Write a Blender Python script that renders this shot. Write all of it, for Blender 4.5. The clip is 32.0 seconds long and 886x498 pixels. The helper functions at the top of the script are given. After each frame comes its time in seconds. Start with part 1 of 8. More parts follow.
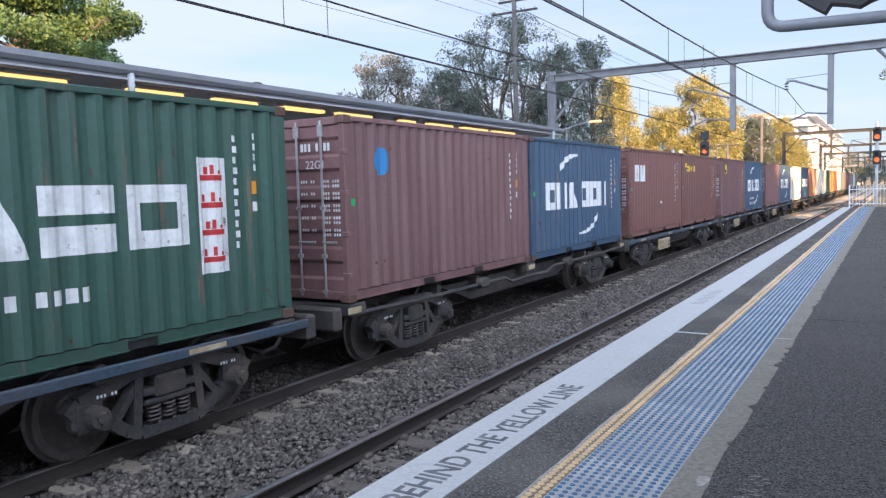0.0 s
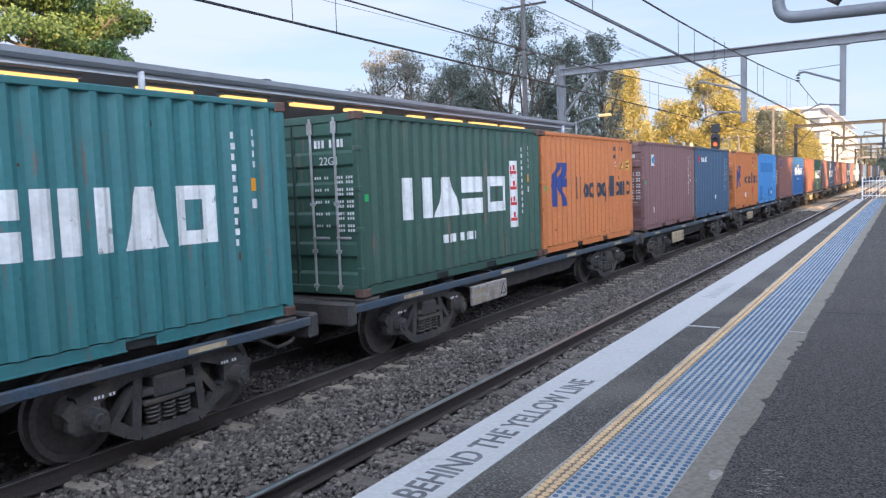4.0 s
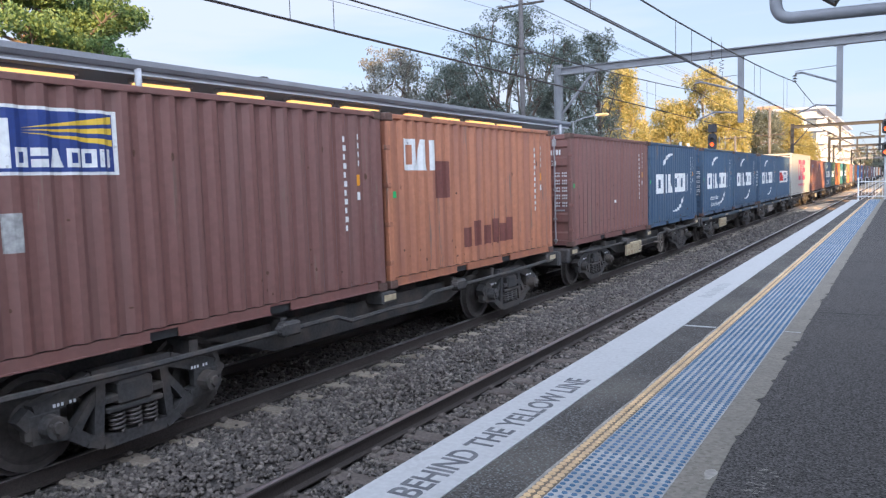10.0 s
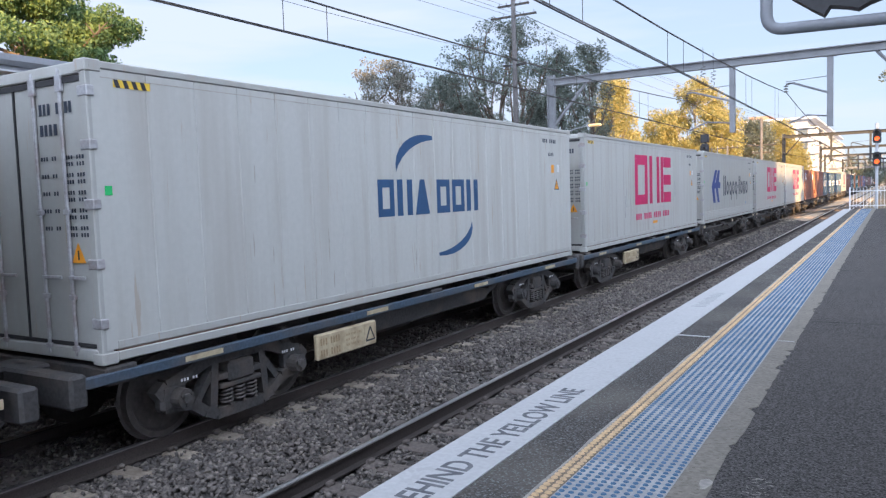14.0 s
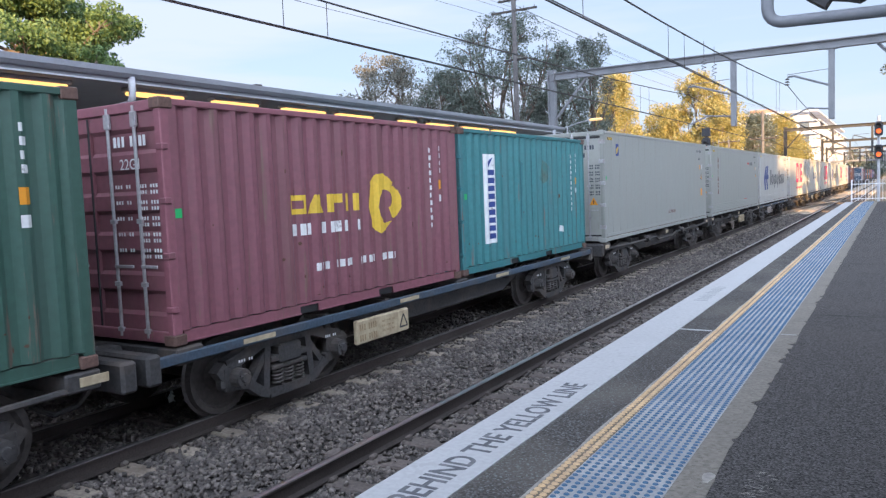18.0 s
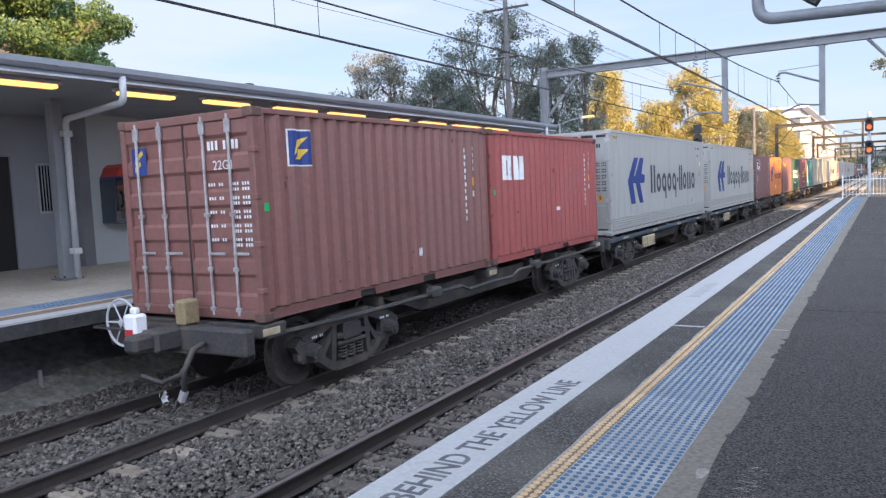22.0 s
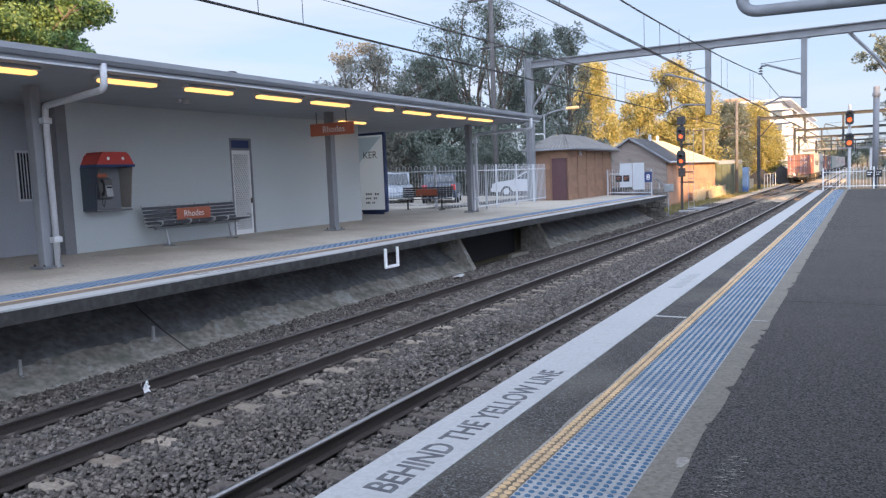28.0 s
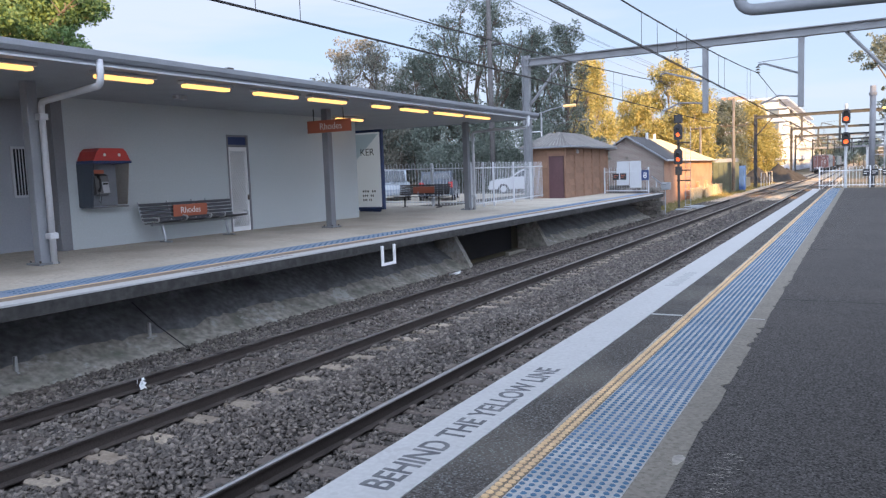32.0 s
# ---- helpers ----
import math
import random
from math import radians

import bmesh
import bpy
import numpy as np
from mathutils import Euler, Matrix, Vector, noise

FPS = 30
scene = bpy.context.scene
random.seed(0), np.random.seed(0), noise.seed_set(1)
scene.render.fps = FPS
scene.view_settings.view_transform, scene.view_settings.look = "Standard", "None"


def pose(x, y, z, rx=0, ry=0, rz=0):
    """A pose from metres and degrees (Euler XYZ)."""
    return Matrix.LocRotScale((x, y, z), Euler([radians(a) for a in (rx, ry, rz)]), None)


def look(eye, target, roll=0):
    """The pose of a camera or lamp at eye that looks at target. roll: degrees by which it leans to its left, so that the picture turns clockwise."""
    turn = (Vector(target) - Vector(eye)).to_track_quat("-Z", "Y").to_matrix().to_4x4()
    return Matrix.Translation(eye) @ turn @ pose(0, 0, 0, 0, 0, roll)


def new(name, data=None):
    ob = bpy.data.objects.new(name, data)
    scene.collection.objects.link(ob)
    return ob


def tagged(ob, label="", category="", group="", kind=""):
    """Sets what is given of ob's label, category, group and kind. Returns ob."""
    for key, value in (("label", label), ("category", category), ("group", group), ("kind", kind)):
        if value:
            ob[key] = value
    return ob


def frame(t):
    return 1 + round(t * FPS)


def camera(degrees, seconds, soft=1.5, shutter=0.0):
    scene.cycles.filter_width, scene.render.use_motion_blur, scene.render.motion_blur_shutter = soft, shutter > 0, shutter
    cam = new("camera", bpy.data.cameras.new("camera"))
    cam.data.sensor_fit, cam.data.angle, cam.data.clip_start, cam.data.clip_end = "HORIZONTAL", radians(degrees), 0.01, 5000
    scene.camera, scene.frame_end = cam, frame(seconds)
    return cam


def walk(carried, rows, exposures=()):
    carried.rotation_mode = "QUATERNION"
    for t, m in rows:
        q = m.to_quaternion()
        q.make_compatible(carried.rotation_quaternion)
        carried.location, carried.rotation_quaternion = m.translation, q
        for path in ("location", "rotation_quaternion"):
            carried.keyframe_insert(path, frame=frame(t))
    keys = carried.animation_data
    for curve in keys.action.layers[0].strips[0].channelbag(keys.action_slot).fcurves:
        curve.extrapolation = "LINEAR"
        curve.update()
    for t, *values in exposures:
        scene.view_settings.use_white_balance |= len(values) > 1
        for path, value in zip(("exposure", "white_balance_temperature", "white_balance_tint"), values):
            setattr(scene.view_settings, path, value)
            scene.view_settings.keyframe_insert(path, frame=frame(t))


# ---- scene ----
cam = camera(60.94, 32.0, soft=1.3, shutter=0.0)
EYE = (0.0, 0.0, 1.504)


def held(yaw, pitch, roll):
    """A hand-held pose: degrees to the left of the track's direction, upwards, and of lean."""
    return pose(*EYE, 0, 0, yaw) @ pose(0, 0, 0, 90 + pitch) @ pose(0, 0, 0, 0, 0, roll)


PATH = [
    (0.0, 30.90, -4.46, -1.60),
    (0.5, 31.16, -4.44, -1.70),
    (1.0, 31.46, -4.41, -1.83),
    (1.5, 31.72, -4.42, -1.93),
    (2.0, 31.92, -4.47, -2.11),
    (2.5, 31.91, -4.54, -2.08),
    (3.0, 31.85, -4.63, -2.07),
    (3.5, 31.77, -4.72, -2.08),
    (5.5, 31.43, -5.03, -1.97),
    (6.0, 31.35, -5.10, -1.91),
    (6.5, 31.29, -5.13, -1.68),
    (7.0, 31.28, -5.14, -1.45),
    (7.5, 31.25, -5.21, -1.58),
    (8.0, 31.32, -5.22, -1.69),
    (8.5, 31.33, -5.16, -1.82),
    (9.0, 31.36, -5.10, -1.78),
    (9.5, 31.40, -5.02, -1.79),
    (10.0, 31.43, -4.91, -1.79),
    (10.5, 31.48, -4.82, -1.89),
    (11.0, 31.44, -4.72, -1.96),
    (11.5, 31.36, -4.64, -2.02),
    (12.0, 31.28, -4.53, -2.12),
    (12.5, 31.07, -4.36, -2.10),
    (13.0, 30.99, -4.24, -2.14),
    (13.5, 30.96, -4.15, -2.10),
    (14.0, 30.94, -4.14, -1.92),
    (14.5, 30.93, -4.19, -1.93),
    (16.5, 30.97, -4.40, -2.33),
    (17.0, 31.01, -4.42, -2.46),
    (17.5, 31.03, -4.46, -2.37),
    (18.0, 31.07, -4.47, -2.29),
    (18.5, 31.07, -4.45, -2.36),
    (19.0, 31.01, -4.44, -2.47),
    (19.5, 30.93, -4.43, -2.55),
    (20.0, 30.86, -4.40, -2.63),
    (20.5, 30.79, -4.43, -2.60),
    (21.0, 30.73, -4.48, -2.64),
    (21.5, 30.66, -4.56, -2.67),
    (22.0, 30.56, -4.63, -2.64),
    (22.5, 30.48, -4.69, -2.38),
    (23.0, 30.36, -4.75, -2.05),
    (23.5, 30.24, -4.82, -2.00),
    (24.0, 30.10, -4.87, -2.09),
    (24.5, 29.96, -4.96, -2.07),
    (25.0, 29.82, -5.04, -2.04),
    (25.5, 29.69, -5.11, -2.04),
    (27.5, 29.41, -5.39, -2.22),
    (28.0, 29.37, -5.43, -2.31),
    (28.5, 29.32, -5.49, -2.36),
    (29.0, 29.29, -5.52, -2.49),
    (29.5, 29.27, -5.53, -2.64),
    (30.0, 29.25, -5.56, -2.63),
    (30.5, 29.23, -5.61, -2.28),
    (31.0, 29.22, -5.61, -1.96),
    (31.5, 29.18, -5.63, -1.98),
    (32.0, 29.14, -5.63, -2.12),
]
walk(cam, [(t, held(a, b, c)) for t, a, b, c in PATH], exposures=[(0.0, 1.79, 6350, 11), (21.5, 1.79, 6350, 11), (24.0, 1.73, 6350, 11), (32.0, 1.73, 6350, 11)])

# ---- light: a low sun beyond the towers, and a thinly clouded sky ----
SUN_WAY = Vector((-0.65, 0.76, -0.30)).normalized()
world = bpy.data.worlds.new("sky")
scene.world = world
world.use_nodes = True
wn, wl = world.node_tree.nodes, world.node_tree.links
sky = wn.new("ShaderNodeTexSky")
sky.sky_type, sky.sun_disc = "NISHITA", False
sky.sun_elevation = math.asin(-SUN_WAY.z)
sky.sun_rotation = math.atan2(-SUN_WAY.x, -SUN_WAY.y)
sky.air_density, sky.dust_density, sky.ozone_density = 1.0, 0.8, 4.0
coord = wn.new("ShaderNodeTexCoord")
stretch = wn.new("ShaderNodeMapping")
stretch.inputs["Scale"].default_value = (1.0, 1.0, 8.0)
cloud = wn.new("ShaderNodeTexNoise")
cloud.inputs["Scale"].default_value, cloud.inputs["Detail"].default_value = 2.6, 8.0
veil = wn.new("ShaderNodeValToRGB")
veil.color_ramp.elements[0].position, veil.color_ramp.elements[0].color = 0.40, (0.64, 0.64, 0.64, 1)
veil.color_ramp.elements[1].position, veil.color_ramp.elements[1].color = 0.62, (0.97, 0.97, 0.97, 1)
thin = wn.new("ShaderNodeMixRGB")
wl.new(coord.outputs["Generated"], stretch.inputs["Vector"])
wl.new(stretch.outputs["Vector"], cloud.inputs["Vector"])
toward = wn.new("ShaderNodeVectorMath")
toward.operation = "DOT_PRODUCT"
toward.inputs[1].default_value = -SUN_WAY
# sky brightened towards the sun, up to 4.9 times, to lift shaded sides
sunward_gain = wn.new("ShaderNodeMapRange")
sunward_gain.inputs["From Min"].default_value, sunward_gain.inputs["From Max"].default_value = 0.0, 0.9
sunward_gain.inputs["To Min"].default_value, sunward_gain.inputs["To Max"].default_value = 1.0, 4.9
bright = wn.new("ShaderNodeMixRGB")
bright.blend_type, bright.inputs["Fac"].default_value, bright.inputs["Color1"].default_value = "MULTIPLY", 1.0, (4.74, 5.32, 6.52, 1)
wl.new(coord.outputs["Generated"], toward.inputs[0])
wl.new(toward.outputs["Value"], sunward_gain.inputs["Value"])
wl.new(sunward_gain.outputs[0], bright.inputs["Color2"])
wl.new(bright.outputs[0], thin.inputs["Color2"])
wl.new(cloud.outputs["Fac"], veil.inputs["Fac"])
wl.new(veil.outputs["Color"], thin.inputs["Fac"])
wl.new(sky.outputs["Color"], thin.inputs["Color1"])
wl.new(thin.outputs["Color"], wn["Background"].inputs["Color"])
wn["Background"].inputs["Strength"].default_value = 0.05
sun = new("sun", bpy.data.lights.new("sun", "SUN"))
sun.data.energy, sun.data.angle, sun.data.color = 4.8, radians(0.5), (1.0, 0.60, 0.25)
sun.matrix_world = look((40, -40, 30), Vector((40, -40, 30)) + SUN_WAY)

# ---- materials ----
def rgb(c):
    return (c[0], c[1], c[2], 1.0)


def surface(name, colour, rough=0.6, metal=0.0, grain=40.0, vary=0.15, stain=1.5, dirt=0.2, dirt_colour=None, bump=0.1, streak=False, spec=0.5, random_tint=0.0, speck=None, wear=None):
    """A worn surface: fine grain and large stains over a base colour, with a little relief."""
    m = bpy.data.materials.new(name)
    m.use_nodes = True
    n, l = m.node_tree.nodes, m.node_tree.links
    b = n["Principled BSDF"]
    b.inputs["Roughness"].default_value, b.inputs["Metallic"].default_value = rough, metal
    b.inputs["Specular IOR Level"].default_value = spec
    tc = n.new("ShaderNodeTexCoord")
    fine = n.new("ShaderNodeTexNoise")
    fine.inputs["Scale"].default_value, fine.inputs["Detail"].default_value = grain, 4.0
    l.new(tc.outputs["Object"], fine.inputs["Vector"])
    big = n.new("ShaderNodeTexNoise")
    big.inputs["Scale"].default_value, big.inputs["Detail"].default_value = stain, 5.0
    source = tc.outputs["Object"]
    if streak:
        mp = n.new("ShaderNodeMapping")
        mp.inputs["Scale"].default_value = (3.0, 3.0, 0.22)
        l.new(source, mp.inputs["Vector"])
        source = mp.outputs["Vector"]
    info = n.new("ShaderNodeObjectInfo")
    shift = n.new("ShaderNodeVectorMath")
    shift.operation = "MULTIPLY_ADD"
    shift.inputs[1].default_value = (1, 1, 1)
    spread = n.new("ShaderNodeMath")
    spread.operation = "MULTIPLY"
    spread.inputs[1].default_value = 37.0
    l.new(info.outputs["Random"], spread.inputs[0])
    l.new(source, shift.inputs[0])
    l.new(spread.outputs[0], shift.inputs[2])
    l.new(shift.outputs[0], big.inputs["Vector"])
    grainy = n.new("ShaderNodeMixRGB")
    grainy.blend_type = "MULTIPLY"
    grainy.inputs["Fac"].default_value = 1.0
    grainy.inputs["Color1"].default_value = rgb(colour)
    spanned = n.new("ShaderNodeMapRange")
    spanned.inputs["From Min"].default_value, spanned.inputs["From Max"].default_value = 0.3, 0.7
    spanned.inputs["To Min"].default_value, spanned.inputs["To Max"].default_value = 1 - vary, 1 + vary
    l.new(fine.outputs["Fac"], spanned.inputs["Value"])
    l.new(spanned.outputs[0], grainy.inputs["Color2"])
    last = grainy.outputs[0]
    if random_tint:
        tint = n.new("ShaderNodeMapRange")
        tint.inputs["To Min"].default_value, tint.inputs["To Max"].default_value = 1 - random_tint, 1 + random_tint
        l.new(info.outputs["Random"], tint.inputs["Value"])
        tinted = n.new("ShaderNodeMixRGB")
        tinted.blend_type = "MULTIPLY"
        tinted.inputs["Fac"].default_value = 1.0
        l.new(last, tinted.inputs["Color1"])
        l.new(tint.outputs[0], tinted.inputs["Color2"])
        last = tinted.outputs[0]
    dirty = n.new("ShaderNodeMixRGB")
    dirty.inputs["Color2"].default_value = rgb(dirt_colour or [c * 0.45 for c in colour])
    ramp = n.new("ShaderNodeMapRange")
    ramp.inputs["From Min"].default_value, ramp.inputs["From Max"].default_value = 0.45, 0.75
    ramp.inputs["To Max"].default_value = dirt * 2
    l.new(big.outputs["Fac"], ramp.inputs["Value"])
    l.new(ramp.outputs[0], dirty.inputs["Fac"])
    l.new(last, dirty.inputs["Color1"])
    l.new(dirty.outputs[0], b.inputs["Base Color"])
    if speck:
        cells = n.new("ShaderNodeTexVoronoi")
        cells.inputs["Scale"].default_value = speck[0]
        l.new(tc.outputs["Object"], cells.inputs["Vector"])
        pick = n.new("ShaderNodeSeparateColor")
        l.new(cells.outputs["Color"], pick.inputs[0])
        some = n.new("ShaderNodeMapRange")
        some.inputs["From Min"].default_value, some.inputs["From Max"].default_value = 1 - speck[1], 1.0
        some.inputs["To Max"].default_value = 0.9
        l.new(pick.outputs[0], some.inputs["Value"])
        chip = n.new("ShaderNodeMixRGB")
        chip.inputs["Color2"].default_value = rgb(speck[2])
        l.new(some.outputs[0], chip.inputs["Fac"])
        l.new(dirty.outputs[0], chip.inputs["Color1"])
        l.new(chip.outputs[0], b.inputs["Base Color"])
    if wear:
        scratch = n.new("ShaderNodeTexNoise")
        scratch.inputs["Scale"].default_value, scratch.inputs["Detail"].default_value, scratch.inputs["Roughness"].default_value = wear[0], 8.0, 0.72
        l.new(shift.outputs[0], scratch.inputs["Vector"])
        bare = n.new("ShaderNodeMapRange")
        bare.inputs["From Min"].default_value, bare.inputs["From Max"].default_value = wear[1], wear[1] + 0.05
        bare.inputs["To Max"].default_value = 0.85
        l.new(scratch.outputs["Fac"], bare.inputs["Value"])
        worn_mix = n.new("ShaderNodeMixRGB")
        worn_mix.inputs["Color2"].default_value = rgb(wear[2])
        l.new(bare.outputs[0], worn_mix.inputs["Fac"])
        l.new(b.inputs["Base Color"].links[0].from_socket, worn_mix.inputs["Color1"])
        l.new(worn_mix.outputs[0], b.inputs["Base Color"])
    if bump:
        bp = n.new("ShaderNodeBump")
        bp.inputs["Strength"].default_value, bp.inputs["Distance"].default_value = bump, 0.01
        l.new(fine.outputs["Fac"], bp.inputs["Height"])
        l.new(bp.outputs[0], b.inputs["Normal"])
    return m


def glow(name, colour, strength):
    m = bpy.data.materials.new(name)
    m.use_nodes = True
    b = m.node_tree.nodes["Principled BSDF"]
    b.inputs["Base Color"].default_value = rgb(colour)
    b.inputs["Emission Color"].default_value = rgb(colour)
    b.inputs["Emission Strength"].default_value = strength
    return m


# ---- mesh kit ----
class Kit:
    """Collects vertices and faces of one mesh."""

    def __init__(self):
        self.v, self.f = [], []

    def add(self, verts, faces):
        k = len(self.v)
        self.v += [tuple(p) for p in verts]
        self.f += [tuple(i + k for i in f) for f in faces]
        return self

    def box(self, x0, x1, y0, y1, z0, z1):
        return self.add([(x0, y0, z0), (x1, y0, z0), (x1, y1, z0), (x0, y1, z0), (x0, y0, z1), (x1, y0, z1), (x1, y1, z1), (x0, y1, z1)],
                        [(3, 2, 1, 0), (4, 5, 6, 7), (0, 1, 5, 4), (1, 2, 6, 5), (2, 3, 7, 6), (3, 0, 4, 7)])

    def slab(self, x0, x1, y0, y1, z0, z1, c=0.01):
        """A box with chamfered edges."""
        lo, hi = (x0, y0, z0), (x1, y1, z1)
        v, at = [], {}
        for sx in (0, 1):
            for sy in (0, 1):
                for sz in (0, 1):
                    s = (sx, sy, sz)
                    for a in range(3):
                        p = []
                        for i in range(3):
                            e = (lo, hi)[s[i]][i]
                            p.append(e if i == a else e + (c if s[i] == 0 else -c))
                        at[s, a] = len(v)
                        v.append(p)
        f = []
        for a in range(3):
            b, d = (a + 1) % 3, (a + 2) % 3
            for s in (0, 1):
                q = []
                for sb, sd in ((0, 0), (1, 0), (1, 1), (0, 1)):
                    k = [0, 0, 0]
                    k[a], k[b], k[d] = s, sb, sd
                    q.append(at[tuple(k), a])
                f.append(tuple(q if s else q[::-1]))
            for sb in (0, 1):
                for sd in (0, 1):
                    k0, k1 = [0, 0, 0], [0, 0, 0]
                    k0[b] = k1[b] = sb
                    k0[d] = k1[d] = sd
                    k1[a] = 1
                    q = [at[tuple(k0), b], at[tuple(k1), b], at[tuple(k1), d], at[tuple(k0), d]]
                    f.append(tuple(q if sb != sd else q[::-1]))
        for sx in (0, 1):
            for sy in (0, 1):
                for sz in (0, 1):
                    q = [at[(sx, sy, sz), a] for a in range(3)]
                    f.append(tuple(q if (sx + sy + sz) % 2 else q[::-1]))
        return self.add(v, f)

    def rod(self, a, b, r, r2=None, n=8, caps=True):
        a, b = Vector(a), Vector(b)
        r2 = r if r2 is None else r2
        w = (b - a).normalized()
        u = w.orthogonal().normalized()
        t = w.cross(u)
        ring = [(math.cos(2 * math.pi * i / n), math.sin(2 * math.pi * i / n)) for i in range(n)]
        v = [a + (u * c + t * s) * r for c, s in ring] + [b + (u * c + t * s) * r2 for c, s in ring]
        f = [(i, (i + 1) % n, n + (i + 1) % n, n + i) for i in range(n)]
        if caps:
            f += [tuple(range(n))[::-1], tuple(range(n, 2 * n))]
        return self.add(v, f)

    def path(self, pts, r, n=8):
        """A round tube along points."""
        pts = [Vector(p) for p in pts]
        v, f, u = [], [], None
        for i, p in enumerate(pts):
            w = (pts[min(i + 1, len(pts) - 1)] - pts[max(i - 1, 0)]).normalized()
            u = w.orthogonal().normalized() if u is None else (u - w * u.dot(w)).normalized()
            t = w.cross(u)
            rr = r[i] if isinstance(r, (list, tuple)) else r
            v += [p + (u * math.cos(2 * math.pi * k / n) + t * math.sin(2 * math.pi * k / n)) * rr for k in range(n)]
        for i in range(len(pts) - 1):
            f += [(i * n + k, i * n + (k + 1) % n, (i + 1) * n + (k + 1) % n, (i + 1) * n + k) for k in range(n)]
        f += [tuple(range(n))[::-1], tuple(range((len(pts) - 1) * n, len(pts) * n))]
        return self.add(v, f)

    def prism(self, outline, axis, a, b):
        """An outline of 2D points, drawn out along an axis (0, 1 or 2) from a to b."""
        def at(p, h):
            return [(h, p[0], p[1]), (p[0], h, p[1]), (p[0], p[1], h)][axis]
        n = len(outline)
        v = [at(p, a) for p in outline] + [at(p, b) for p in outline]
        f = [(i, (i + 1) % n, n + (i + 1) % n, n + i) for i in range(n)] + [tuple(range(n))[::-1], tuple(range(n, 2 * n))]
        return self.add(v, f)

    def flat(self, pts):
        return self.add(pts, [tuple(range(len(pts)))])

    def mesh(self, name, smooth=False, fix=True):
        me = bpy.data.meshes.new(name)
        me.from_pydata(self.v, [], self.f)
        if fix:
            bm = bmesh.new()
            bm.from_mesh(me)
            bmesh.ops.recalc_face_normals(bm, faces=bm.faces)
            bm.to_mesh(me)
            bm.free()
        if smooth:
            me.polygons.foreach_set("use_smooth", [True] * len(me.polygons))
        me.update()
        return me


def part(name, shape, material, parent=None, label="", at=None, smooth=False):
    """One mesh object, alone or under a thing or part. shape: a Kit or a mesh to share."""
    me = shape.mesh(name, smooth) if isinstance(shape, Kit) else shape
    if not me.materials:
        me.materials.append(material)
    ob = new(name, me)
    if me.materials[0] != material:
        ob.material_slots[0].link = "OBJECT"
        ob.material_slots[0].material = material
    if parent:
        ob.parent = parent
    if at is not None:
        ob.matrix_basis = at
    if label:
        tagged(ob, label)
    return ob


def thing(name, label, category, group="", kind="", at=None):
    ob = new(name)
    ob.empty_display_size = 0.1
    if at is not None:
        ob.matrix_basis = at
    return tagged(ob, label, category, group, kind)


def letters(text, size, align="LEFT", squeeze=1.0, bold=0.0):
    """Flat writing as a mesh, in the xy plane."""
    cu = bpy.data.curves.new("writing", "FONT")
    cu.body, cu.size, cu.align_x, cu.extrude, cu.offset = text, size, align, 0.001, bold
    ob = new("writing", cu)
    bpy.context.view_layer.update()
    me = bpy.data.meshes.new_from_object(ob.evaluated_get(bpy.context.evaluated_depsgraph_get()))
    bpy.data.objects.remove(ob)
    if squeeze != 1.0:
        me.transform(Matrix.Diagonal((squeeze, 1, 1, 1)))
    return me

# ---- the surfaces ----
BALLAST = surface("ballast", (0.045, 0.041, 0.039), 0.95, grain=22, vary=0.45, stain=0.6, dirt=0.25, dirt_colour=(0.09, 0.075, 0.065), bump=0.9)
STONE = surface("ballast_stone", (0.16, 0.15, 0.145), 0.9, grain=9, vary=0.4, stain=0.5, dirt=0.35, dirt_colour=(0.13, 0.095, 0.075), bump=0.3)
EARTH = surface("dry_earth", (0.17, 0.13, 0.085), 0.95, grain=6, vary=0.35, stain=0.12, dirt=0.4, dirt_colour=(0.07, 0.085, 0.035), bump=0.6)
RAIL_RUST = surface("rail_rust", (0.046, 0.036, 0.032), 0.75, 0.2, grain=60, vary=0.3, dirt=0.3, bump=0.2)
RAIL_HEAD = surface("rail_head", (0.60, 0.59, 0.59), 0.34, 1.0, grain=30, vary=0.1, dirt=0.1, bump=0.02)
RAIL_DULL = surface("rail_head_dull", (0.34, 0.32, 0.31), 0.38, 0.9, grain=30, vary=0.15, dirt=0.2, bump=0.02)
YELLOW_BASE = surface("yellow_tile_base", (0.21, 0.165, 0.115), 0.85, grain=30, vary=0.25, stain=5, dirt=0.3, bump=0.2)
SLEEPER_DARK = surface("sleeper_brake_dust", (0.105, 0.088, 0.078), 0.95, grain=25, vary=0.3, stain=3, dirt=0.4, dirt_colour=(0.07, 0.058, 0.05), bump=0.4, random_tint=0.25)
SLEEPER = surface("sleeper_concrete", (0.25, 0.212, 0.17), 0.95, grain=25, vary=0.3, stain=3, dirt=0.4, dirt_colour=(0.11, 0.08, 0.06), bump=0.4, random_tint=0.25)
ASPHALT = surface("asphalt", (0.066, 0.062, 0.060), 0.95, grain=75, vary=0.9, stain=0.8, dirt=0.30, dirt_colour=(0.085, 0.078, 0.073), bump=0.9, spec=0.2, speck=(120, 0.20, (0.16, 0.155, 0.15)))
OLD_ASPHALT = surface("old_asphalt", (0.066, 0.060, 0.056), 0.95, grain=60, vary=0.6, stain=1.4, dirt=0.45, dirt_colour=(0.125, 0.115, 0.10), bump=0.6, spec=0.2, speck=(110, 0.25, (0.18, 0.195, 0.19)))
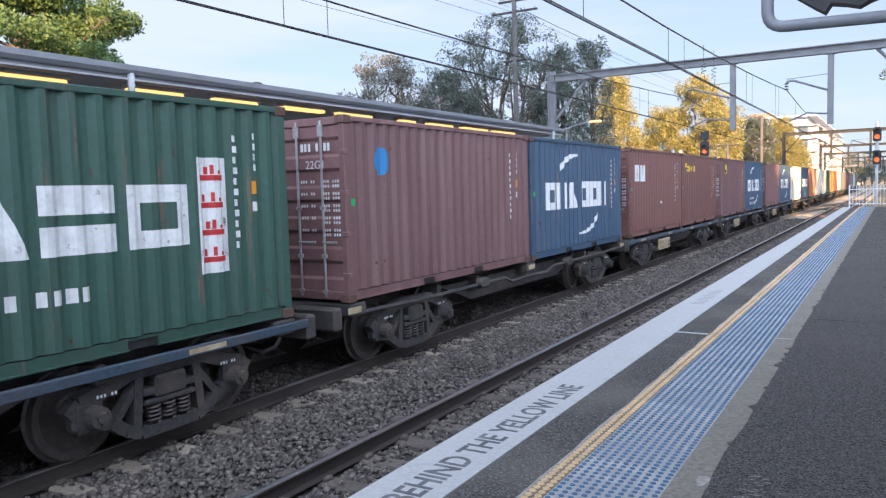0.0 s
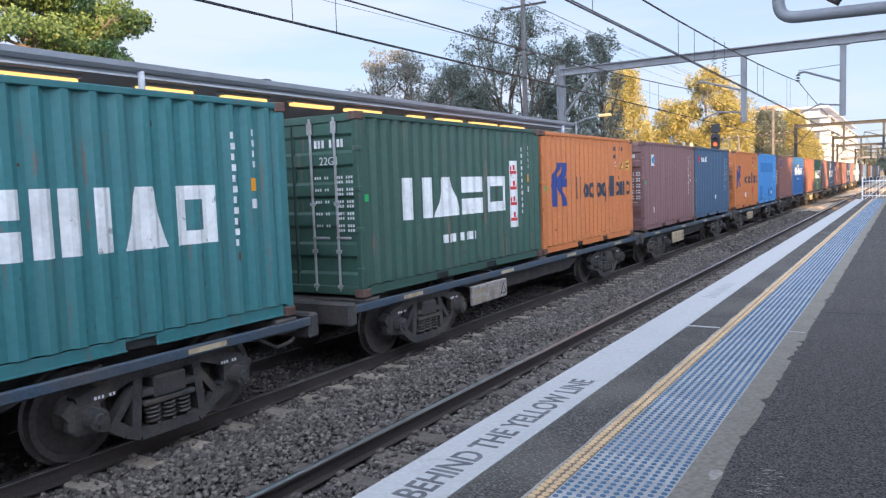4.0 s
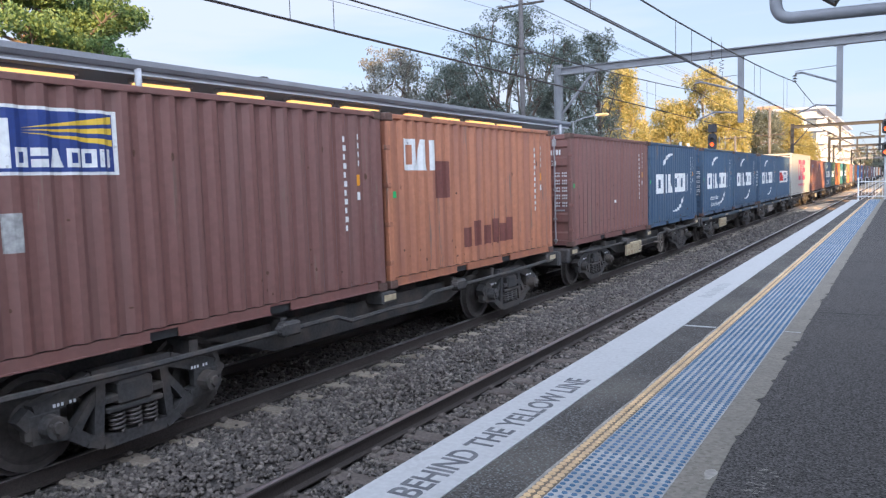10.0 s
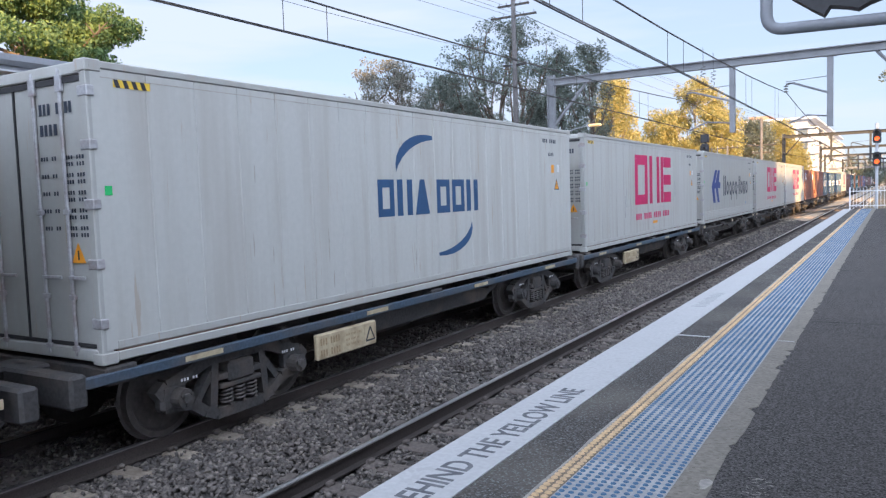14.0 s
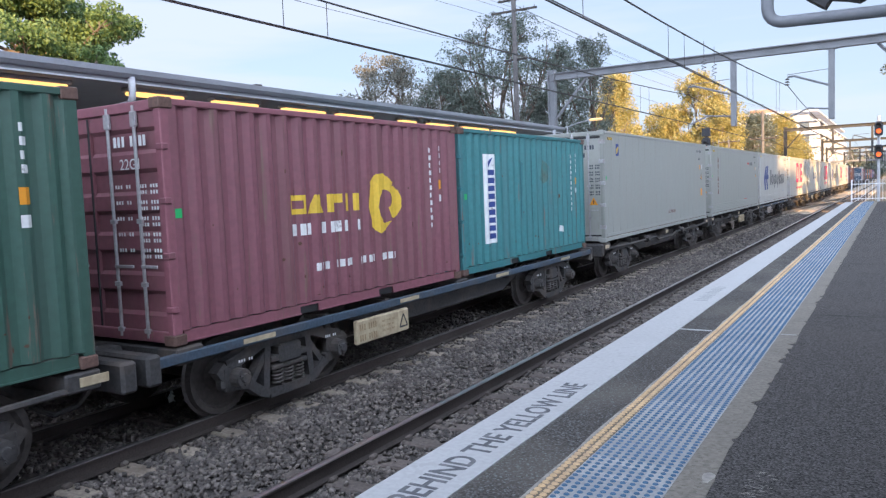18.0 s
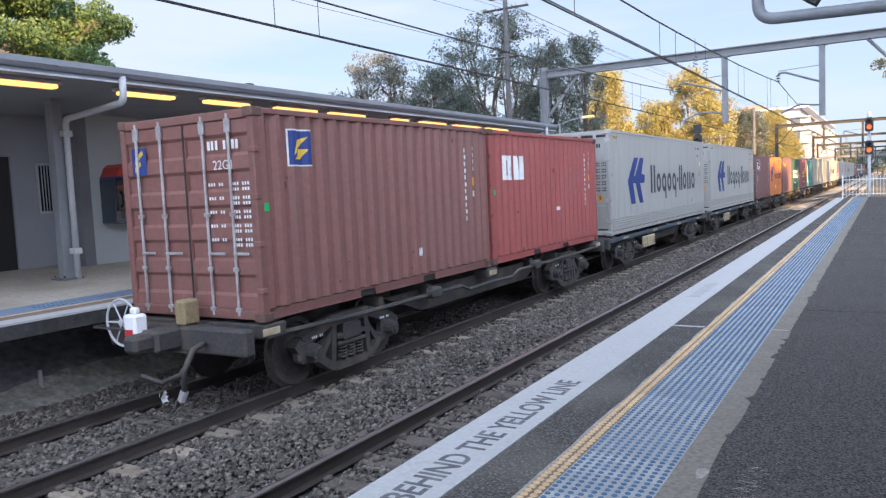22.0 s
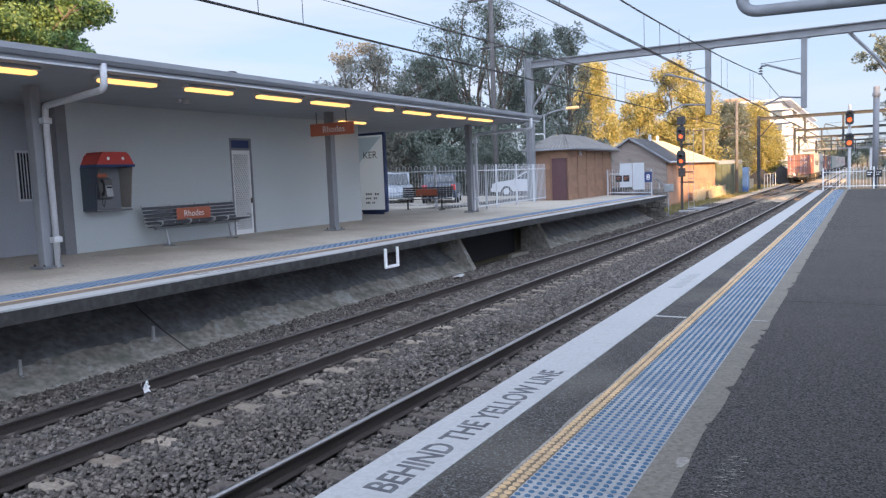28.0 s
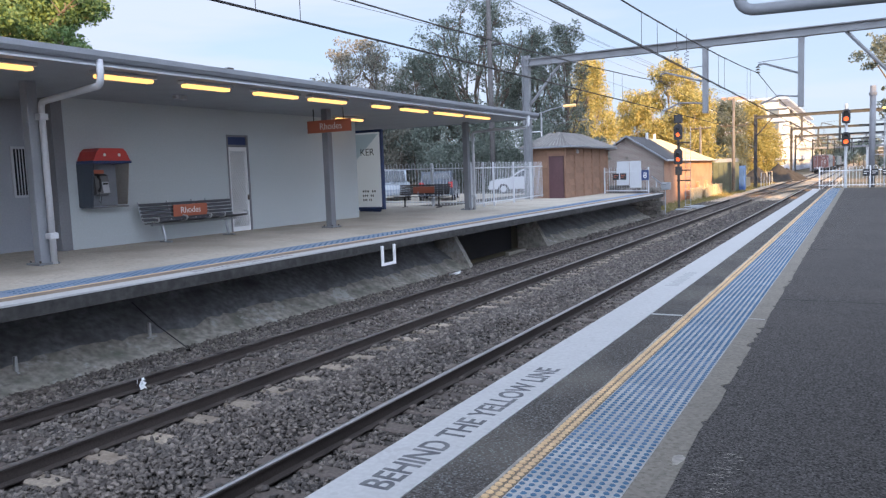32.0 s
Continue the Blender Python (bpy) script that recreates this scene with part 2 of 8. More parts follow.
COPING = surface("coping_concrete", (0.195, 0.178, 0.15), 0.9, grain=35, vary=0.2, stain=2.2, dirt=0.35, dirt_colour=(0.16, 0.145, 0.125), bump=0.3, speck=(60, 0.25, (0.13, 0.12, 0.10)))
WHITE_LINE = surface("white_line", (0.405, 0.41, 0.412), 0.7, grain=30, vary=0.08, stain=2.0, dirt=0.16, dirt_colour=(0.36, 0.36, 0.36), bump=0.15, speck=(28, 0.10, (0.36, 0.36, 0.36)))
LINE_INK = surface("line_letters", (0.085, 0.09, 0.10), 0.8, grain=60, vary=0.25, stain=9, dirt=0.15, dirt_colour=(0.4, 0.4, 0.4), bump=0.1)
YELLOW = surface("yellow_tactile", (0.58, 0.405, 0.225), 0.75, grain=40, vary=0.2, stain=6, dirt=0.3, dirt_colour=(0.42, 0.29, 0.19), bump=0.1, random_tint=0.08)
YELLOW_WORN = surface("yellow_worn", (0.34, 0.32, 0.28), 0.85, grain=30, vary=0.3, stain=4, dirt=0.5, dirt_colour=(0.20, 0.19, 0.18), bump=0.2)
BLUE_TILE = surface("blue_tile_worn", (0.33, 0.335, 0.335), 0.75, grain=50, vary=0.15, stain=1.2, dirt=0.3, dirt_colour=(0.20, 0.22, 0.245), bump=0.15, random_tint=0.10, speck=(9, 0.35, (0.26, 0.275, 0.29)))
BLUE_DOT = surface("blue_dot", (0.033, 0.105, 0.195), 0.65, grain=40, vary=0.15, stain=2, dirt=0.2, dirt_colour=(0.16, 0.24, 0.38), bump=0.1)
PAVING = surface("platform_concrete", (0.44, 0.40, 0.335), 0.85, grain=18, vary=0.12, stain=0.7, dirt=0.35, dirt_colour=(0.27, 0.235, 0.19), bump=0.15, speck=(14, 0.15, (0.33, 0.30, 0.26)))
# upper wall: overhang shade put into the colour, over dark staining
SHADED_FACE = surface("shaded_stained_face", (0.165, 0.17, 0.18), 0.95, grain=9, vary=0.35, stain=1.6, dirt=0.5, dirt_colour=(0.08, 0.08, 0.085), bump=0.3)
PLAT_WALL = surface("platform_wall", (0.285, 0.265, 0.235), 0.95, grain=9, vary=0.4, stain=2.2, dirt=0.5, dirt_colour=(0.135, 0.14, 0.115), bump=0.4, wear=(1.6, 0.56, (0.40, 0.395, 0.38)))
GREY_WALL = surface("grey_render", (0.46, 0.50, 0.515), 0.85, grain=30, vary=0.05, stain=0.5, dirt=0.12, dirt_colour=(0.43, 0.475, 0.50), bump=0.08)
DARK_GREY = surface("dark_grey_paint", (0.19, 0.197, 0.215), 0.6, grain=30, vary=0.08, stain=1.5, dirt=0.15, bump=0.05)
MID_GREY = surface("mid_grey_paint", (0.24, 0.255, 0.28), 0.55, grain=30, vary=0.06, stain=1.5, dirt=0.15, bump=0.05)
PALE_GREY = surface("pale_grey_paint", (0.50, 0.52, 0.55), 0.5, grain=30, vary=0.06, stain=2.5, dirt=0.12, bump=0.05)
GALV = surface("galvanised_steel", (0.38, 0.40, 0.42), 0.5, 0.6, grain=25, vary=0.12, stain=3, dirt=0.2, bump=0.06)
ROOF_METAL = surface("roof_sheet", (0.33, 0.35, 0.38), 0.5, 0.4, grain=20, vary=0.08, stain=1, dirt=0.15, bump=0.05)
SOFFIT = surface("soffit", (0.30, 0.32, 0.35), 0.8, grain=20, vary=0.05, dirt=0.1, bump=0.05)
BLACK = surface("black_paint", (0.025, 0.026, 0.03), 0.55, grain=30, vary=0.15, dirt=0.1, bump=0.05)
WHITE = surface("white_paint", (0.78, 0.79, 0.80), 0.5, grain=30, vary=0.04, stain=3, dirt=0.1, dirt_colour=(0.5, 0.5, 0.48), bump=0.03)
ORANGE_SIGN = surface("orange_sign", (0.46, 0.135, 0.075), 0.45, grain=30, vary=0.04, dirt=0.08, bump=0.02)
SIGN_WHITE = surface("sign_letters", (0.85, 0.84, 0.82), 0.5, grain=30, vary=0.02, dirt=0.02, bump=0.0)
NAVY = surface("navy_sign", (0.02, 0.045, 0.14), 0.45, grain=30, vary=0.05, dirt=0.05, bump=0.02)
TUBE = glow("fluorescent_tube", (1.0, 0.53, 0.16), 0.55)
LAMP_LIT = glow("street_lamp_lit", (1.0, 0.60, 0.26), 0.16)
RED_LAMP = glow("red_signal_lamp", (1.0, 0.12, 0.025), 0.60)
STEEL_DARK = surface("wagon_steel", (0.048, 0.046, 0.046), 0.75, 0.1, grain=25, vary=0.3, stain=2.5, dirt=0.4, dirt_colour=(0.115, 0.09, 0.072), bump=0.2)
STEEL_BLUE = surface("wagon_sill", (0.045, 0.07, 0.10), 0.65, 0.1, grain=25, vary=0.2, stain=2, dirt=0.3, dirt_colour=(0.10, 0.08, 0.065), bump=0.1)
WHEEL = surface("wheel_steel", (0.085, 0.075, 0.07), 0.6, 0.5, grain=20, vary=0.2, stain=3, dirt=0.3, bump=0.1)
SPRING = surface("coil_spring", (0.10, 0.09, 0.085), 0.5, 0.5, grain=20, vary=0.2, dirt=0.3, bump=0.05)
CREAM = surface("cream_plate", (0.43, 0.355, 0.235), 0.7, grain=18, vary=0.15, stain=5, dirt=0.45, dirt_colour=(0.24, 0.18, 0.11), bump=0.05)
PLATE_GREY = surface("grey_plate", (0.30, 0.27, 0.25), 0.7, grain=18, vary=0.2, stain=5, dirt=0.45, dirt_colour=(0.13, 0.11, 0.10), bump=0.05)

# ---- the ground, the tracks and the two platforms ----
RAIL = -1.024            # top of the rails
FAR, NEAR = -7.63, -3.89  # the tracks' middles
Y0, Y1 = -60.0, 620.0
EDGE = -2.283            # the near platform's edge
FEDGE, FZ, FSLOPE = -9.17, 0.10, 0.0185


def far_z(x):
    """Height of the far platform, which rises a little to its wall."""
    return FZ + FSLOPE * (FEDGE - x)


g = Kit()
xs = [-1500, -300, -60, -30, -18, -13, 6, 30, 60, 300, 1500]
ys = [-1500, -300, -60, 0, 40, 60, 80, 110, 150, 220, 320, 620, 2500]
hs = {}
for i, x in enumerate(xs):
    for j, y in enumerate(ys):
        hs[i, j] = len(g.v)
        g.v.append((x, y, -1.32 + (0.5 if x < -15 and y > 40 else 0)))
for i in range(len(xs) - 1):
    for j in range(len(ys) - 1):
        g.f.append((hs[i, j], hs[i + 1, j], hs[i + 1, j + 1], hs[i, j + 1]))
tagged(part("ground", g, EARTH), "dry brown earth and sparse grass beside the railway", "ground", kind="structure")

bed = Kit()
outline = [(-10.6, -1.30), (-9.6, -1.21), (-9.0, -1.235), (-6.25, -1.235), (-5.75, -1.165), (-5.25, -1.235), (-2.6, -1.235), (-2.5, -1.31)]
stations = [Y0] + [y * 2.0 for y in range(-10, 30)]
for y in stations:
    bed.v += [(x, y, z + 0.02 * noise.noise((x * 2, y * 0.7, 0))) for x, z in outline]
k = len(outline)
bed.f = [(i * k + j, i * k + j + 1, (i + 1) * k + j + 1, (i + 1) * k + j) for i in range(len(stations) - 1) for j in range(k - 1)]
sunlit_bed = Kit()
ahead = [58.0] + [y * 2.0 for y in range(30, 75)] + [250, Y1]
for y in ahead:
    sunlit_bed.v += [(x, y, z + 0.02 * noise.noise((x * 2, y * 0.7, 0))) for x, z in outline]
sunlit_bed.f = [(i * k + j, i * k + j + 1, (i + 1) * k + j + 1, (i + 1) * k + j) for i in range(len(ahead) - 1) for j in range(k - 1)]
# paler tan than the near bed: sunlight on this stretch put into the colour
SUN_BALLAST = surface("sunlit_ballast", (0.42, 0.34, 0.25), 0.95, grain=7, vary=0.4, stain=0.5, dirt=0.35, dirt_colour=(0.14, 0.115, 0.09), bump=0.9)
tagged(part("ballast_bed", sunlit_bed, SUN_BALLAST), "dusty ballast under the tracks, coloured pale tan for sunlight beyond the platforms", "ballast", kind="structure")
tagged(part("ballast_bed", bed, BALLAST), "grey crushed stone ballast under both tracks", "ballast", kind="structure")

RAIL_SHAPE = [(-0.07, -0.17), (0.07, -0.17), (0.07, -0.158), (0.015, -0.14), (0.009, -0.045), (0.034, -0.036), (0.035, -0.022), (0.030, -0.016), (-0.030, -0.016), (-0.035, -0.022), (-0.034, -0.036), (-0.009, -0.045), (-0.015, -0.14), (-0.07, -0.158)]
rail_me = Kit().prism(RAIL_SHAPE, 1, Y0, Y1).mesh("rail")
head_me = Kit().prism([(-0.033, -0.017), (0.033, -0.017), (0.032, -0.006), (0.0, -0.001), (-0.032, -0.005)], 1, Y0, Y1).mesh("rail_head")
sleeper = Kit()
sleeper.slab(-1.25, 0.80, -0.115, 0.115, -0.28, -0.168, 0.02)
for sx in (-0.7525, 0.7525):
    for s in (-1, 1):
        sleeper.slab(sx + s * 0.10 - 0.028, sx + s * 0.10 + 0.028, -0.05, 0.05, -0.175, -0.125, 0.012)
sleeper_me = sleeper.mesh("sleeper")
end_me = Kit().slab(0.80, 1.25, -0.115, 0.115, -0.28, -0.166, 0.022).mesh("sleeper_end")


def track(name, middle, head, label, end):
    root = thing(name, label, "railway track", kind="structure", at=pose(middle, 0, RAIL))
    for s in (-0.7525, 0.7525):
        r = part("rail", rail_me, RAIL_RUST, root, at=pose(s, 0, 0))
        part("running_surface", head_me, head, r, "worn bright top of the rail")
    rnd = random.Random(3)
    for i in range(-3, 170):
        s = part("sleeper", sleeper_me, SLEEPER_DARK, root, at=pose(rnd.uniform(-0.02, 0.02), 2.2 + i * 0.635, rnd.uniform(-0.012, 0.004), 0, 0, rnd.uniform(-0.6, 0.6)))
        part("sleeper_end", end_me, end, s, "paler dusty end" if end is SLEEPER else "")
    return root


track("track_far", FAR, RAIL_DULL, "rusty rails on concrete sleepers, dull from dust", SLEEPER)
track("track_near", NEAR, RAIL_HEAD, "rusty rails on concrete sleepers with a bright polished top", SLEEPER_DARK)

cross = thing("track_crossover", "rusty crossover rails joining the two tracks", "railway track", kind="structure", at=pose(0, 0, RAIL))
for s in (-0.7525, 0.7525):
    pts = [(FAR + s + (NEAR - FAR) * (3 * u * u - 2 * u ** 3), 58 + 40 * u) for u in [q / 16 for q in range(17)]]
    k = Kit()
    for (xa, ya), (xb, yb) in zip(pts, pts[1:]):
        k.add([(xa - 0.035, ya, 0.002), (xa + 0.035, ya, 0.002), (xb + 0.035, yb, 0.002), (xb - 0.035, yb, 0.002), (xa + 0.035, ya, -0.17), (xb + 0.035, yb, -0.17), (xa - 0.035, ya, -0.17), (xb - 0.035, yb, -0.17)], [(0, 1, 2, 3), (1, 4, 5, 2), (6, 0, 3, 7)])
    part("rail", k, RAIL_DULL, cross)

# near platform
END = 45.6
near_platform = thing("near_platform", "asphalt station platform with a white edge line and blue tactile strip", "platform", kind="structure")
body = Kit()
body.prism([(EDGE, -0.002), (EDGE, -0.16), (EDGE - 0.0 + 0.12, -0.20), (-2.05, -0.20), (-2.05, -1.4), (14, -1.4), (14, -0.002)], 1, -45, END)
part("platform_body", body, OLD_ASPHALT, near_platform)
part("edge_line", Kit().box(EDGE - 0.004, -1.872, -45, END, -0.06, 0.004), WHITE_LINE, near_platform, "wide white painted edge line")
part("asphalt_surface", Kit().box(-0.80, 13.9, -45, END, -0.01, 0.004), ASPHALT, near_platform, "dark grey asphalt")
worn = Kit()
rnd = random.Random(5)
prev = -1.565
for i in range(180):
    y = i * 0.25
    nx = -1.551 + rnd.uniform(-0.010, 0.008)
    worn.flat([(prev, y, 0.003), (-1.535, y, 0.003), (-1.535, y + 0.25, 0.003), (nx, y + 0.25, 0.003)])
    prev = nx
part("worn_line", worn, YELLOW_WORN, near_platform, "worn remains of an old painted line")
for a, b in [(-6, 7.70), (7.712, 20.0), (20.012, 32.5), (32.512, END)]:
    edge, y = [], a
    while y < b - 0.05:
        bite = rnd.uniform(0.02, 0.055) if rnd.random() < 0.10 else 0.0
        edge.append((-0.770 - bite + 0.022 * noise.noise((y * 1.3, 0, 5)) + 0.010 * noise.noise((y * 7, 0, 2)), y))
        y += rnd.uniform(0.04, 0.13)
    edge.append((-0.772, b))
    slabk = Kit()
    for (p, q), (r_, s_) in zip(edge, edge[1:]):
        slabk.add([(-0.945, q, 0.0075), (p, q, 0.0075), (r_, s_, 0.0075), (-0.945, s_, 0.0075), (p + 0.004, q, -0.01), (r_ + 0.004, s_, -0.01)], [(0, 1, 2, 3), (1, 4, 5, 2)])
    part("coping_slab", slabk, COPING, near_platform, "narrow concrete strip with broken edges")
part("mended_patch", Kit().flat([(-0.80 + 0.03 * math.cos(q) * (1 + 0.3 * math.sin(3 * q)), 3.82 + 0.075 * math.sin(q), 0.0095) for q in [k * 0.628 for k in range(10)]]), YELLOW_WORN, near_platform, "pale mended patch")
SEAM = surface("asphalt_seam", (0.032, 0.031, 0.031), 0.95, grain=60, vary=0.4, stain=3, dirt=0.4, dirt_colour=(0.07, 0.066, 0.062), bump=0.4, spec=0.2)
for y, w in ((8.9, 0.05), (14.2, 0.06), (19.6, 0.07), (26.4, 0.08), (34.0, 0.10)):
    seam = Kit()
    for i in range(12):
        x = -0.74 + i * 0.5
        a, b = y + 0.03 * noise.noise((x, y, 1)), y + 0.03 * noise.noise((x + 0.5, y, 1))
        seam.flat([(x, a, 0.0055), (x + 0.5, b, 0.0055), (x + 0.5, b + w * (1 + 0.4 * noise.noise((x + 0.5, y, 7))), 0.0055), (x, a + w * (1 + 0.4 * noise.noise((x, y, 7))), 0.0055)])
    part("asphalt_seam", seam, SEAM, near_platform, "dark seam across the asphalt")
scrape = Kit()
for i in range(70):
    x, y = -0.56 + rnd.gauss(0, 0.035), 3.72 + rnd.uniform(-0.32, 0.32)
    w, l = rnd.uniform(0.004, 0.022), rnd.uniform(0.0015, 0.004)
    scrape.flat([(x - w, y - l, 0.0058), (x + w * 0.6, y - l * 0.6, 0.0058), (x + w, y + l, 0.0058), (x - w * 0.5, y + l * 0.7, 0.0058)])
tagged(part("scrape_marks", scrape, YELLOW_WORN, near_platform, "pale scrape marks on the asphalt"), kind="stuff")
part("joint", Kit().box(-1.87, -1.56, 7.685, 7.725, -0.001, 0.0045), WHITE_LINE, near_platform, "pale filled joint")
part("joint", Kit().box(-1.30 + 0.37, -0.79, 7.695, 7.712, -0.001, 0.0095), WHITE_LINE, near_platform, "pale filled joint")

TXT = letters("BEHIND THE YELLOW LINE", 0.236, bold=0.004)
xsz = [v.co.x for v in TXT.vertices]
TXT.transform(Matrix.Diagonal((2.40 / (max(xsz) - min(xsz)), 1.0, 1, 1)))
part("lettering", TXT, LINE_INK, near_platform, "grey stencilled capital letters", at=pose(-1.974, 2.885, 0.0045, 0, 0, 90))
TXT2 = letters("STAND", 0.236, bold=0.004)
part("lettering", TXT2, LINE_INK, near_platform, "grey stencilled capital letters", at=pose(-1.974, 1.37, 0.0045, 0, 0, 90))
faint = Kit()
for i in range(12):
    faint.box(-2.16 + 0.02 * (i % 3), -1.99 - 0.015 * (i % 2), 9.6 + i * 0.115, 9.66 + i * 0.115, 0.004, 0.0046)
part("worn_lettering", faint, surface("faint_ink", (0.31, 0.32, 0.325), 0.8, grain=50, vary=0.2, dirt=0.2, bump=0), near_platform, "worn letters that cannot be read")


def dot(k, x, y, r=0.0160, h=0.0055, n=8):
    ring = [(math.cos(2 * math.pi * i / n), math.sin(2 * math.pi * i / n)) for i in range(n)]
    v = [(x + c * r, y + s * r, 0) for c, s in ring] + [(x + c * r * 0.72, y + s * r * 0.72, h) for c, s in ring]
    k.add(v, [(i, (i + 1) % n, n + (i + 1) % n, n + i) for i in range(n)] + [tuple(range(n, 2 * n))])


tile_me = Kit().slab(0.001, 0.499, 0.001, 0.299, -0.01, 0.009, 0.003).mesh("tactile_tile")
dots = Kit()
for i in range(10):
    for j in range(6):
        dot(dots, 0.025 + i * 0.05, 0.025 + j * 0.05)
dots_me = dots.mesh("dots", fix=False)
ytile_me = Kit().slab(0.001, 0.099, 0.001, 0.299, -0.01, 0.0075, 0.003).mesh("yellow_tile")
ydots = Kit()
for i in range(2):
    for j in range(6):
        dot(ydots, 0.025 + i * 0.05, 0.025 + j * 0.05, 0.0205, 0.0065)
ydots_me = ydots.mesh("dots", fix=False)
for i in range(150):
    y = 0.6 + i * 0.3
    t = part("tactile_tile", tile_me, BLUE_TILE, near_platform, at=pose(-1.435, y, 0))
    part("dots", dots_me, BLUE_DOT, t, at=pose(0, 0, 0.009))
    t = part("yellow_tile", ytile_me, YELLOW_BASE, near_platform, at=pose(-1.535, y, 0))
    part("dots", ydots_me, YELLOW, t, at=pose(0, 0, 0.0075))

# far platform
FEND = 40.6
far_platform = thing("far_platform", "concrete station platform with a white edge and blue tactile strip", "platform", kind="structure")
top = Kit()
top.prism([(FEDGE, FZ), (-24, far_z(-24)), (-24, -1.3), (-11.2, -1.3), (-11.2, -0.2), (FEDGE, -0.10)], 1, -45, FEND)
part("platform_body", top, PAVING, far_platform)
part("edge_line", Kit().add([(FEDGE + 0.004, -45, FZ + 0.004), (FEDGE - 0.30, -45, far_z(FEDGE - 0.30) + 0.004), (FEDGE - 0.30, FEND, far_z(FEDGE - 0.30) + 0.004), (FEDGE + 0.004, FEND, FZ + 0.004), (FEDGE + 0.004, -45, FZ - 0.022), (FEDGE + 0.004, FEND, FZ - 0.022)], [(0, 3, 2, 1), (0, 4, 5, 3)]), WHITE_LINE, far_platform, "white painted edge line")
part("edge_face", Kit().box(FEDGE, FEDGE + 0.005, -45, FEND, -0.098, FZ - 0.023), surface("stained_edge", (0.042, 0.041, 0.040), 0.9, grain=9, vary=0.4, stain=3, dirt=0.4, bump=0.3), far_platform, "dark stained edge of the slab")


def strip(name, a, b, material, label, lift=0.004):
    k = Kit()
    k.add([(a, -45, far_z(a) + lift), (b, -45, far_z(b) + lift), (b, FEND, far_z(b) + lift), (a, FEND, far_z(a) + lift)], [(0, 3, 2, 1)])
    return part(name, k, material, far_platform, label)


strip("inner_strip", FEDGE - 0.30, FEDGE - 0.56, surface("brown_strip", (0.20, 0.15, 0.115), 0.9, grain=30, vary=0.2, dirt=0.3, bump=0.2), "brown asphalt strip")
strip("yellow_line", FEDGE - 0.56, FEDGE - 0.64, YELLOW, "thin yellow line")
far_dots = Kit()
for i in range(8):
    for j in range(60, 330):
        if j % 2 == i % 2:
            dot(far_dots, FEDGE - 0.70 - i * 0.065, j * 0.1 + 0.0, 0.026, 0.006, 6)
strip("tactile_strip", FEDGE - 0.64, FEDGE - 1.22, surface("far_blue_tile", (0.14, 0.20, 0.29), 0.75, grain=50, vary=0.2, stain=1.5, dirt=0.3, dirt_colour=(0.22, 0.28, 0.36), bump=0.15), "blue tactile strip")
fd = part("tactile_dots", far_dots, BLUE_DOT, far_platform, "rows of blue studs", at=Matrix.Translation((0, 0, FZ + 0.004 + FSLOPE * 0.95)))
tagged(fd, kind="stuff")
for a, b in ((-45, 19.2), (25.2, FEND)):
    upper, lower = Kit(), Kit()
    n = int((b - a) / 0.14)
    for i in range(n + 1):
        y = a + (b - a) * i / n
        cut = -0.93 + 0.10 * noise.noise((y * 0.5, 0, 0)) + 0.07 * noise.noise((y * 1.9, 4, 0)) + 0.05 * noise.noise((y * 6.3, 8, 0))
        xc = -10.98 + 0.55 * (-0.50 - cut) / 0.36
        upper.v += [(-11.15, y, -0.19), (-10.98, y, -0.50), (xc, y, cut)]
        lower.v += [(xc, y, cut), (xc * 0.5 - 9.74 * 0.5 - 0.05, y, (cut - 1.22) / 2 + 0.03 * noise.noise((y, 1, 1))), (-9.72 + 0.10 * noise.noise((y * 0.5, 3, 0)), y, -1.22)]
    # overhang's shade put into the colours: dark upper face, paler dusty foot
    for k, name, m, label in ((upper, "upper_wall", SHADED_FACE, "stained upper face, coloured dark for the overhang's shade"), (lower, "platform_wall", PLAT_WALL, "dusty stained concrete foot")):
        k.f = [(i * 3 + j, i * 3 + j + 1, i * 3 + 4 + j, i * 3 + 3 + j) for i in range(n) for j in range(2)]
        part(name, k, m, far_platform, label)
# black back sheet stands in for the darkness of the hollow
part("recess_back", Kit().box(-11.2, -11.15, 19.25, 25.15, -1.3, -0.2), BLACK, far_platform, "black sheet for the shade in the platform's hollow")
part("platform_pier", Kit().prism([(-10.9, -0.2), (-10.3, -0.2), (-9.7, -1.25), (-10.9, -1.25)], 1, 19.05, 19.25), PLAT_WALL, far_platform)
part("platform_pier", Kit().prism([(-10.9, -0.2), (-10.3, -0.2), (-9.7, -1.25), (-10.9, -1.25)], 1, 25.15, 25.4), PLAT_WALL, far_platform)
for y, z, wide in ((8.35, -0.92, 0.10), (6.05, -0.95, 0.02)):
    xx = -10.98 + 0.55 * (-0.50 - z) / 0.36 + 0.06
    part("old_bracket", Kit().slab(xx - 0.02, xx + 0.03, y - 0.025, y + 0.025, z - 0.06, z + 0.17, 0.008).slab(xx, xx + 0.07, y - wide, y + wide, z - 0.09, z - 0.055, 0.006), WHITE_LINE, far_platform, "stub of an old pale bracket")
part("wall_joint", Kit().path([(-10.97, 8.60, -0.49), (-10.42, 8.62, -0.85), (-9.70, 8.62, -1.20)], 0.010, 5), BLACK, far_platform, "dark joint in the wall")
FTXT = letters("BEHIND THE YELLOW LINE", 0.20, bold=0.003)
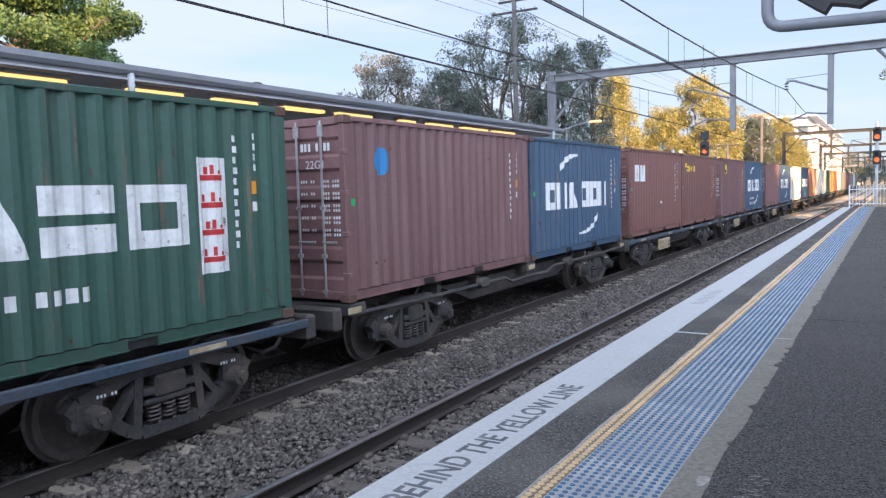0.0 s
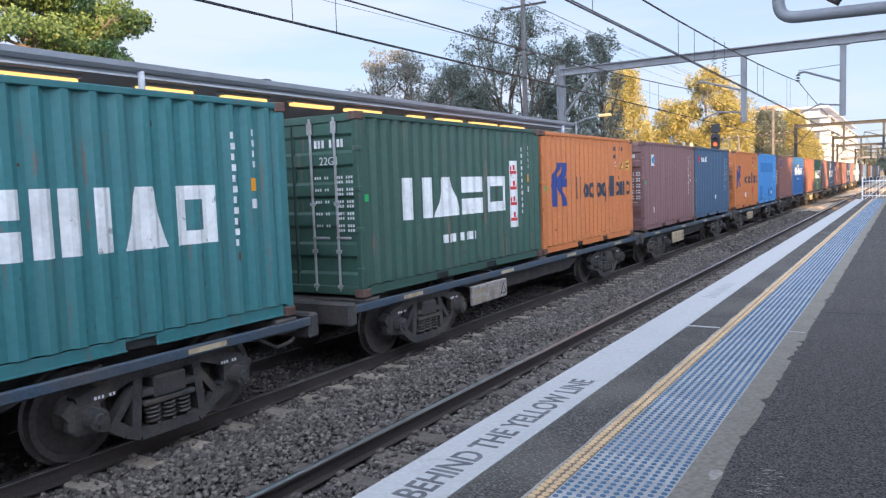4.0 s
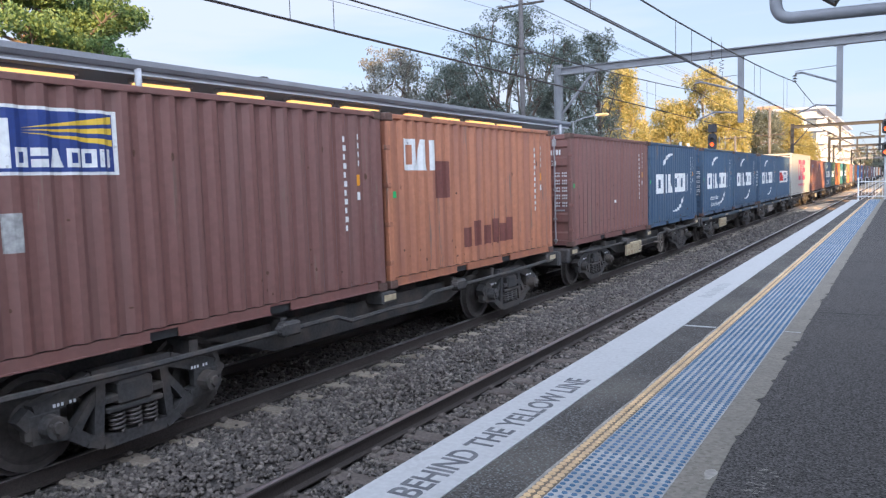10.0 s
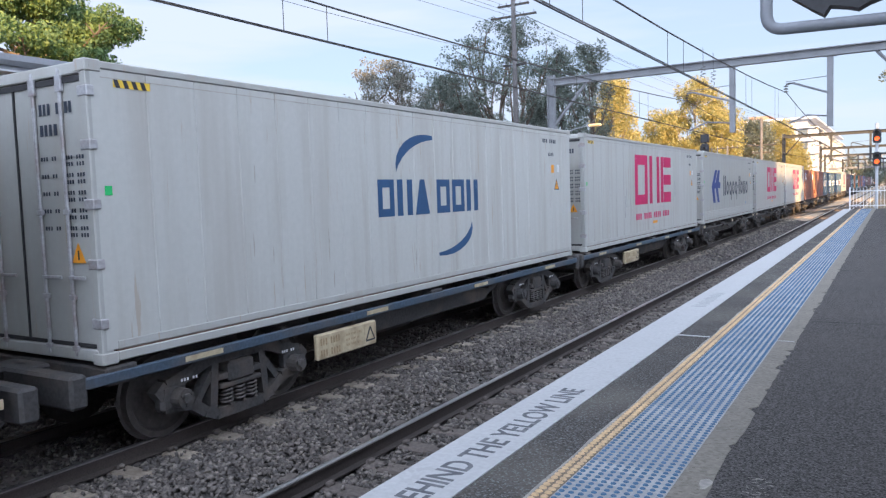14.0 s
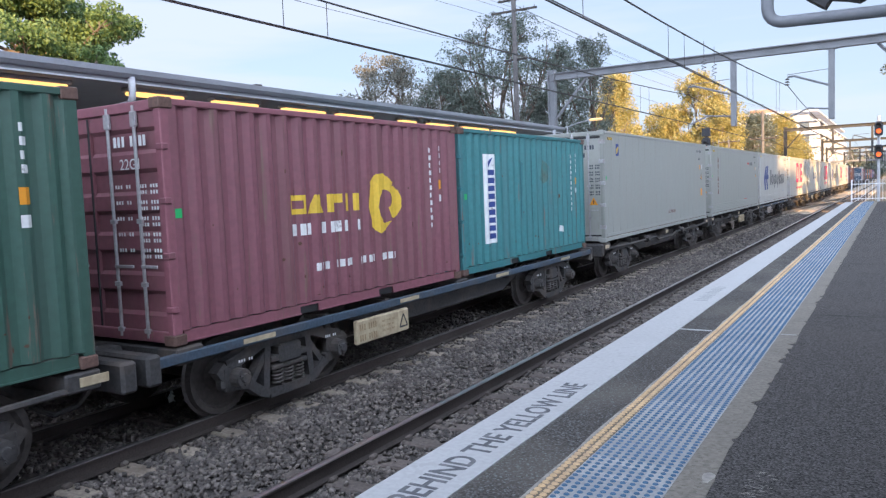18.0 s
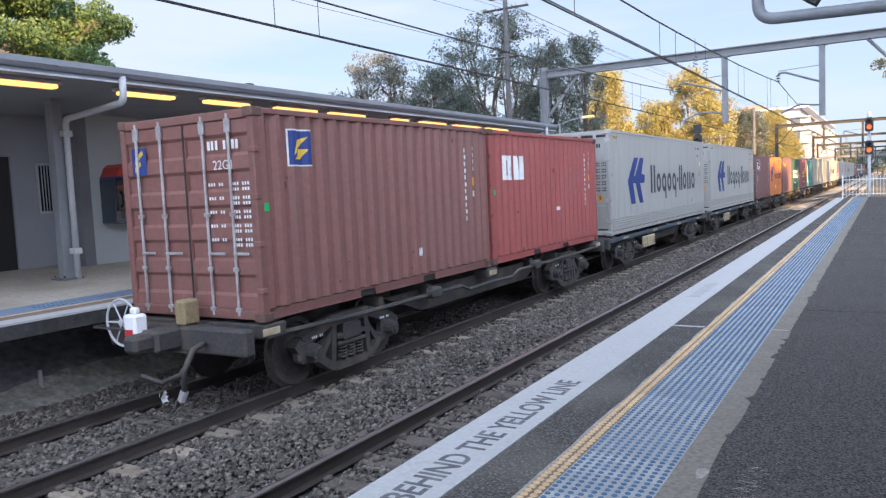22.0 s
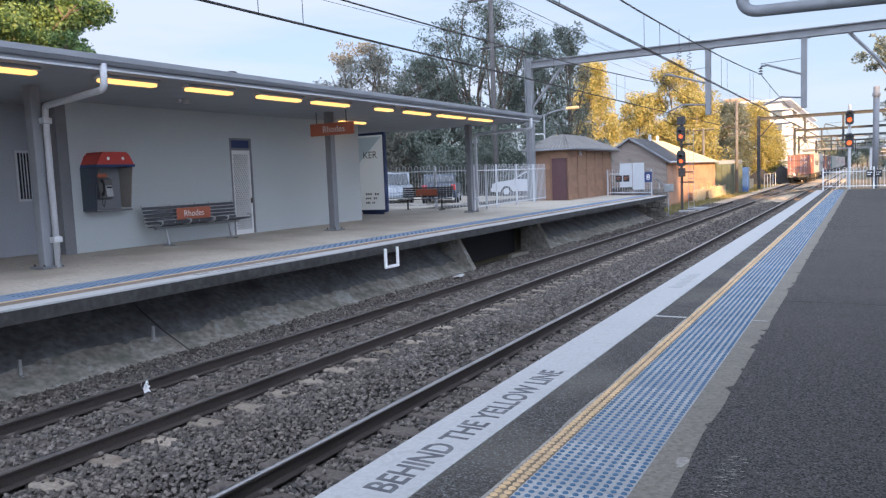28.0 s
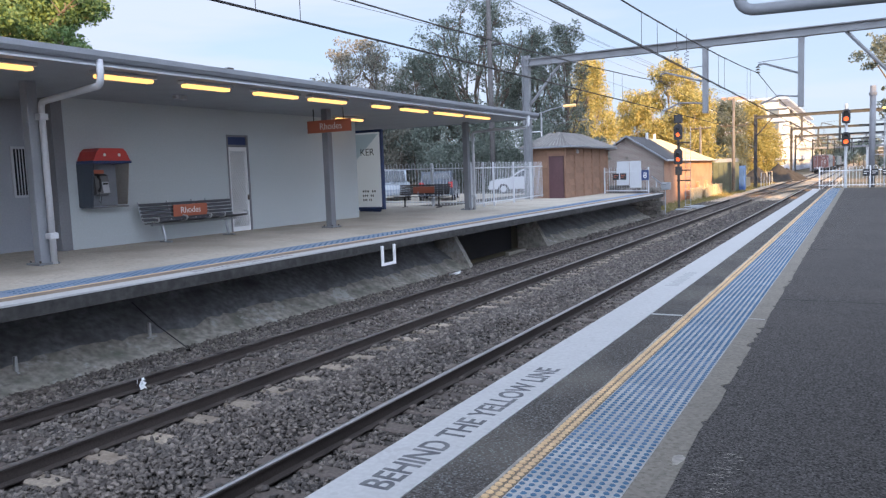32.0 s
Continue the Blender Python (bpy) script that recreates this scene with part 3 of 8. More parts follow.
part("lettering", FTXT, surface("far_faint_ink", (0.22, 0.225, 0.23), 0.8, grain=50, vary=0.2, stain=8, dirt=0.3, dirt_colour=(0.38, 0.38, 0.38), bump=0), far_platform, "worn grey capital letters", at=pose(FEDGE - 0.23, 10.9, FZ + 0.0105, -math.degrees(math.atan(FSLOPE)), 0, -90))
step = thing("step_bracket", "white painted steel step under the platform edge", "bracket")
part("bracket_frame", Kit().box(FEDGE + 0.006, FEDGE + 0.05, 13.64, 13.70, -0.44, 0.0).box(FEDGE + 0.006, FEDGE + 0.05, 14.12, 14.18, -0.44, 0.0).box(FEDGE + 0.006, FEDGE + 0.05, 13.70, 14.12, -0.44, -0.38), WHITE, step)

# loose stones of the ballast near the platform
rs = np.random.RandomState(7)
N = 116000
px_, py_ = rs.uniform(-10.1, -2.75, N), np.where(rs.uniform(0, 1, N) < 0.12, rs.uniform(26, 58, N), 2.4 + 25 * rs.uniform(0, 1, N) ** 1.35)
off = np.minimum.reduce([np.abs(px_ - r) for r in (FAR - 0.7525, FAR + 0.7525, NEAR - 0.7525, NEAR + 0.7525)])
between = np.minimum(np.abs(px_ - FAR), np.abs(px_ - NEAR))
on_sleeper = np.abs((py_ - 2.2 + 0.3175) % 0.635 - 0.3175) < 0.125
keep = (off > 0.09) & ~((between < 1.22) & on_sleeper & (rs.uniform(0, 1, N) < np.where(px_ > FAR + 0.8, 0.93, 0.72)))
px_, py_, between, on_sleeper = px_[keep], py_[keep], between[keep], on_sleeper[keep]
n = len(px_)
size = rs.uniform(0.014, 0.034, n) * (1 + 0.15 * (py_ > 12) + 0.6 * (py_ > 27))
base = -1.222 + 0.07 * np.exp(-((px_ + 5.75) / 0.42) ** 2) + 0.03 * np.exp(-((px_ + 9.55) / 0.5) ** 2) + rs.uniform(-0.012, 0.016, n) + 0.045 * (on_sleeper & (between < 1.2))
cube = np.array([(i, j, k) for i in (-1, 1) for j in (-1, 1) for k in (-1, 1)], float) * 0.72
tri = np.array([(0, 1, 3), (0, 3, 2), (4, 6, 7), (4, 7, 5), (0, 4, 5), (0, 5, 1), (2, 3, 7), (2, 7, 6), (0, 2, 6), (0, 6, 4), (1, 5, 7), (1, 7, 3)])
v = cube[None] * rs.uniform(0.55, 1.3, (n, 1, 3)) + rs.uniform(-0.38, 0.38, (n, 8, 3))
ax = rs.normal(size=(n, 3))
ax /= np.linalg.norm(ax, axis=1)[:, None]
an = rs.uniform(0, 6.28, n)[:, None, None]
kx = np.cross(ax[:, None, :], v)
v = v * np.cos(an) + kx * np.sin(an) + ax[:, None, :] * (v @ ax[:, :, None]) * (1 - np.cos(an))
v = v * size[:, None, None]
v[..., 2] *= 0.8
v += np.stack([px_, py_, base], 1)[:, None, :]
stones = bpy.data.meshes.new("ballast_stones")
stones.vertices.add(n * 8)
stones.vertices.foreach_set("co", v.ravel())
stones.loops.add(n * 36)
stones.polygons.add(n * 12)
stones.loops.foreach_set("vertex_index", (tri[None] + (np.arange(n) * 8)[:, None, None]).ravel())
stones.polygons.foreach_set("loop_start", np.arange(n * 12) * 3)
stones.update(calc_edges=True)
ISLE = STONE.copy()
ISLE.name = "ballast_stone_each"
_n, _l = ISLE.node_tree.nodes, ISLE.node_tree.links
geo = _n.new("ShaderNodeNewGeometry")
tone = _n.new("ShaderNodeValToRGB")
tone.color_ramp.elements[0].color, tone.color_ramp.elements[1].color = (0.030, 0.026, 0.024, 1), (0.225, 0.195, 0.17, 1)
mid = tone.color_ramp.elements.new(0.55)
mid.color = (0.083, 0.070, 0.061, 1)
mul = _n.new("ShaderNodeMixRGB")
mul.blend_type, mul.inputs["Fac"].default_value = "MIX", 0.75
bs = _n["Principled BSDF"]
old = bs.inputs["Base Color"].links[0].from_socket
_l.new(geo.outputs["Random Per Island"], tone.inputs["Fac"])
_l.new(old, mul.inputs["Color1"])
_l.new(tone.outputs["Color"], mul.inputs["Color2"])
_l.new(mul.outputs["Color"], bs.inputs["Base Color"])
tagged(part("ballast_stones", stones, ISLE), "loose grey and brown crushed stones between the rails", "ballast", kind="stuff")

# unseen roof and back wall, added over the near platform behind and above the eye to block skylight
sky_blocker = thing("near_sky_blocker", "unseen plain grey canopy and wall added over the near platform to block skylight", "building", kind="structure")
part("back_wall", Kit().box(7.6, 7.8, -45, 44, 0.0, 2.4), GREY_WALL, sky_blocker)
part("roof", Kit().box(1.0, 7.6, -45, 6.4, 4.41, 4.55), ROOF_METAL, sky_blocker)
for y in (-30, -18, -6):
    part("post", Kit().slab(3.1, 3.35, y, y + 0.25, 0.0, 4.41, 0.02), MID_GREY, sky_blocker)

# the towers beyond the view, whose shade lies on the station
tower = Kit().box(90, 91.5, -128, -62, -1.3, 76).box(90.002, 91.498, -62, -51, -1.3, 46.5).box(90, 91.5, 22, 240, -1.3, 50)
tagged(part("tower_wall", tower, surface("tower_concrete", (0.55, 0.54, 0.52), 0.8, grain=2, vary=0.1, dirt=0.1, bump=0)), "plain grey tower wall that shades the station", "building", kind="structure")

# ---- the freight train ----
SPEED = 16.88
# the moment at which the rear end of each wagon's load passes 8 m beyond the eye, front wagon first
PASS = [-0.78, -0.01, 0.78, 1.59, 2.40, 3.20, 3.985, 4.79, 5.577, 6.362, 7.16, 7.94, 8.73, 9.515, 10.305, 11.07, 11.86, 12.65, 13.44, 14.215, 15.0, 15.82, 16.575, 17.36, 18.168, 18.943, 19.71, 20.493, 21.294, 22.084]
PITCH = 13.4
DECK = -0.018


def dusty(c, k=0.33):
    """A paint colour greyed to stand in for the haze before it."""
    grey = 0.3 * c[0] + 0.55 * c[1] + 0.15 * c[2]
    return tuple(a * (1 - k) + (grey + 0.035) * k for a in c)


# dust: share of that haze grey mixed into the paint
def paint(name, colour, dirt=0.3, dirt_colour=None, rough=0.55, vary=0.10, scuff=(0.17, 0.11, 0.085), dust=0.28):
    colour, dirt_colour = dusty(colour, dust), dusty(dirt_colour or colour, dust)
    return surface(name, colour, rough, grain=14, vary=vary, stain=1.3, dirt=dirt, dirt_colour=dirt_colour, bump=0.05, streak=True, random_tint=0.12, wear=(2.4, 0.605, scuff))


PAINTS = {
    "maroon": paint("maroon_paint", (0.195, 0.083, 0.081), 0.35, (0.24, 0.13, 0.12), dust=0.20),
    "brown": paint("red_brown_paint", (0.200, 0.077, 0.062), 0.35, (0.185, 0.092, 0.078), dust=0.14),
    "rust": paint("orange_brown_paint", (0.43, 0.155, 0.072), 0.45, (0.260, 0.098, 0.065), dust=0.10),
    "red": paint("red_paint", (0.30, 0.060, 0.053), 0.25, (0.364, 0.091, 0.078), dust=0.10),
    "green": paint("dark_green_paint", (0.014, 0.088, 0.058), 0.3, (0.033, 0.078, 0.058)),
    "blue": paint("dark_blue_paint", (0.023, 0.080, 0.158), 0.35, (0.055, 0.10, 0.155), dust=0.24),
    "nile": paint("royal_blue_paint", (0.010, 0.125, 0.37), 0.25, (0.02, 0.085, 0.22), dust=0.10),
    "sky": paint("light_blue_paint", (0.025, 0.215, 0.52), 0.4, (0.06, 0.28, 0.55), dust=0.10),
    "orange": paint("orange_paint", (0.57, 0.165, 0.030), 0.3, (0.50, 0.16, 0.04), dust=0.10),
    "teal": paint("teal_paint", (0.022, 0.165, 0.175), 0.3, (0.05, 0.16, 0.17), dust=0.10),
    "plum": paint("plum_paint", (0.260, 0.058, 0.088), 0.3, (0.182, 0.065, 0.065)),
    "cream": paint("cream_paint", (0.62, 0.58, 0.48), 0.3, (0.35, 0.30, 0.24)),
    "white": paint("white_paint_reefer", (0.375, 0.38, 0.348), 0.35, (0.335, 0.305, 0.255), vary=0.03, scuff=(0.36, 0.31, 0.25)),
    "grey": paint("pale_grey_reefer", (0.345, 0.36, 0.352), 0.2, (0.38, 0.38, 0.36), vary=0.03, scuff=(0.30, 0.30, 0.29)),
    "dusty": paint("dusty_off_white_reefer", (0.285, 0.302, 0.262), 0.2, (0.30, 0.29, 0.25), vary=0.04, scuff=(0.26, 0.25, 0.22)),
    "slate": paint("slate_paint", (0.13, 0.14, 0.145), 0.3, (0.2, 0.17, 0.14)),
}
INK = {
    "white": surface("marking_white", (0.72, 0.73, 0.72), 0.6, grain=20, vary=0.08, stain=4, dirt=0.25, dirt_colour=(0.40, 0.40, 0.40), bump=0.0, wear=(5.0, 0.60, (0.25, 0.24, 0.24))),
    "yellow": surface("marking_yellow", (0.72, 0.48, 0.05), 0.6, grain=20, vary=0.08, dirt=0.15, bump=0.0),
    "navy": surface("marking_navy", (0.018, 0.045, 0.20), 0.6, grain=20, vary=0.1, dirt=0.15, bump=0.0, wear=(5.0, 0.65, (0.22, 0.25, 0.35))),
    "ink": surface("marking_dark", (0.025, 0.035, 0.055), 0.6, grain=20, vary=0.1, dirt=0.1, bump=0.0, wear=(5.0, 0.65, (0.25, 0.25, 0.26))),
    "magenta": surface("marking_magenta", (0.50, 0.012, 0.10), 0.6, grain=20, vary=0.06, stain=3, dirt=0.12, bump=0.0, wear=(5.0, 0.63, (0.55, 0.30, 0.33))),
    "red": surface("marking_red", (0.50, 0.03, 0.03), 0.6, grain=20, vary=0.08, dirt=0.15, bump=0.0),
    "green": surface("sticker_green", (0.02, 0.42, 0.12), 0.5, grain=20, vary=0.05, dirt=0.05, bump=0.0),
    "blue": surface("sticker_blue", (0.03, 0.22, 0.48), 0.5, grain=20, vary=0.05, dirt=0.05, bump=0.0),
    "orange": surface("sticker_orange", (0.75, 0.30, 0.02), 0.5, grain=20, vary=0.05, dirt=0.1, bump=0.0),
    "slate": surface("marking_slate", (0.02, 0.07, 0.16), 0.6, grain=20, vary=0.08, dirt=0.1, bump=0.0),
    "black": BLACK,
    "teal_dark": surface("teal_streak", (0.022, 0.115, 0.13), 0.7, grain=14, vary=0.2, stain=5, dirt=0.4, dirt_colour=(0.03, 0.15, 0.16), bump=0.0),
    "teal_stain": surface("teal_rust_stain", (0.075, 0.135, 0.115), 0.7, grain=14, vary=0.2, stain=6, dirt=0.5, dirt_colour=(0.03, 0.155, 0.155), bump=0.0),
    "faded_blue": surface("overpaint_blue", (0.028, 0.155, 0.37), 0.6, grain=14, vary=0.1, stain=3, dirt=0.3, dirt_colour=(0.05, 0.22, 0.46), bump=0.0),
    "patch": surface("overpaint_patch", (0.15, 0.045, 0.035), 0.6, grain=20, vary=0.15, dirt=0.2, bump=0.0),
    "rust": surface("rust_spots", (0.105, 0.052, 0.034), 0.9, grain=40, vary=0.3, stain=6, dirt=0.3, bump=0.1),
    "smear": surface("grey_smear", (0.33, 0.315, 0.28), 0.7, grain=20, vary=0.2, stain=6, dirt=0.3, dirt_colour=(0.40, 0.38, 0.34), bump=0.0),
    "grime": surface("old_scrape", (0.36, 0.36, 0.35), 0.7, grain=20, vary=0.25, stain=8, dirt=0.4, bump=0.0),
}
CAST = surface("corner_casting", (0.13, 0.075, 0.06), 0.7, 0.1, grain=25, vary=0.25, dirt=0.4, bump=0.1)
ROD = surface("lock_rod", (0.42, 0.42, 0.43), 0.5, 0.5, grain=25, vary=0.15, stain=4, dirt=0.3, dirt_colour=(0.2, 0.12, 0.09), bump=0.05)
GASKET = surface("door_gasket", (0.03, 0.03, 0.032), 0.8, grain=20, vary=0.1, dirt=0.1, bump=0)

L20, L40, WIDE, H20, H40 = 6.058, 12.192, 1.219, 2.591, 2.896
PER, OUT, IN = 0.278, 1.204, 1.154


def ridge(y, length):
    """Depth of the corrugated side at y."""
    a = 0.15
    if y <= a or y >= length - a:
        return OUT
    q = ((y - a) % PER) / PER
    if q < 0.25:
        return OUT
    if q < 0.5:
        return OUT + (IN - OUT) * (q - 0.25) / 0.25
    if q < 0.75:
        return IN
    return IN + (OUT - IN) * (q - 0.75) / 0.25


def breaks(length):
    b, n = [0.06], 0
    while 0.15 + n * PER < length - 0.15:
        b += [0.15 + n * PER + PER * q for q in (0, 0.25, 0.5, 0.75)]
        n += 1
    return [y for y in b if y < length - 0.15] + [length - 0.15, length - 0.06]


def side_mesh(length, z0, z1):
    k = Kit()
    ys = breaks(length)
    for y in ys:
        k.v += [(ridge(y, length), y, z0), (ridge(y, length), y, z1)]
    k.f = [(2 * i, 2 * i + 2, 2 * i + 3, 2 * i + 1) for i in range(len(ys) - 1)]
    return k.mesh("side_panel", fix=False)


def flat_side(length, z0, z1, pitch=0.61):
    """A smooth insulated side with shallow grooves at its panel joints."""
    k = Kit()
    pts, y = [(0.06, 1.208)], 0.06 + pitch
    while y < length - 0.2:
        pts += [(y - 0.012, 1.208), (y - 0.004, 1.2), (y + 0.004, 1.2), (y + 0.012, 1.208)]
        y += pitch
    pts.append((length - 0.06, 1.208))
    for y, x in pts:
        k.v += [(x, y, z0), (x, y, z1)]
    k.f = [(2 * i, 2 * i + 2, 2 * i + 3, 2 * i + 1) for i in range(len(pts) - 1)]
    return k.mesh("side_panel", fix=False)


def clip(poly, lo, hi):
    """The part of a polygon of (y, z) points between two values of y."""
    for bound, keep in ((lo, 1), (hi, -1)):
        out = []
        for i, p in enumerate(poly):
            q = poly[i - 1]
            a, b = (p[0] - bound) * keep, (q[0] - bound) * keep
            if (a >= 0) != (b >= 0):
                t = a / (a - b)
                out.append((p[0] + (q[0] - p[0]) * t, p[1] + (q[1] - p[1]) * t))
            if a >= 0:
                out.append(p)
        poly = out
        if len(poly) < 3:
            return []
    return poly


def on_side(polys, length, plain=False):
    """Painted shapes that follow the corrugated (or plain) side."""
    k = Kit()
    ys = [0, length] if plain else breaks(length)
    for poly in polys:
        lo, hi = min(p[0] for p in poly), max(p[0] for p in poly)
        for a, b in zip(ys, ys[1:]):
            if b > lo and a < hi:
                c = clip(poly, a, b)
                if c:
                    k.flat([((1.2115 if plain else ridge(y, length) + 0.003), y, z) for y, z in c])
    if not k.v:
        return None
    me = k.mesh("marking", fix=False)
    bm = bmesh.new()
    bm.from_mesh(me)
    bmesh.ops.remove_doubles(bm, verts=bm.verts, dist=0.0002)
    bm.to_mesh(me)
    bm.free()
    return me


# painted shapes: polygons of (y, z)
def bar(y, z, w, h, lean=0.0):
    return [(y, z), (y + w, z), (y + w + lean, z + h), (y + lean, z + h)]


def ring(y, z, w, h, t):
    return [bar(y, z, w, t), bar(y, z + h - t, w, t), bar(y, z + t, t, h - 2 * t), bar(y + w - t, z + t, t, h - 2 * t)]


def loop(y, z, w, h, t, n=12):
    """A round ring as a run of short blocks."""
    out = []
    for i in range(n):
        p, q = 2 * math.pi * i / n, 2 * math.pi * (i + 1) / n
        out.append([(y + w / 2 + (w / 2 - k) * math.cos(a), z + h / 2 + (h / 2 - k) * math.sin(a)) for a, k in ((p, 0), (q, 0), (q, t), (p, t))])
    return out


def row(y, z, w, h, plan, gap=0.16):
    """A row of plain blocks for a name that is not to be lettered: rings, bars, wedges; each block is a list of shapes."""
    wide = [0.42 if c in "id" else 1.0 for c in plan]
    unit, out, a = w / sum(wide), [], y
    for c, k in zip(plan, wide):
        b = unit * k * (1 - gap * (1.6 if k < 1 else 1))
        t = min(b, h) * 0.28
        low, top = (-0.26 if c == "q" else 0.0) * h, (0.72 if c in "xqk" else 1.0) * h
        if c in "xq" and h > 0.2:
            out.append(loop(a, z, b, top, t) + ([bar(a + b - t, z + low, t, top * 0.5 - low)] if low else []))
        elif c in "oxq":
            out.append(ring(a, z + low, b, top - low, t))
        elif c == "i":
            out.append([bar(a, z, b, h)])
        elif c == "d":
            out.append([bar(a, z + h * 0.34, b, h * 0.18)])
        elif c in "wk":
            out.append([bar(a, z, b * 0.36, top), bar(a + b * 0.64, z, b * 0.36, top)])
        elif c == "a":
            out.append([[(a, z), (a + b, z), (a + b * 0.66, z + h), (a + b * 0.34, z + h)]])
        elif c == "s":
            out.append([bar(a, z, b, h * 0.42), bar(a, z + h * 0.58, b, h * 0.42)])
        else:
            out.append([bar(a, z, b * 0.42, h), bar(a + b * 0.42, z + h * 0.5, b * 0.58, h * 0.5)])
        a += unit * k
    return out


def small(y, z, w, h, n):
    return [bar(y + i * w / n, z, w / n * (0.62 if (i * 5) % 3 else 0.72), h * 0.92) for i in range(n) if n < 6 or i % 5 != 3]


def upright(y, z, h, n, w=0.075):
    """Small marks one above another."""
    return [bar(y, z - (i + 1) * h / n, w * (0.6 + 0.4 * ((i * 3) % 2)), h / n * 0.62) for i in range(n)]


def arc(cy, cz, r0, r1, a0, a1, flat=1.0, n=8):
    """A tapering sickle between two angles in degrees."""
    out = []
    for i in range(n):
        p = []
        for a, s in ((i / n, 0), ((i + 1) / n, 0), ((i + 1) / n, 1), (i / n, 1)):
            q = radians(a0 + (a1 - a0) * a)
            r = r0 + (r1 - r0) * s * math.sin(math.pi * (0.15 + 0.85 * a))
            p.append((cy + r * math.cos(q), cz + r * flat * math.sin(q)))
        out.append(p)
    return out


def disc(cy, cz, r):
    return [[(cy + r * math.cos(q * 0.5236), cz + r * math.sin(q * 0.5236)) for q in range(12)]]


def chevron(y, z, s, tall=1.0):
    first = [(0.0, 0.5), (0.41, 1.0), (0.66, 1.0), (0.30, 0.5), (0.45, 0.0), (0.18, 0.0)]
    middle = [(0.318, 0.44), (0.46, 0.44), (0.40, 0.55), (0.44, 0.60), (0.372, 0.60), (0.30, 0.50)]
    second = [(0.40, 0.55), (0.76, 1.0), (1.0, 1.0), (0.84, 0.64), (1.06, 0.62), (1.02, 0.44), (0.74, 0.44), (0.94, 0.0), (0.70, 0.0)]
    return [[(y + a * s, z + b * s * tall) for a, b in p][::-1] for p in (first, second, middle)]


def codes(L, H, ink="white"):
    """The small upright rows of marks near the front end."""
    return [(ink, upright(L - 0.90, H - 0.34, 1.32, 11) + upright(L - 0.58, H - 0.30, 0.48, 4)), ("orange", [bar(L - 0.62, H - 1.05, 0.11, 0.15)]), ("white", [bar(L - 0.62, H - 1.25, 0.11, 0.11)]), ("green", [bar(0.13, 1.34, 0.09, 0.10)])]


def livery(name, L, H):
    """Painted marks: ink and shapes, or ink, blocks and True."""
    if name in ("swoosh", "swoosh_eco"):
        return codes(L, H) + [("white", row(0.85, 1.02, 1.90, 0.60, "owa", 0.08) + row(2.98, 1.02, 1.90, 0.62, "oow", 0.08), True), ("white", arc(2.95, 1.55, 1.38, 1.60, 98, 165, 0.50), 1), ("white", arc(2.75, 1.0, 1.38, 1.60, -85, -12, 0.42), 1)]
    if name == "swoosh_red":
        return codes(L, H) + [("white", [bar(1.32, 0.98, 3.64, 0.72)], 1), ("red ", row(1.42, 1.08, 1.65, 0.52, "owa", 0.1), True), ("slate ", row(3.2, 1.08, 1.66, 0.52, "oow", 0.1), True)]
    if name == "crescent":
        return codes(L, H) + [("white", row(1.12, 1.02, 3.52, 0.64, "waso", 0.12), True), ("white", [bar(4.64, 0.68, 0.44, 1.27)], 1), ("white", small(2.26, 0.58, 1.25, 0.15, 9)), ("red ", [bar(4.69, 0.80 + i * 0.30, 0.34, 0.06) for i in range(4)] + [bar(4.72 + 0.05 * (i % 2), 0.87 + i * 0.30, 0.05, 0.08) for i in range(4)] + [bar(4.84, 0.87 + i * 0.30, 0.035, 0.10) for i in range(4)] + [bar(4.93, 0.87 + i * 0.30, 0.06, 0.04) for i in range(4)])]
    if name == "chevron":
        return [("ink", small(L - 1.50, H - 0.33, 0.86, 0.11, 9) + small(L - 1.50, H - 0.53, 0.26, 0.11, 3)), ("white", [bar(L - 1.46, H - 0.74, 0.13, 0.13)]), ("slate ", [bar(L - 1.43, H - 0.71, 0.07, 0.07)]), ("green", [bar(0.13, 1.34, 0.09, 0.10)]),
                ("navy", chevron(0.45, 0.98, 0.95), 1), ("ink", row(1.92, 1.10, 4.0, 0.52, "wxqxqdiixkx", 0.2), True), ("black", [[(L - 0.98, H - 0.80), (L - 0.74, H - 0.80), (L - 0.86, H - 0.54)]]), ("yellow ", [[(L - 0.95, H - 0.785), (L - 0.77, H - 0.785), (L - 0.86, H - 0.58)]]),
                ("yellow", [bar(L - 0.50, H - 0.84, 0.19, 0.28)]), ("black ", ring(L - 0.49, H - 0.83, 0.17, 0.26, 0.012) + [bar(L - 0.46, H - 0.68, 0.11, 0.05), bar(L - 0.45, H - 0.78, 0.08, 0.05)])]
    if name == "chevron_faded":
        return livery("chevron", L, H) + [("red", [bar(L - 1.62, 0.62, 0.33, 0.34)]), ("white", [[(2.55, 0.52), (2.72, 0.47), (2.80, 0.66), (2.66, 0.74)]]), ("grime", [bar(3.4, 0.62, 0.12, 0.08)])]
    if name == "nile":
        return codes(L, H) + [("white", row(1.10, 1.38, 4.35, 0.50, "wiixokixw"), True), ("white", small(2.35, 1.06, 2.15, 0.13, 15)), ("yellow", [[(2.1, 1.97), (3.5, 2.13), (2.9, 1.92)]], 1), ("orange", [bar(4.1, 0.72, 0.12, 0.12)])]
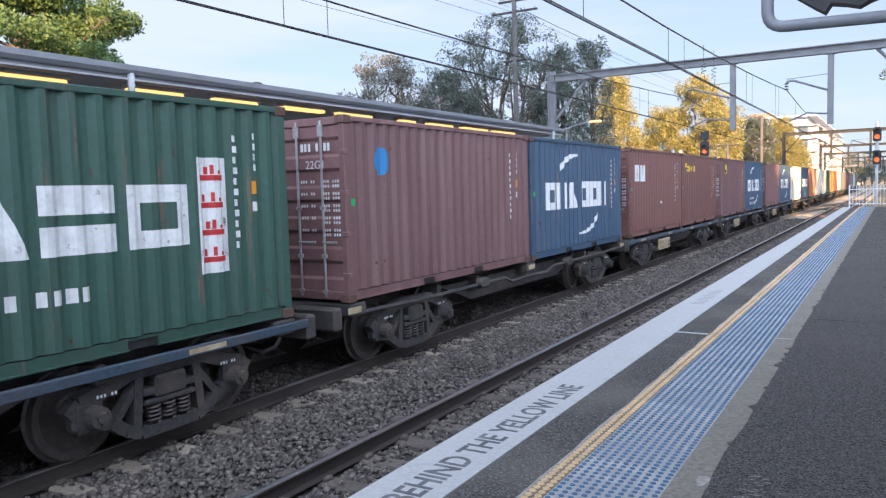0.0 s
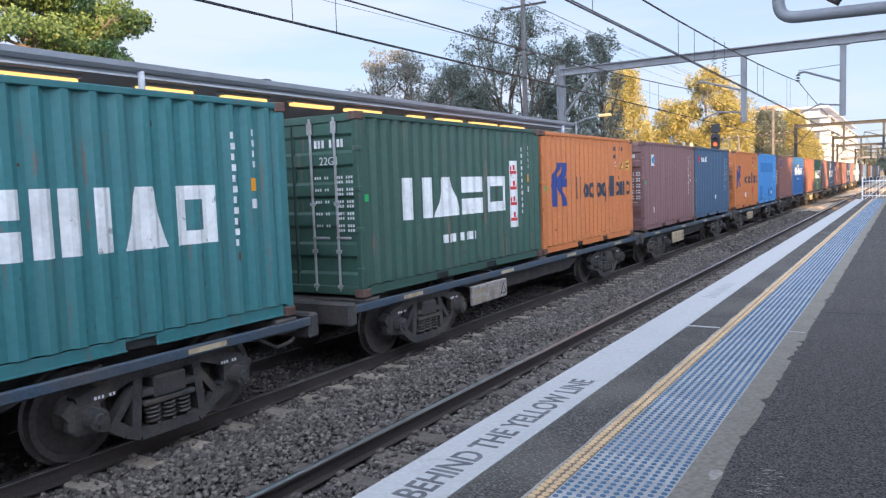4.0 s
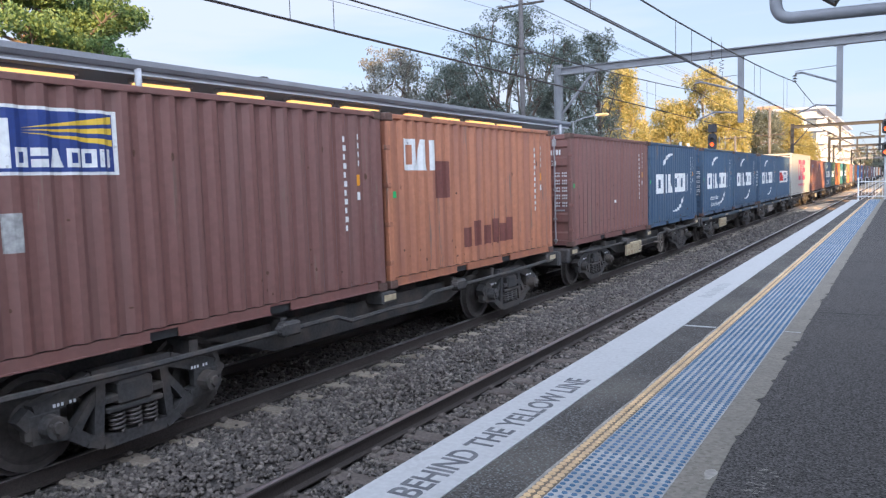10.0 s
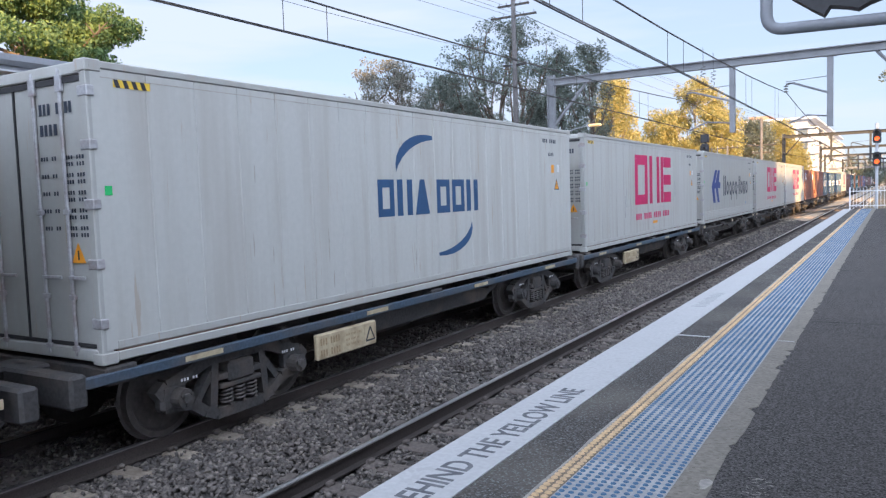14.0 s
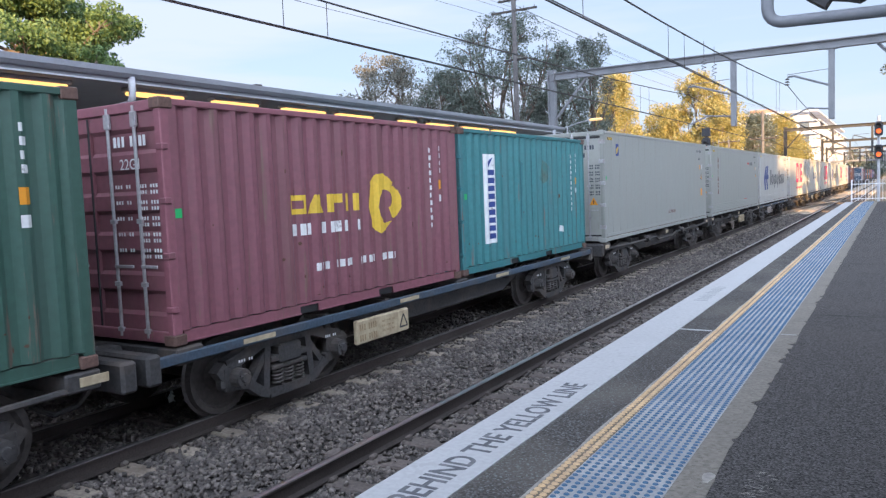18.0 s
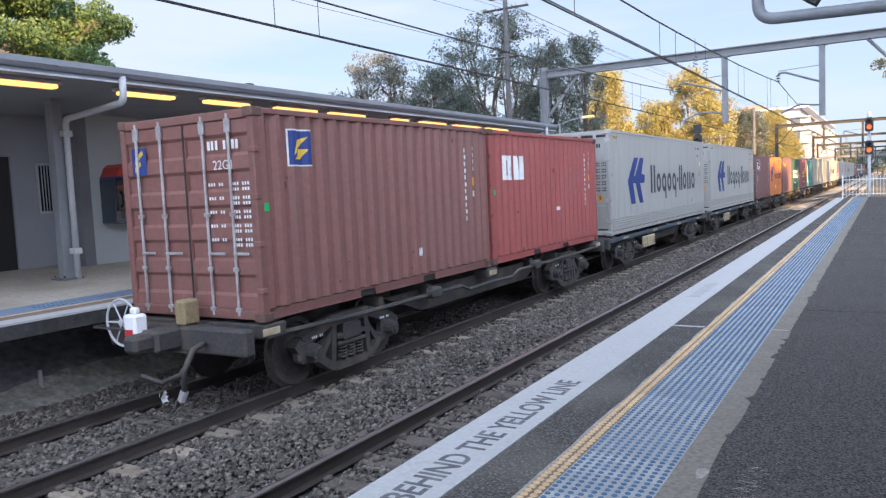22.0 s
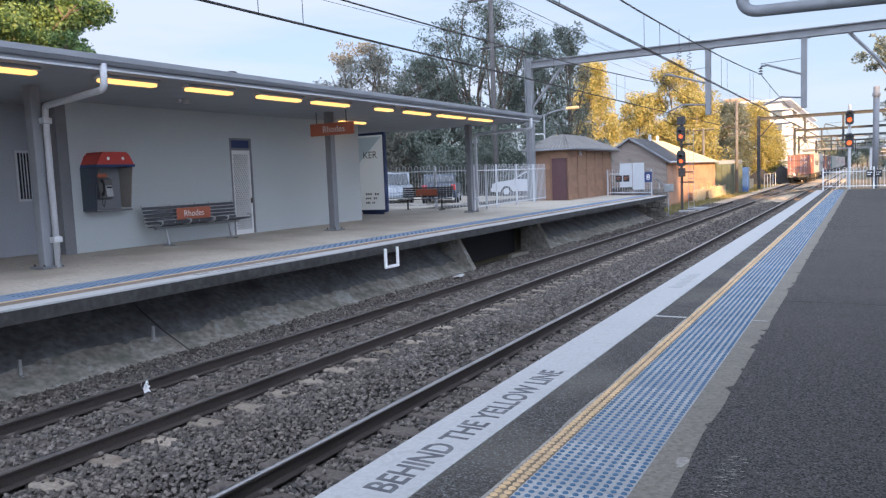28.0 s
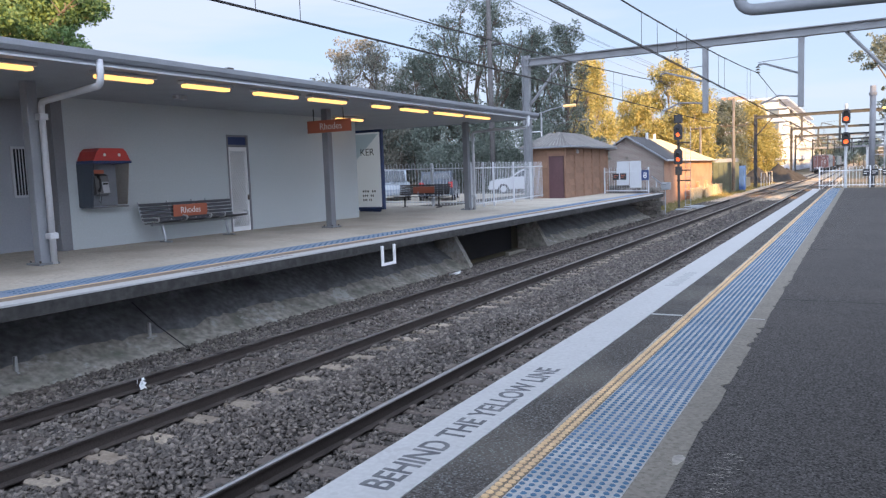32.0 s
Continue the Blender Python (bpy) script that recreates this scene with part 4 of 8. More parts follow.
    if name == "sticker":
        return codes(L, H) + [("white", [bar(0.64, 1.88, 0.44, 0.47)], 1), ("navy ", [bar(0.66, 1.90, 0.40, 0.43)], 1), ("yellow  ", [[(0.72, 2.02), (0.86, 2.12), (1.0, 2.26), (0.78, 2.2)], [(0.74, 1.97), (0.88, 1.97), (1.0, 2.1), (0.86, 2.1)]]), ("white", [bar(3.6, 0.45, 0.11, 0.13)])]
    if name == "round":
        return codes(L, H) + [("blue", [[(0.89 + 0.19 * math.cos(q * 0.5236), 1.97 + 0.21 * math.sin(q * 0.5236)) for q in range(12)]], 1)]
    if name == "label":
        return codes(L, H) + [("white", [bar(0.90, 1.89, 0.31, 0.33)], 1), ("white", [bar(0.98, 0.5, 0.12, 0.16)]), ("blue ", disc(1.055, 2.055, 0.13), 1)]
    if name == "beacon":
        return codes(L, H) + [("white", [bar(0.55, 1.71, 1.22, 0.60)], 1), ("navy ", [bar(0.59, 1.74, 1.14, 0.54)], 1), ("yellow  ", [[(0.85, 2.12), (1.72, 2.26), (1.72, 2.19)], [(0.85, 2.10), (1.72, 2.15), (1.72, 2.09)], [(0.85, 2.08), (1.72, 2.04), (1.72, 1.98)]]), ("white  ", row(0.76, 1.78, 0.95, 0.17, "osaoow"), True), ("white  ", [bar(0.64, 1.77, 0.08, 0.42)]), ("grime", [bar(0.62, 1.05, 0.17, 0.34), bar(0.3, 0.5, 0.1, 0.08)])]
    if name == "three":
        return codes(L, H) + [("white", row(0.64, 1.62, 0.95, 0.48, "oai"), True), ("white", [bar(3.4, 0.9, 0.1, 0.08)])]
    if name == "three_patch":
        return codes(L, H) + [("white", row(0.46, 1.75, 0.92, 0.48, "oai"), True), ("patch", [bar(2.3 + i * 0.32, 0.42, 0.27, 0.34 + 0.1 * (i % 2)) for i in range(6)] + [bar(1.4, 1.3, 0.4, 0.6)])]
    if name == "five":
        return codes(L, H) + [("yellow", row(0.52, 1.95, 1.62, 0.30, "bxkxk"), True)]
    if name == "drop":
        return codes(L, H) + [("yellow", row(1.89, 1.29, 1.45, 0.24, "oabw"), True), ("yellow", arc(3.95, 1.32, 0.20, 0.46, 60, 300, 1.25), 1), ("yellow", arc(3.98, 1.42, 0.1, 0.36, -70, 70, 1.3), 1), ("white", small(1.92, 1.02, 1.45, 0.16, 10)), ("white", small(2.34, 0.54, 1.85, 0.11, 18))]
    if name == "column":
        return codes(L, H) + [("teal_stain", [[(3.45, 1.66), (3.60, 1.52), (3.74, 1.60), (3.90, 1.72), (3.96, 1.90), (3.80, 1.98), (3.66, 2.10), (3.52, 1.96)]]), ("teal_dark", [[(2.52, 0.9), (2.58, 0.9), (2.62, 2.0), (2.50, 2.1)], [(2.98, 0.75), (3.03, 0.75), (3.06, 2.05), (2.97, 2.1)]]), ("white", [[(4.52, 0.50), (4.66, 0.47), (4.68, 0.60), (4.54, 0.63)]]), ("white", [bar(0.93, 0.50, 0.46, 1.65)], 1), ("navy ", [bar(1.03, 0.58 + i * 0.148, 0.26, 0.10) for i in range(9)] + [[(1.05, 1.93), (1.26, 2.1), (1.18, 1.92)]])]
    if name == "head":
        return codes(L, H) + [("white", row(0.99, 2.06, 0.98, 0.18, "sxaxo"), True), ("red", [bar(0.62, 2.06, 0.28, 0.18)], 1), ("white", [bar(3.4, 0.62, 0.09, 0.16)])]
    if name == "glyphs":
        return codes(L, H) + [("white", row(1.0, 1.0, 4.0, 0.62, "owsiwao"), True)]
    if name == "patches":
        return codes(L, H) + [("faded_blue", [bar(0.75, 1.62, 4.3, 0.50)], 1), ("faded_blue", [bar(0.45, 0.18, 0.9, 0.75), bar(3.9, 0.30, 0.8, 0.52)]), ("grime", [bar(2.3, 0.22, 0.1, 0.06), bar(1.5, 0.34, 0.06, 0.09)]), ("slate ", [bar(3.2, 0.32, 0.3, 0.42), bar(4.1, 0.36, 0.42, 0.40)]), ("white  ", [[(4.22, 0.5), (4.32, 0.4), (4.42, 0.5), (4.32, 0.62)]]), ("white", [bar(4.6, 0.72, 0.08, 0.3)])]
    if name == "tag":
        return codes(L, H) + [("yellow", [bar(0.75, 1.9, 0.5, 0.4)], 1), ("black ", [bar(0.8, 1.95, 0.4, 0.14)])]
    if name == "plain":
        return codes(L, H) + [("white", [bar(3.1, 0.9, 0.09, 0.07)])]
    if name == "patch":
        return codes(L, H) + [("patch", [bar(4.3, 0.45, 0.36, 0.42)]), ("white", [bar(5.0, 0.3, 0.1, 0.05)])]
    c = [("ink", small(10.6, H - 0.34, 0.85, 0.09, 9) + small(10.9, H - 0.62, 0.3, 0.08, 4)), ("orange", [bar(L - 1.15, H - 0.98, 0.15, 0.17)]), ("black", [[(11.19, 1.545), (11.47, 1.545), (11.33, 1.795)]]), ("orange ", [[(11.225, 1.565), (11.435, 1.565), (11.33, 1.75)]]), ("black  ", [bar(11.318, 1.60, 0.024, 0.09)]), ("white", [bar(L - 0.82, H - 0.96, 0.12, 0.16)]),
         ("yellow", [bar(0.30, H - 0.245, 0.42, 0.075)]), ("black ", [bar(0.33 + i * 0.10, H - 0.245, 0.05, 0.075, -0.03) for i in range(4)]), ("green", [bar(0.14, 1.62, 0.08, 0.09)])]
    if name == "square":
        return c + [("magenta", [ring(4.18, 1.03, 1.30, 1.46, 0.29), [bar(5.70, 1.03, 0.31, 1.46)], [bar(6.52, 1.03, 0.31, 1.46)], [bar(7.0, 1.03, 0.31, 1.46)]] + [[bar(7.18 + 0.17, 1.03 + i * 0.565, 0.92, 0.33)] for i in range(3)], True), ("magenta", small(4.25, 0.58, 4.03, 0.20, 19)), ("orange", [bar(6.03, 0.41, 0.52, 0.08)]), ("grime", [bar(8.75, 1.2, 0.06, 0.5), bar(8.9, 1.25, 0.05, 0.4), bar(3.2, 0.7, 0.06, 0.6), bar(3.35, 1.0, 0.04, 0.5)])]
    if name == "chevron_big":
        return c + [("navy", chevron(1.60, 0.80, 1.72, 0.79), 1), ("ink", row(4.08, 1.06, 6.5, 0.88, "wxqxqdiixkx", 0.2), True), ("blue", disc(9.9, 0.62, 0.07))]
    if name == "swoosh_big":
        return c + [("slate", row(4.55, 1.22, 1.5, 0.55, "owa") + row(6.2, 1.22, 1.5, 0.55, "oow"), True), ("slate", arc(6.3, 1.70, 1.30, 1.55, 98, 165, 0.55), 1), ("slate", arc(6.1, 1.15, 1.30, 1.55, -85, -12, 0.45), 1)]
    if name == "stack":
        return c + [("patch", [shape for i, c in enumerate("awiwoa") for shape in row(1.25 + (0.09 if c == "i" else 0.0), 2.23 - i * 0.265, 0.09 if c == "i" else 0.29, 0.20, c)], True), ("ink", small(9.4, 2.16, 0.9, 0.16, 5)), ("red", [bar(8.7, 2.2, 0.5, 0.1), bar(7.6, 0.45, 0.8, 0.07)])]
    if name == "notice":
        return c + [("navy", [bar(1.0, 2.25, 0.24, 0.32)], 1), ("yellow ", [[(1.05, 2.30), (1.10, 2.30), (1.19, 2.46), (1.19, 2.51), (1.05, 2.44)]]), ("orange", [bar(11.2, 0.92, 0.26, 0.27)])]
    return c


SHAPES = {}


def door_mesh(y_out, x0, x1, z0, z1, reefer):
    k = Kit()
    if reefer:
        return Kit().slab(x0, x1, y_out, y_out + 0.06, z0, z1, 0.012)
    n = 5
    pts = [(z0, 0.0), (z0 + 0.08, 0.0)]
    step = (z1 - z0 - 0.16) / n
    for i in range(n):
        a = z0 + 0.08 + i * step
        pts += [(a + step * 0.18, 0.0), (a + step * 0.28, 0.032), (a + step * 0.72, 0.032), (a + step * 0.82, 0.0)]
    pts += [(z1 - 0.08, 0.0), (z1, 0.0)]
    for z, d in pts:
        k.v += [(x0, y_out + d, z), (x1, y_out + d, z)]
    k.f = [(2 * i, 2 * i + 1, 2 * i + 3, 2 * i + 2) for i in range(len(pts) - 1)]
    k.box(x0, x0 + 0.02, y_out - 0.004, y_out + 0.05, z0, z1)
    k.box(x1 - 0.02, x1, y_out - 0.004, y_out + 0.05, z0, z1)
    return k


def shapes_for(L, H, reefer):
    key = (L, H, reefer)
    if key in SHAPES:
        return SHAPES[key]
    s = {}
    s["side"] = flat_side(L, 0.14, H - 0.09) if reefer else side_mesh(L, 0.158, H - 0.07)
    s["post"] = Kit().slab(-0.05, 0.05, -0.06, 0.06, 0.11, H - 0.11, 0.012).mesh("corner_post")
    cast = Kit()
    cast.slab(-0.082, 0.082, -0.089, 0.089, 0, 0.118, 0.012)
    cast.box(-0.025, 0.0835, -0.04, 0.04, 0.035, 0.085)
    s["cast"] = cast.mesh("corner_casting")
    s["top"] = Kit().slab(-0.035, 0.041 if reefer else 0.035, 0.16, L - 0.16, H - 0.085, H - 0.012, 0.01).mesh("top_rail")
    low, y = Kit(), 0.17
    if reefer:
        low.slab(-0.03, 0.044, 0.17, L - 0.17, 0.02, 0.118, 0.012)
        low.slab(-0.03, 0.040, 0.17, L - 0.17, 0.128, 0.225, 0.014)
    else:
        for a, b in ((L / 2 - 1.03, L / 2 - 0.67), (L / 2 + 0.67, L / 2 + 1.03), (L - 0.17, L)):
            low.slab(-0.03, 0.000, y, a, 0.02, 0.145, 0.006)
            low.box(-0.03, 0.014, y, a, 0.02, 0.036)
            y = b
        for a in (L / 2 - 1.03, L / 2 + 0.67):
            low.box(-0.03, -0.001, a, a + 0.36, 0.118, 0.145)
    s["low"] = low.mesh("bottom_rail")
    s["seam"] = Kit().box(1.15, 1.2085, 0.17, L - 0.17, 0.117, 0.129).mesh("seam")
    s["top_seam"] = Kit().box(1.15, 1.2105, 0.17, L - 0.17, H - 0.168, H - 0.158).mesh("top_seam")
    s["pocket"] = Kit().box(-1.14, 1.14, 0.0, 0.36, 0.024, 0.116).mesh("fork_pocket")
    if reefer:
        rib = Kit()
        for i in range(4):
            rib.slab(1.200, 1.225, 0.17, L - 0.17, 0.228 + i * 0.066, 0.288 + i * 0.066, 0.014)
        s["rib"] = rib.mesh("lower_ribs")
    roof = Kit()
    n = int(L / 0.24)
    for i in range(n + 1):
        y = 0.1 + (L - 0.2) * i / n
        roof.v += [(-1.17, y, H - 0.03 - 0.02 * (i % 2)), (1.17, y, H - 0.03 - 0.02 * (i % 2))]
    roof.f = [(2 * i, 2 * i + 1, 2 * i + 3, 2 * i + 2) for i in range(n)]
    s["roof"] = roof.mesh("roof_panel", fix=False)
    s["front"] = Kit().slab(-1.16, 1.16, L - 0.07, L - 0.03, 0.12, H - 0.1, 0.01).mesh("front_panel")
    s["sill"] = Kit().slab(-1.14, 1.14, 0.01, 0.08, 0.03, 0.15, 0.01).mesh("door_sill")
    s["header"] = Kit().slab(-1.14, 1.14, 0.01, 0.08, H - 0.13, H - 0.02, 0.01).mesh("door_header")
    s["door"] = [door_mesh(0.035, a, b, 0.155, H - 0.135, reefer).mesh("door") for a, b in ((-1.16, -0.006), (0.006, 1.16))]
    rods = []
    for x in (-0.88, -0.42, 0.36, 0.80):
        k = Kit().rod((x, 0.012, 0.07), (x, 0.012, H - 0.06), 0.019, n=8)
        for z in (0.12, 0.62, H * 0.5, H - 0.28):
            k.slab(x - 0.045, x + 0.045, -0.008, 0.03, z, z + (0.16 if z > 2 else 0.05), 0.006)
        k.slab(x - 0.02, x + (0.30 if x in (-0.42, 0.36) else 0.24), -0.012, 0.006, 0.82, 0.855, 0.006)
        rods.append(k.mesh("lock_rod"))
    s["rods"] = rods
    gk = Kit()
    gk.box(-0.012, 0.012, 0.02, 0.034, 0.16, H - 0.14)
    if reefer:
        for a, b in ((-1.165, -1.13), (1.13, 1.165)):
            gk.box(a, b, 0.02, 0.0335, 0.16, H - 0.14)
        gk.box(-1.13, 1.13, 0.02, 0.0335, H - 0.20, H - 0.145)
        gk.box(-1.13, 1.13, 0.02, 0.0335, 0.16, 0.20)
    s["gasket"] = gk.mesh("gasket")
    s["hinge"] = Kit().slab(1.07 if reefer else 1.12, 1.226, 0.005, 0.09, 0, 0.10 if reefer else 0.07, 0.01).mesh("hinge")
    endk = Kit()
    for i, (n2, w2) in enumerate(((9, 0.62), (4, 0.3)) if reefer else ((9, 0.62),)):
        for q in small(0.42, H - 0.48 - i * 0.2, w2, 0.12, n2):
            endk.flat([(x, 0.028, z) for x, z in q])
    for i in range(5):
        for q in small(0.40, H - 0.92 - i * 0.17, 0.27, 0.042, 6) + small(0.80, H - 0.92 - i * 0.17, 0.30, 0.042, 7) + small(0.80, H - 0.985 - i * 0.17, 0.30, 0.042, 7):
            endk.flat([(x, 0.028, z) for x, z in q])
    s["endcode"] = endk.mesh("end_marking", fix=False)
    SHAPES[key] = s
    return s


MARKS = {}
WORDS = {"eco": letters("eco container", 0.27), "bam": letters("bamboo flooring", 0.25), "type": letters("22G1", 0.16), "no": letters("NO FORKLIFT", 0.15)}
NAMES = {"maroon": "maroon", "brown": "red-brown", "rust": "orange-brown", "red": "bright red", "green": "dark green", "blue": "dark blue", "nile": "royal blue", "sky": "light blue", "orange": "orange", "teal": "teal", "plum": "plum", "cream": "cream", "white": "white", "grey": "pale grey", "dusty": "dusty off-white", "slate": "slate grey"}


WEAR = random.Random(17)


def blemishes(L, H, long):
    """Rust spots low on a corrugated side, or thin streaks down a smooth one."""
    polys = []
    for _ in range(14 if long else 26):
        if long:
            y, z, w, h = WEAR.uniform(0.3, L - 0.4), WEAR.uniform(0.25, 1.9), WEAR.uniform(0.008, 0.03), WEAR.uniform(0.15, 0.7)
        else:
            low = WEAR.random() < 0.7
            y, z = WEAR.uniform(0.2, L - 0.3), WEAR.uniform(0.17, 0.55) if low else WEAR.uniform(0.6, H - 0.3)
            w, h = WEAR.uniform(0.012, 0.055), WEAR.uniform(0.015, 0.07 if low else 0.16)
        polys.append([(y + w * (0.5 + 0.5 * math.cos(a) * WEAR.uniform(0.6, 1)), z + h * (0.5 + 0.5 * math.sin(a) * WEAR.uniform(0.6, 1))) for a in [k * 1.0472 for k in range(6)]])
    return on_side(polys, L, long)


def container(colour, name, long=False):
    """A shipping container, its rear doors at y = 0 and its base at z = 0."""
    L, H = (L40, H40) if long else (L20, H20)
    mat = PAINTS[colour]
    s = shapes_for(L, H, long)
    word = "forty-foot refrigerated container with smooth sides" if long else "twenty-foot corrugated steel shipping container"
    extra = " and large painted emblem" if name not in ("plain", "patch") else " with small stencilled marks"
    root = thing("refrigerated_container" if long else "shipping_container", "%s %s%s" % (NAMES[colour], word, extra), "container", "containers on the train")
    part("side_panel", s["side"], mat, root)
    part("side_panel", s["side"], mat, root, at=pose(0, L, 0, 0, 0, 180))
    for x in (-1.155, 1.155):
        for y in (0.075, L - 0.075):
            part("corner_post", s["post"], mat, root, at=pose(x, y, 0))
            for z in (0, H - 0.118):
                part("corner_casting", s["cast"], mat if long else CAST, root, at=pose(math.copysign(1.137, x), 0.089 if y < 1 else L - 0.089, z, 0, 0, 0 if x > 0 else 180))
    for x in (-1.175, 1.175):
        part("top_rail", s["top"], mat, root, at=pose(x, 0, 0))
        part("bottom_rail", s["low"], mat, root, at=pose(x, 0, 0) if x > 0 else pose(x, L, 0, 0, 0, 180))
    if long:
        part("seam", s["seam"], INK["rust"], root, "thin rusty seam along the foot")
        part("top_seam", s["top_seam"], INK["smear"], root, "thin grey seam under the top rail")
    else:
        for y in (L / 2 - 1.03, L / 2 + 0.67):
            # near-black block fills the pocket in place of its inner shade
            part("fork_pocket", s["pocket"], GASKET, root, "fork pocket, near-black block for the shade inside", at=pose(0, y, 0))
    part("roof_panel", s["roof"], mat, root)
    part("front_panel", s["front"], mat, root)
    part("door_sill", s["sill"], mat, root)
    part("door_header", s["header"], mat, root)
    part("gasket", s["gasket"], GASKET, root, "black rubber door seal")
    for z in (0.35, 0.92, 1.49, 2.05) + ((2.55,) if long else ()):
        part("hinge", s["hinge"], ROD if long else mat, root, at=pose(0, 0, z))
    for i, d in enumerate(s["door"]):
        door = part("door", d, mat, root)
        for r in s["rods"][2 * i:2 * i + 2]:
            part("lock_rod", r, ROD, door, "galvanised locking rod")
    if long and name in ("chevron_big", "stack"):
        part("lower_ribs", s["rib"], mat, root)
    if long:
        plate = part("door_warning", Kit().flat([(0.80, 0.027, 0.98), (1.02, 0.027, 0.98), (0.91, 0.027, 1.18)]), INK["orange"], root, "orange warning triangle")
        part("warning_mark", Kit().box(0.898, 0.922, 0.0255, 0.0265, 1.01, 1.10), BLACK, plate)
    part("end_marking", s["endcode"], INK["ink"] if long or colour in ("orange", "cream") else INK["white"], root, "small stencilled marks")["kind"] = "stuff"
    for i, (ink, polys, *way) in enumerate(livery(name, L, H)):
        key = (name, i, long)
        if key not in MARKS:
            MARKS[key] = [on_side(p, L, long) for p in (polys if way == [True] and way[0] is True else [polys]) if p]
        for me in MARKS[key]:
            ob = part("emblem" if way else "marking", me, INK[ink.strip()], root, "%s painted shape" % ink.strip().replace("_", " ") if way else "")
            ob.location.x = 0.002 * ink.count(" ")
            if not way and len(polys) > 1:
                tagged(ob, "small %s stencilled marks" % ink.strip().replace("_", " "), kind="stuff")
    spots = blemishes(L, H, long)
    if spots:
        tagged(part("stains", spots, INK["smear"] if long else INK["rust"], root, "grey streaks and scuffs" if long else "rust spots and scuffs"), kind="stuff")
    if name == "swoosh_eco":
        part("lettering", WORDS["eco"], INK["white"], root, "white lettering", at=pose(1.212, 1.30, 0.58, 90, 0, 90))
        part("lettering", WORDS["bam"], INK["white"], root, "white lettering", at=pose(1.212, 1.38, 0.32, 90, 0, 90))
    if name == "sticker":
        plate = part("door_sticker", Kit().box(-1.0, -0.72, 0.026, 0.0275, 1.86, 2.22), INK["navy"], root, "navy square sticker")
        part("sticker_shape", Kit().flat([(-0.95, 0.0255, 2.0), (-0.77, 0.0255, 2.14), (-0.79, 0.0255, 2.19), (-0.93, 0.0255, 2.10)]).flat([(-0.95, 0.0255, 1.90), (-0.82, 0.0255, 2.0), (-0.84, 0.0255, 2.05), (-0.95, 0.0255, 1.98)]), INK["yellow"], plate, "yellow shape")
    if name == "notice":
        part("lettering", WORDS["no"], INK["patch"], root, "maroon lettering", at=pose(1.212, 6.4, 0.46, 90, 0, 90))
    if not long:
        part("lettering", WORDS["type"], INK["white"], root, "white type code", at=pose(0.5, 0.027, H - 0.72, 90, 0, 0))
    return root


# wagons: origin on the rail top below the rear end of the load
def arcpath(pts, t, x0, x1):
    """A strip of thickness t along (y, z) points, drawn out in x."""
    k = Kit()
    for (a, b), (c, d) in zip(pts, pts[1:]):
        l = math.hypot(c - a, d - b)
        ny, nz = -(d - b) / l * t / 2, (c - a) / l * t / 2
        k.prism([(a + ny, b + nz), (c + ny, d + nz), (c - ny, d - nz), (a - ny, b - nz)], 0, x0, x1)
    return k


def frame_mesh():
    """A cast three-piece side frame, seen from the side as an arch with two windows."""
    k = Kit()
    top = [(-1.14, 0.50), (-1.02, 0.60), (-0.76, 0.67), (-0.45, 0.78), (0.45, 0.78), (0.76, 0.67), (1.02, 0.60), (1.14, 0.50)]
    low = [(-1.06, 0.38), (-0.86, 0.36), (-0.70, 0.33), (-0.52, 0.20), (-0.36, 0.13), (0.36, 0.13), (0.52, 0.20), (0.70, 0.33), (0.86, 0.36), (1.06, 0.38)]
    k.v, k.f = [], []
    k2 = arcpath(top, 0.15, -0.07, 0.07)
    k.add(k2.v, k2.f)
    k2 = arcpath(low, 0.12, -0.075, 0.075)
    k.add(k2.v, k2.f)
    for s in (-1, 1):
        k.slab(-0.08, 0.08, s * 0.94 - 0.17, s * 0.94 + 0.17, 0.33, 0.62, 0.04)
        k2 = arcpath([(s * 0.42, 0.15), (s * 0.36, 0.75)], 0.10, -0.07, 0.07)
        k.add(k2.v, k2.f)
        k2 = arcpath([(s * 0.66, 0.30), (s * 0.40, 0.62)], 0.08, -0.06, 0.06)
        k.add(k2.v, k2.f)
    k.slab(-0.09, 0.09, -0.34, 0.34, 0.50, 0.58, 0.015)
    k.slab(-0.10, 0.10, -0.32, 0.32, 0.40, 0.46, 0.015)
    return k.mesh("side_frame")


def wheel_mesh():
    k = Kit()
    for s in (-0.7525, 0.7525):
        prof = [(s * 0.955, 0.495), (s * 0.965, 0.50), (s * 0.985, 0.467), (s * 1.09, 0.455), (s * 1.09, 0.39), (s * 1.03, 0.36), (s * 1.01, 0.20), (s * 1.06, 0.13), (s * 1.06, 0.0)]
        n = 32
        b = len(k.v)
        for x, r in prof:
            k.v += [(x, r * math.cos(2 * math.pi * i / n), r * math.sin(2 * math.pi * i / n)) for i in range(n)]
        for j in range(len(prof) - 1):
            k.f += [(b + j * n + i, b + j * n + (i + 1) % n, b + (j + 1) * n + (i + 1) % n, b + (j + 1) * n + i) for i in range(n)]
        k.f.append(tuple(b + i for i in range(n)))
    k.rod((-0.95, 0, 0), (0.95, 0, 0), 0.075, n=12)
    return k.mesh("wheelset")


FRAME_ME, WHEEL_ME = frame_mesh(), wheel_mesh()
cap = Kit().rod((0, 0, 0), (0.17, 0, 0), 0.115, 0.105, 14)
cap.rod((0.17, 0, 0), (0.20, 0, 0), 0.06, 0.05, 10)
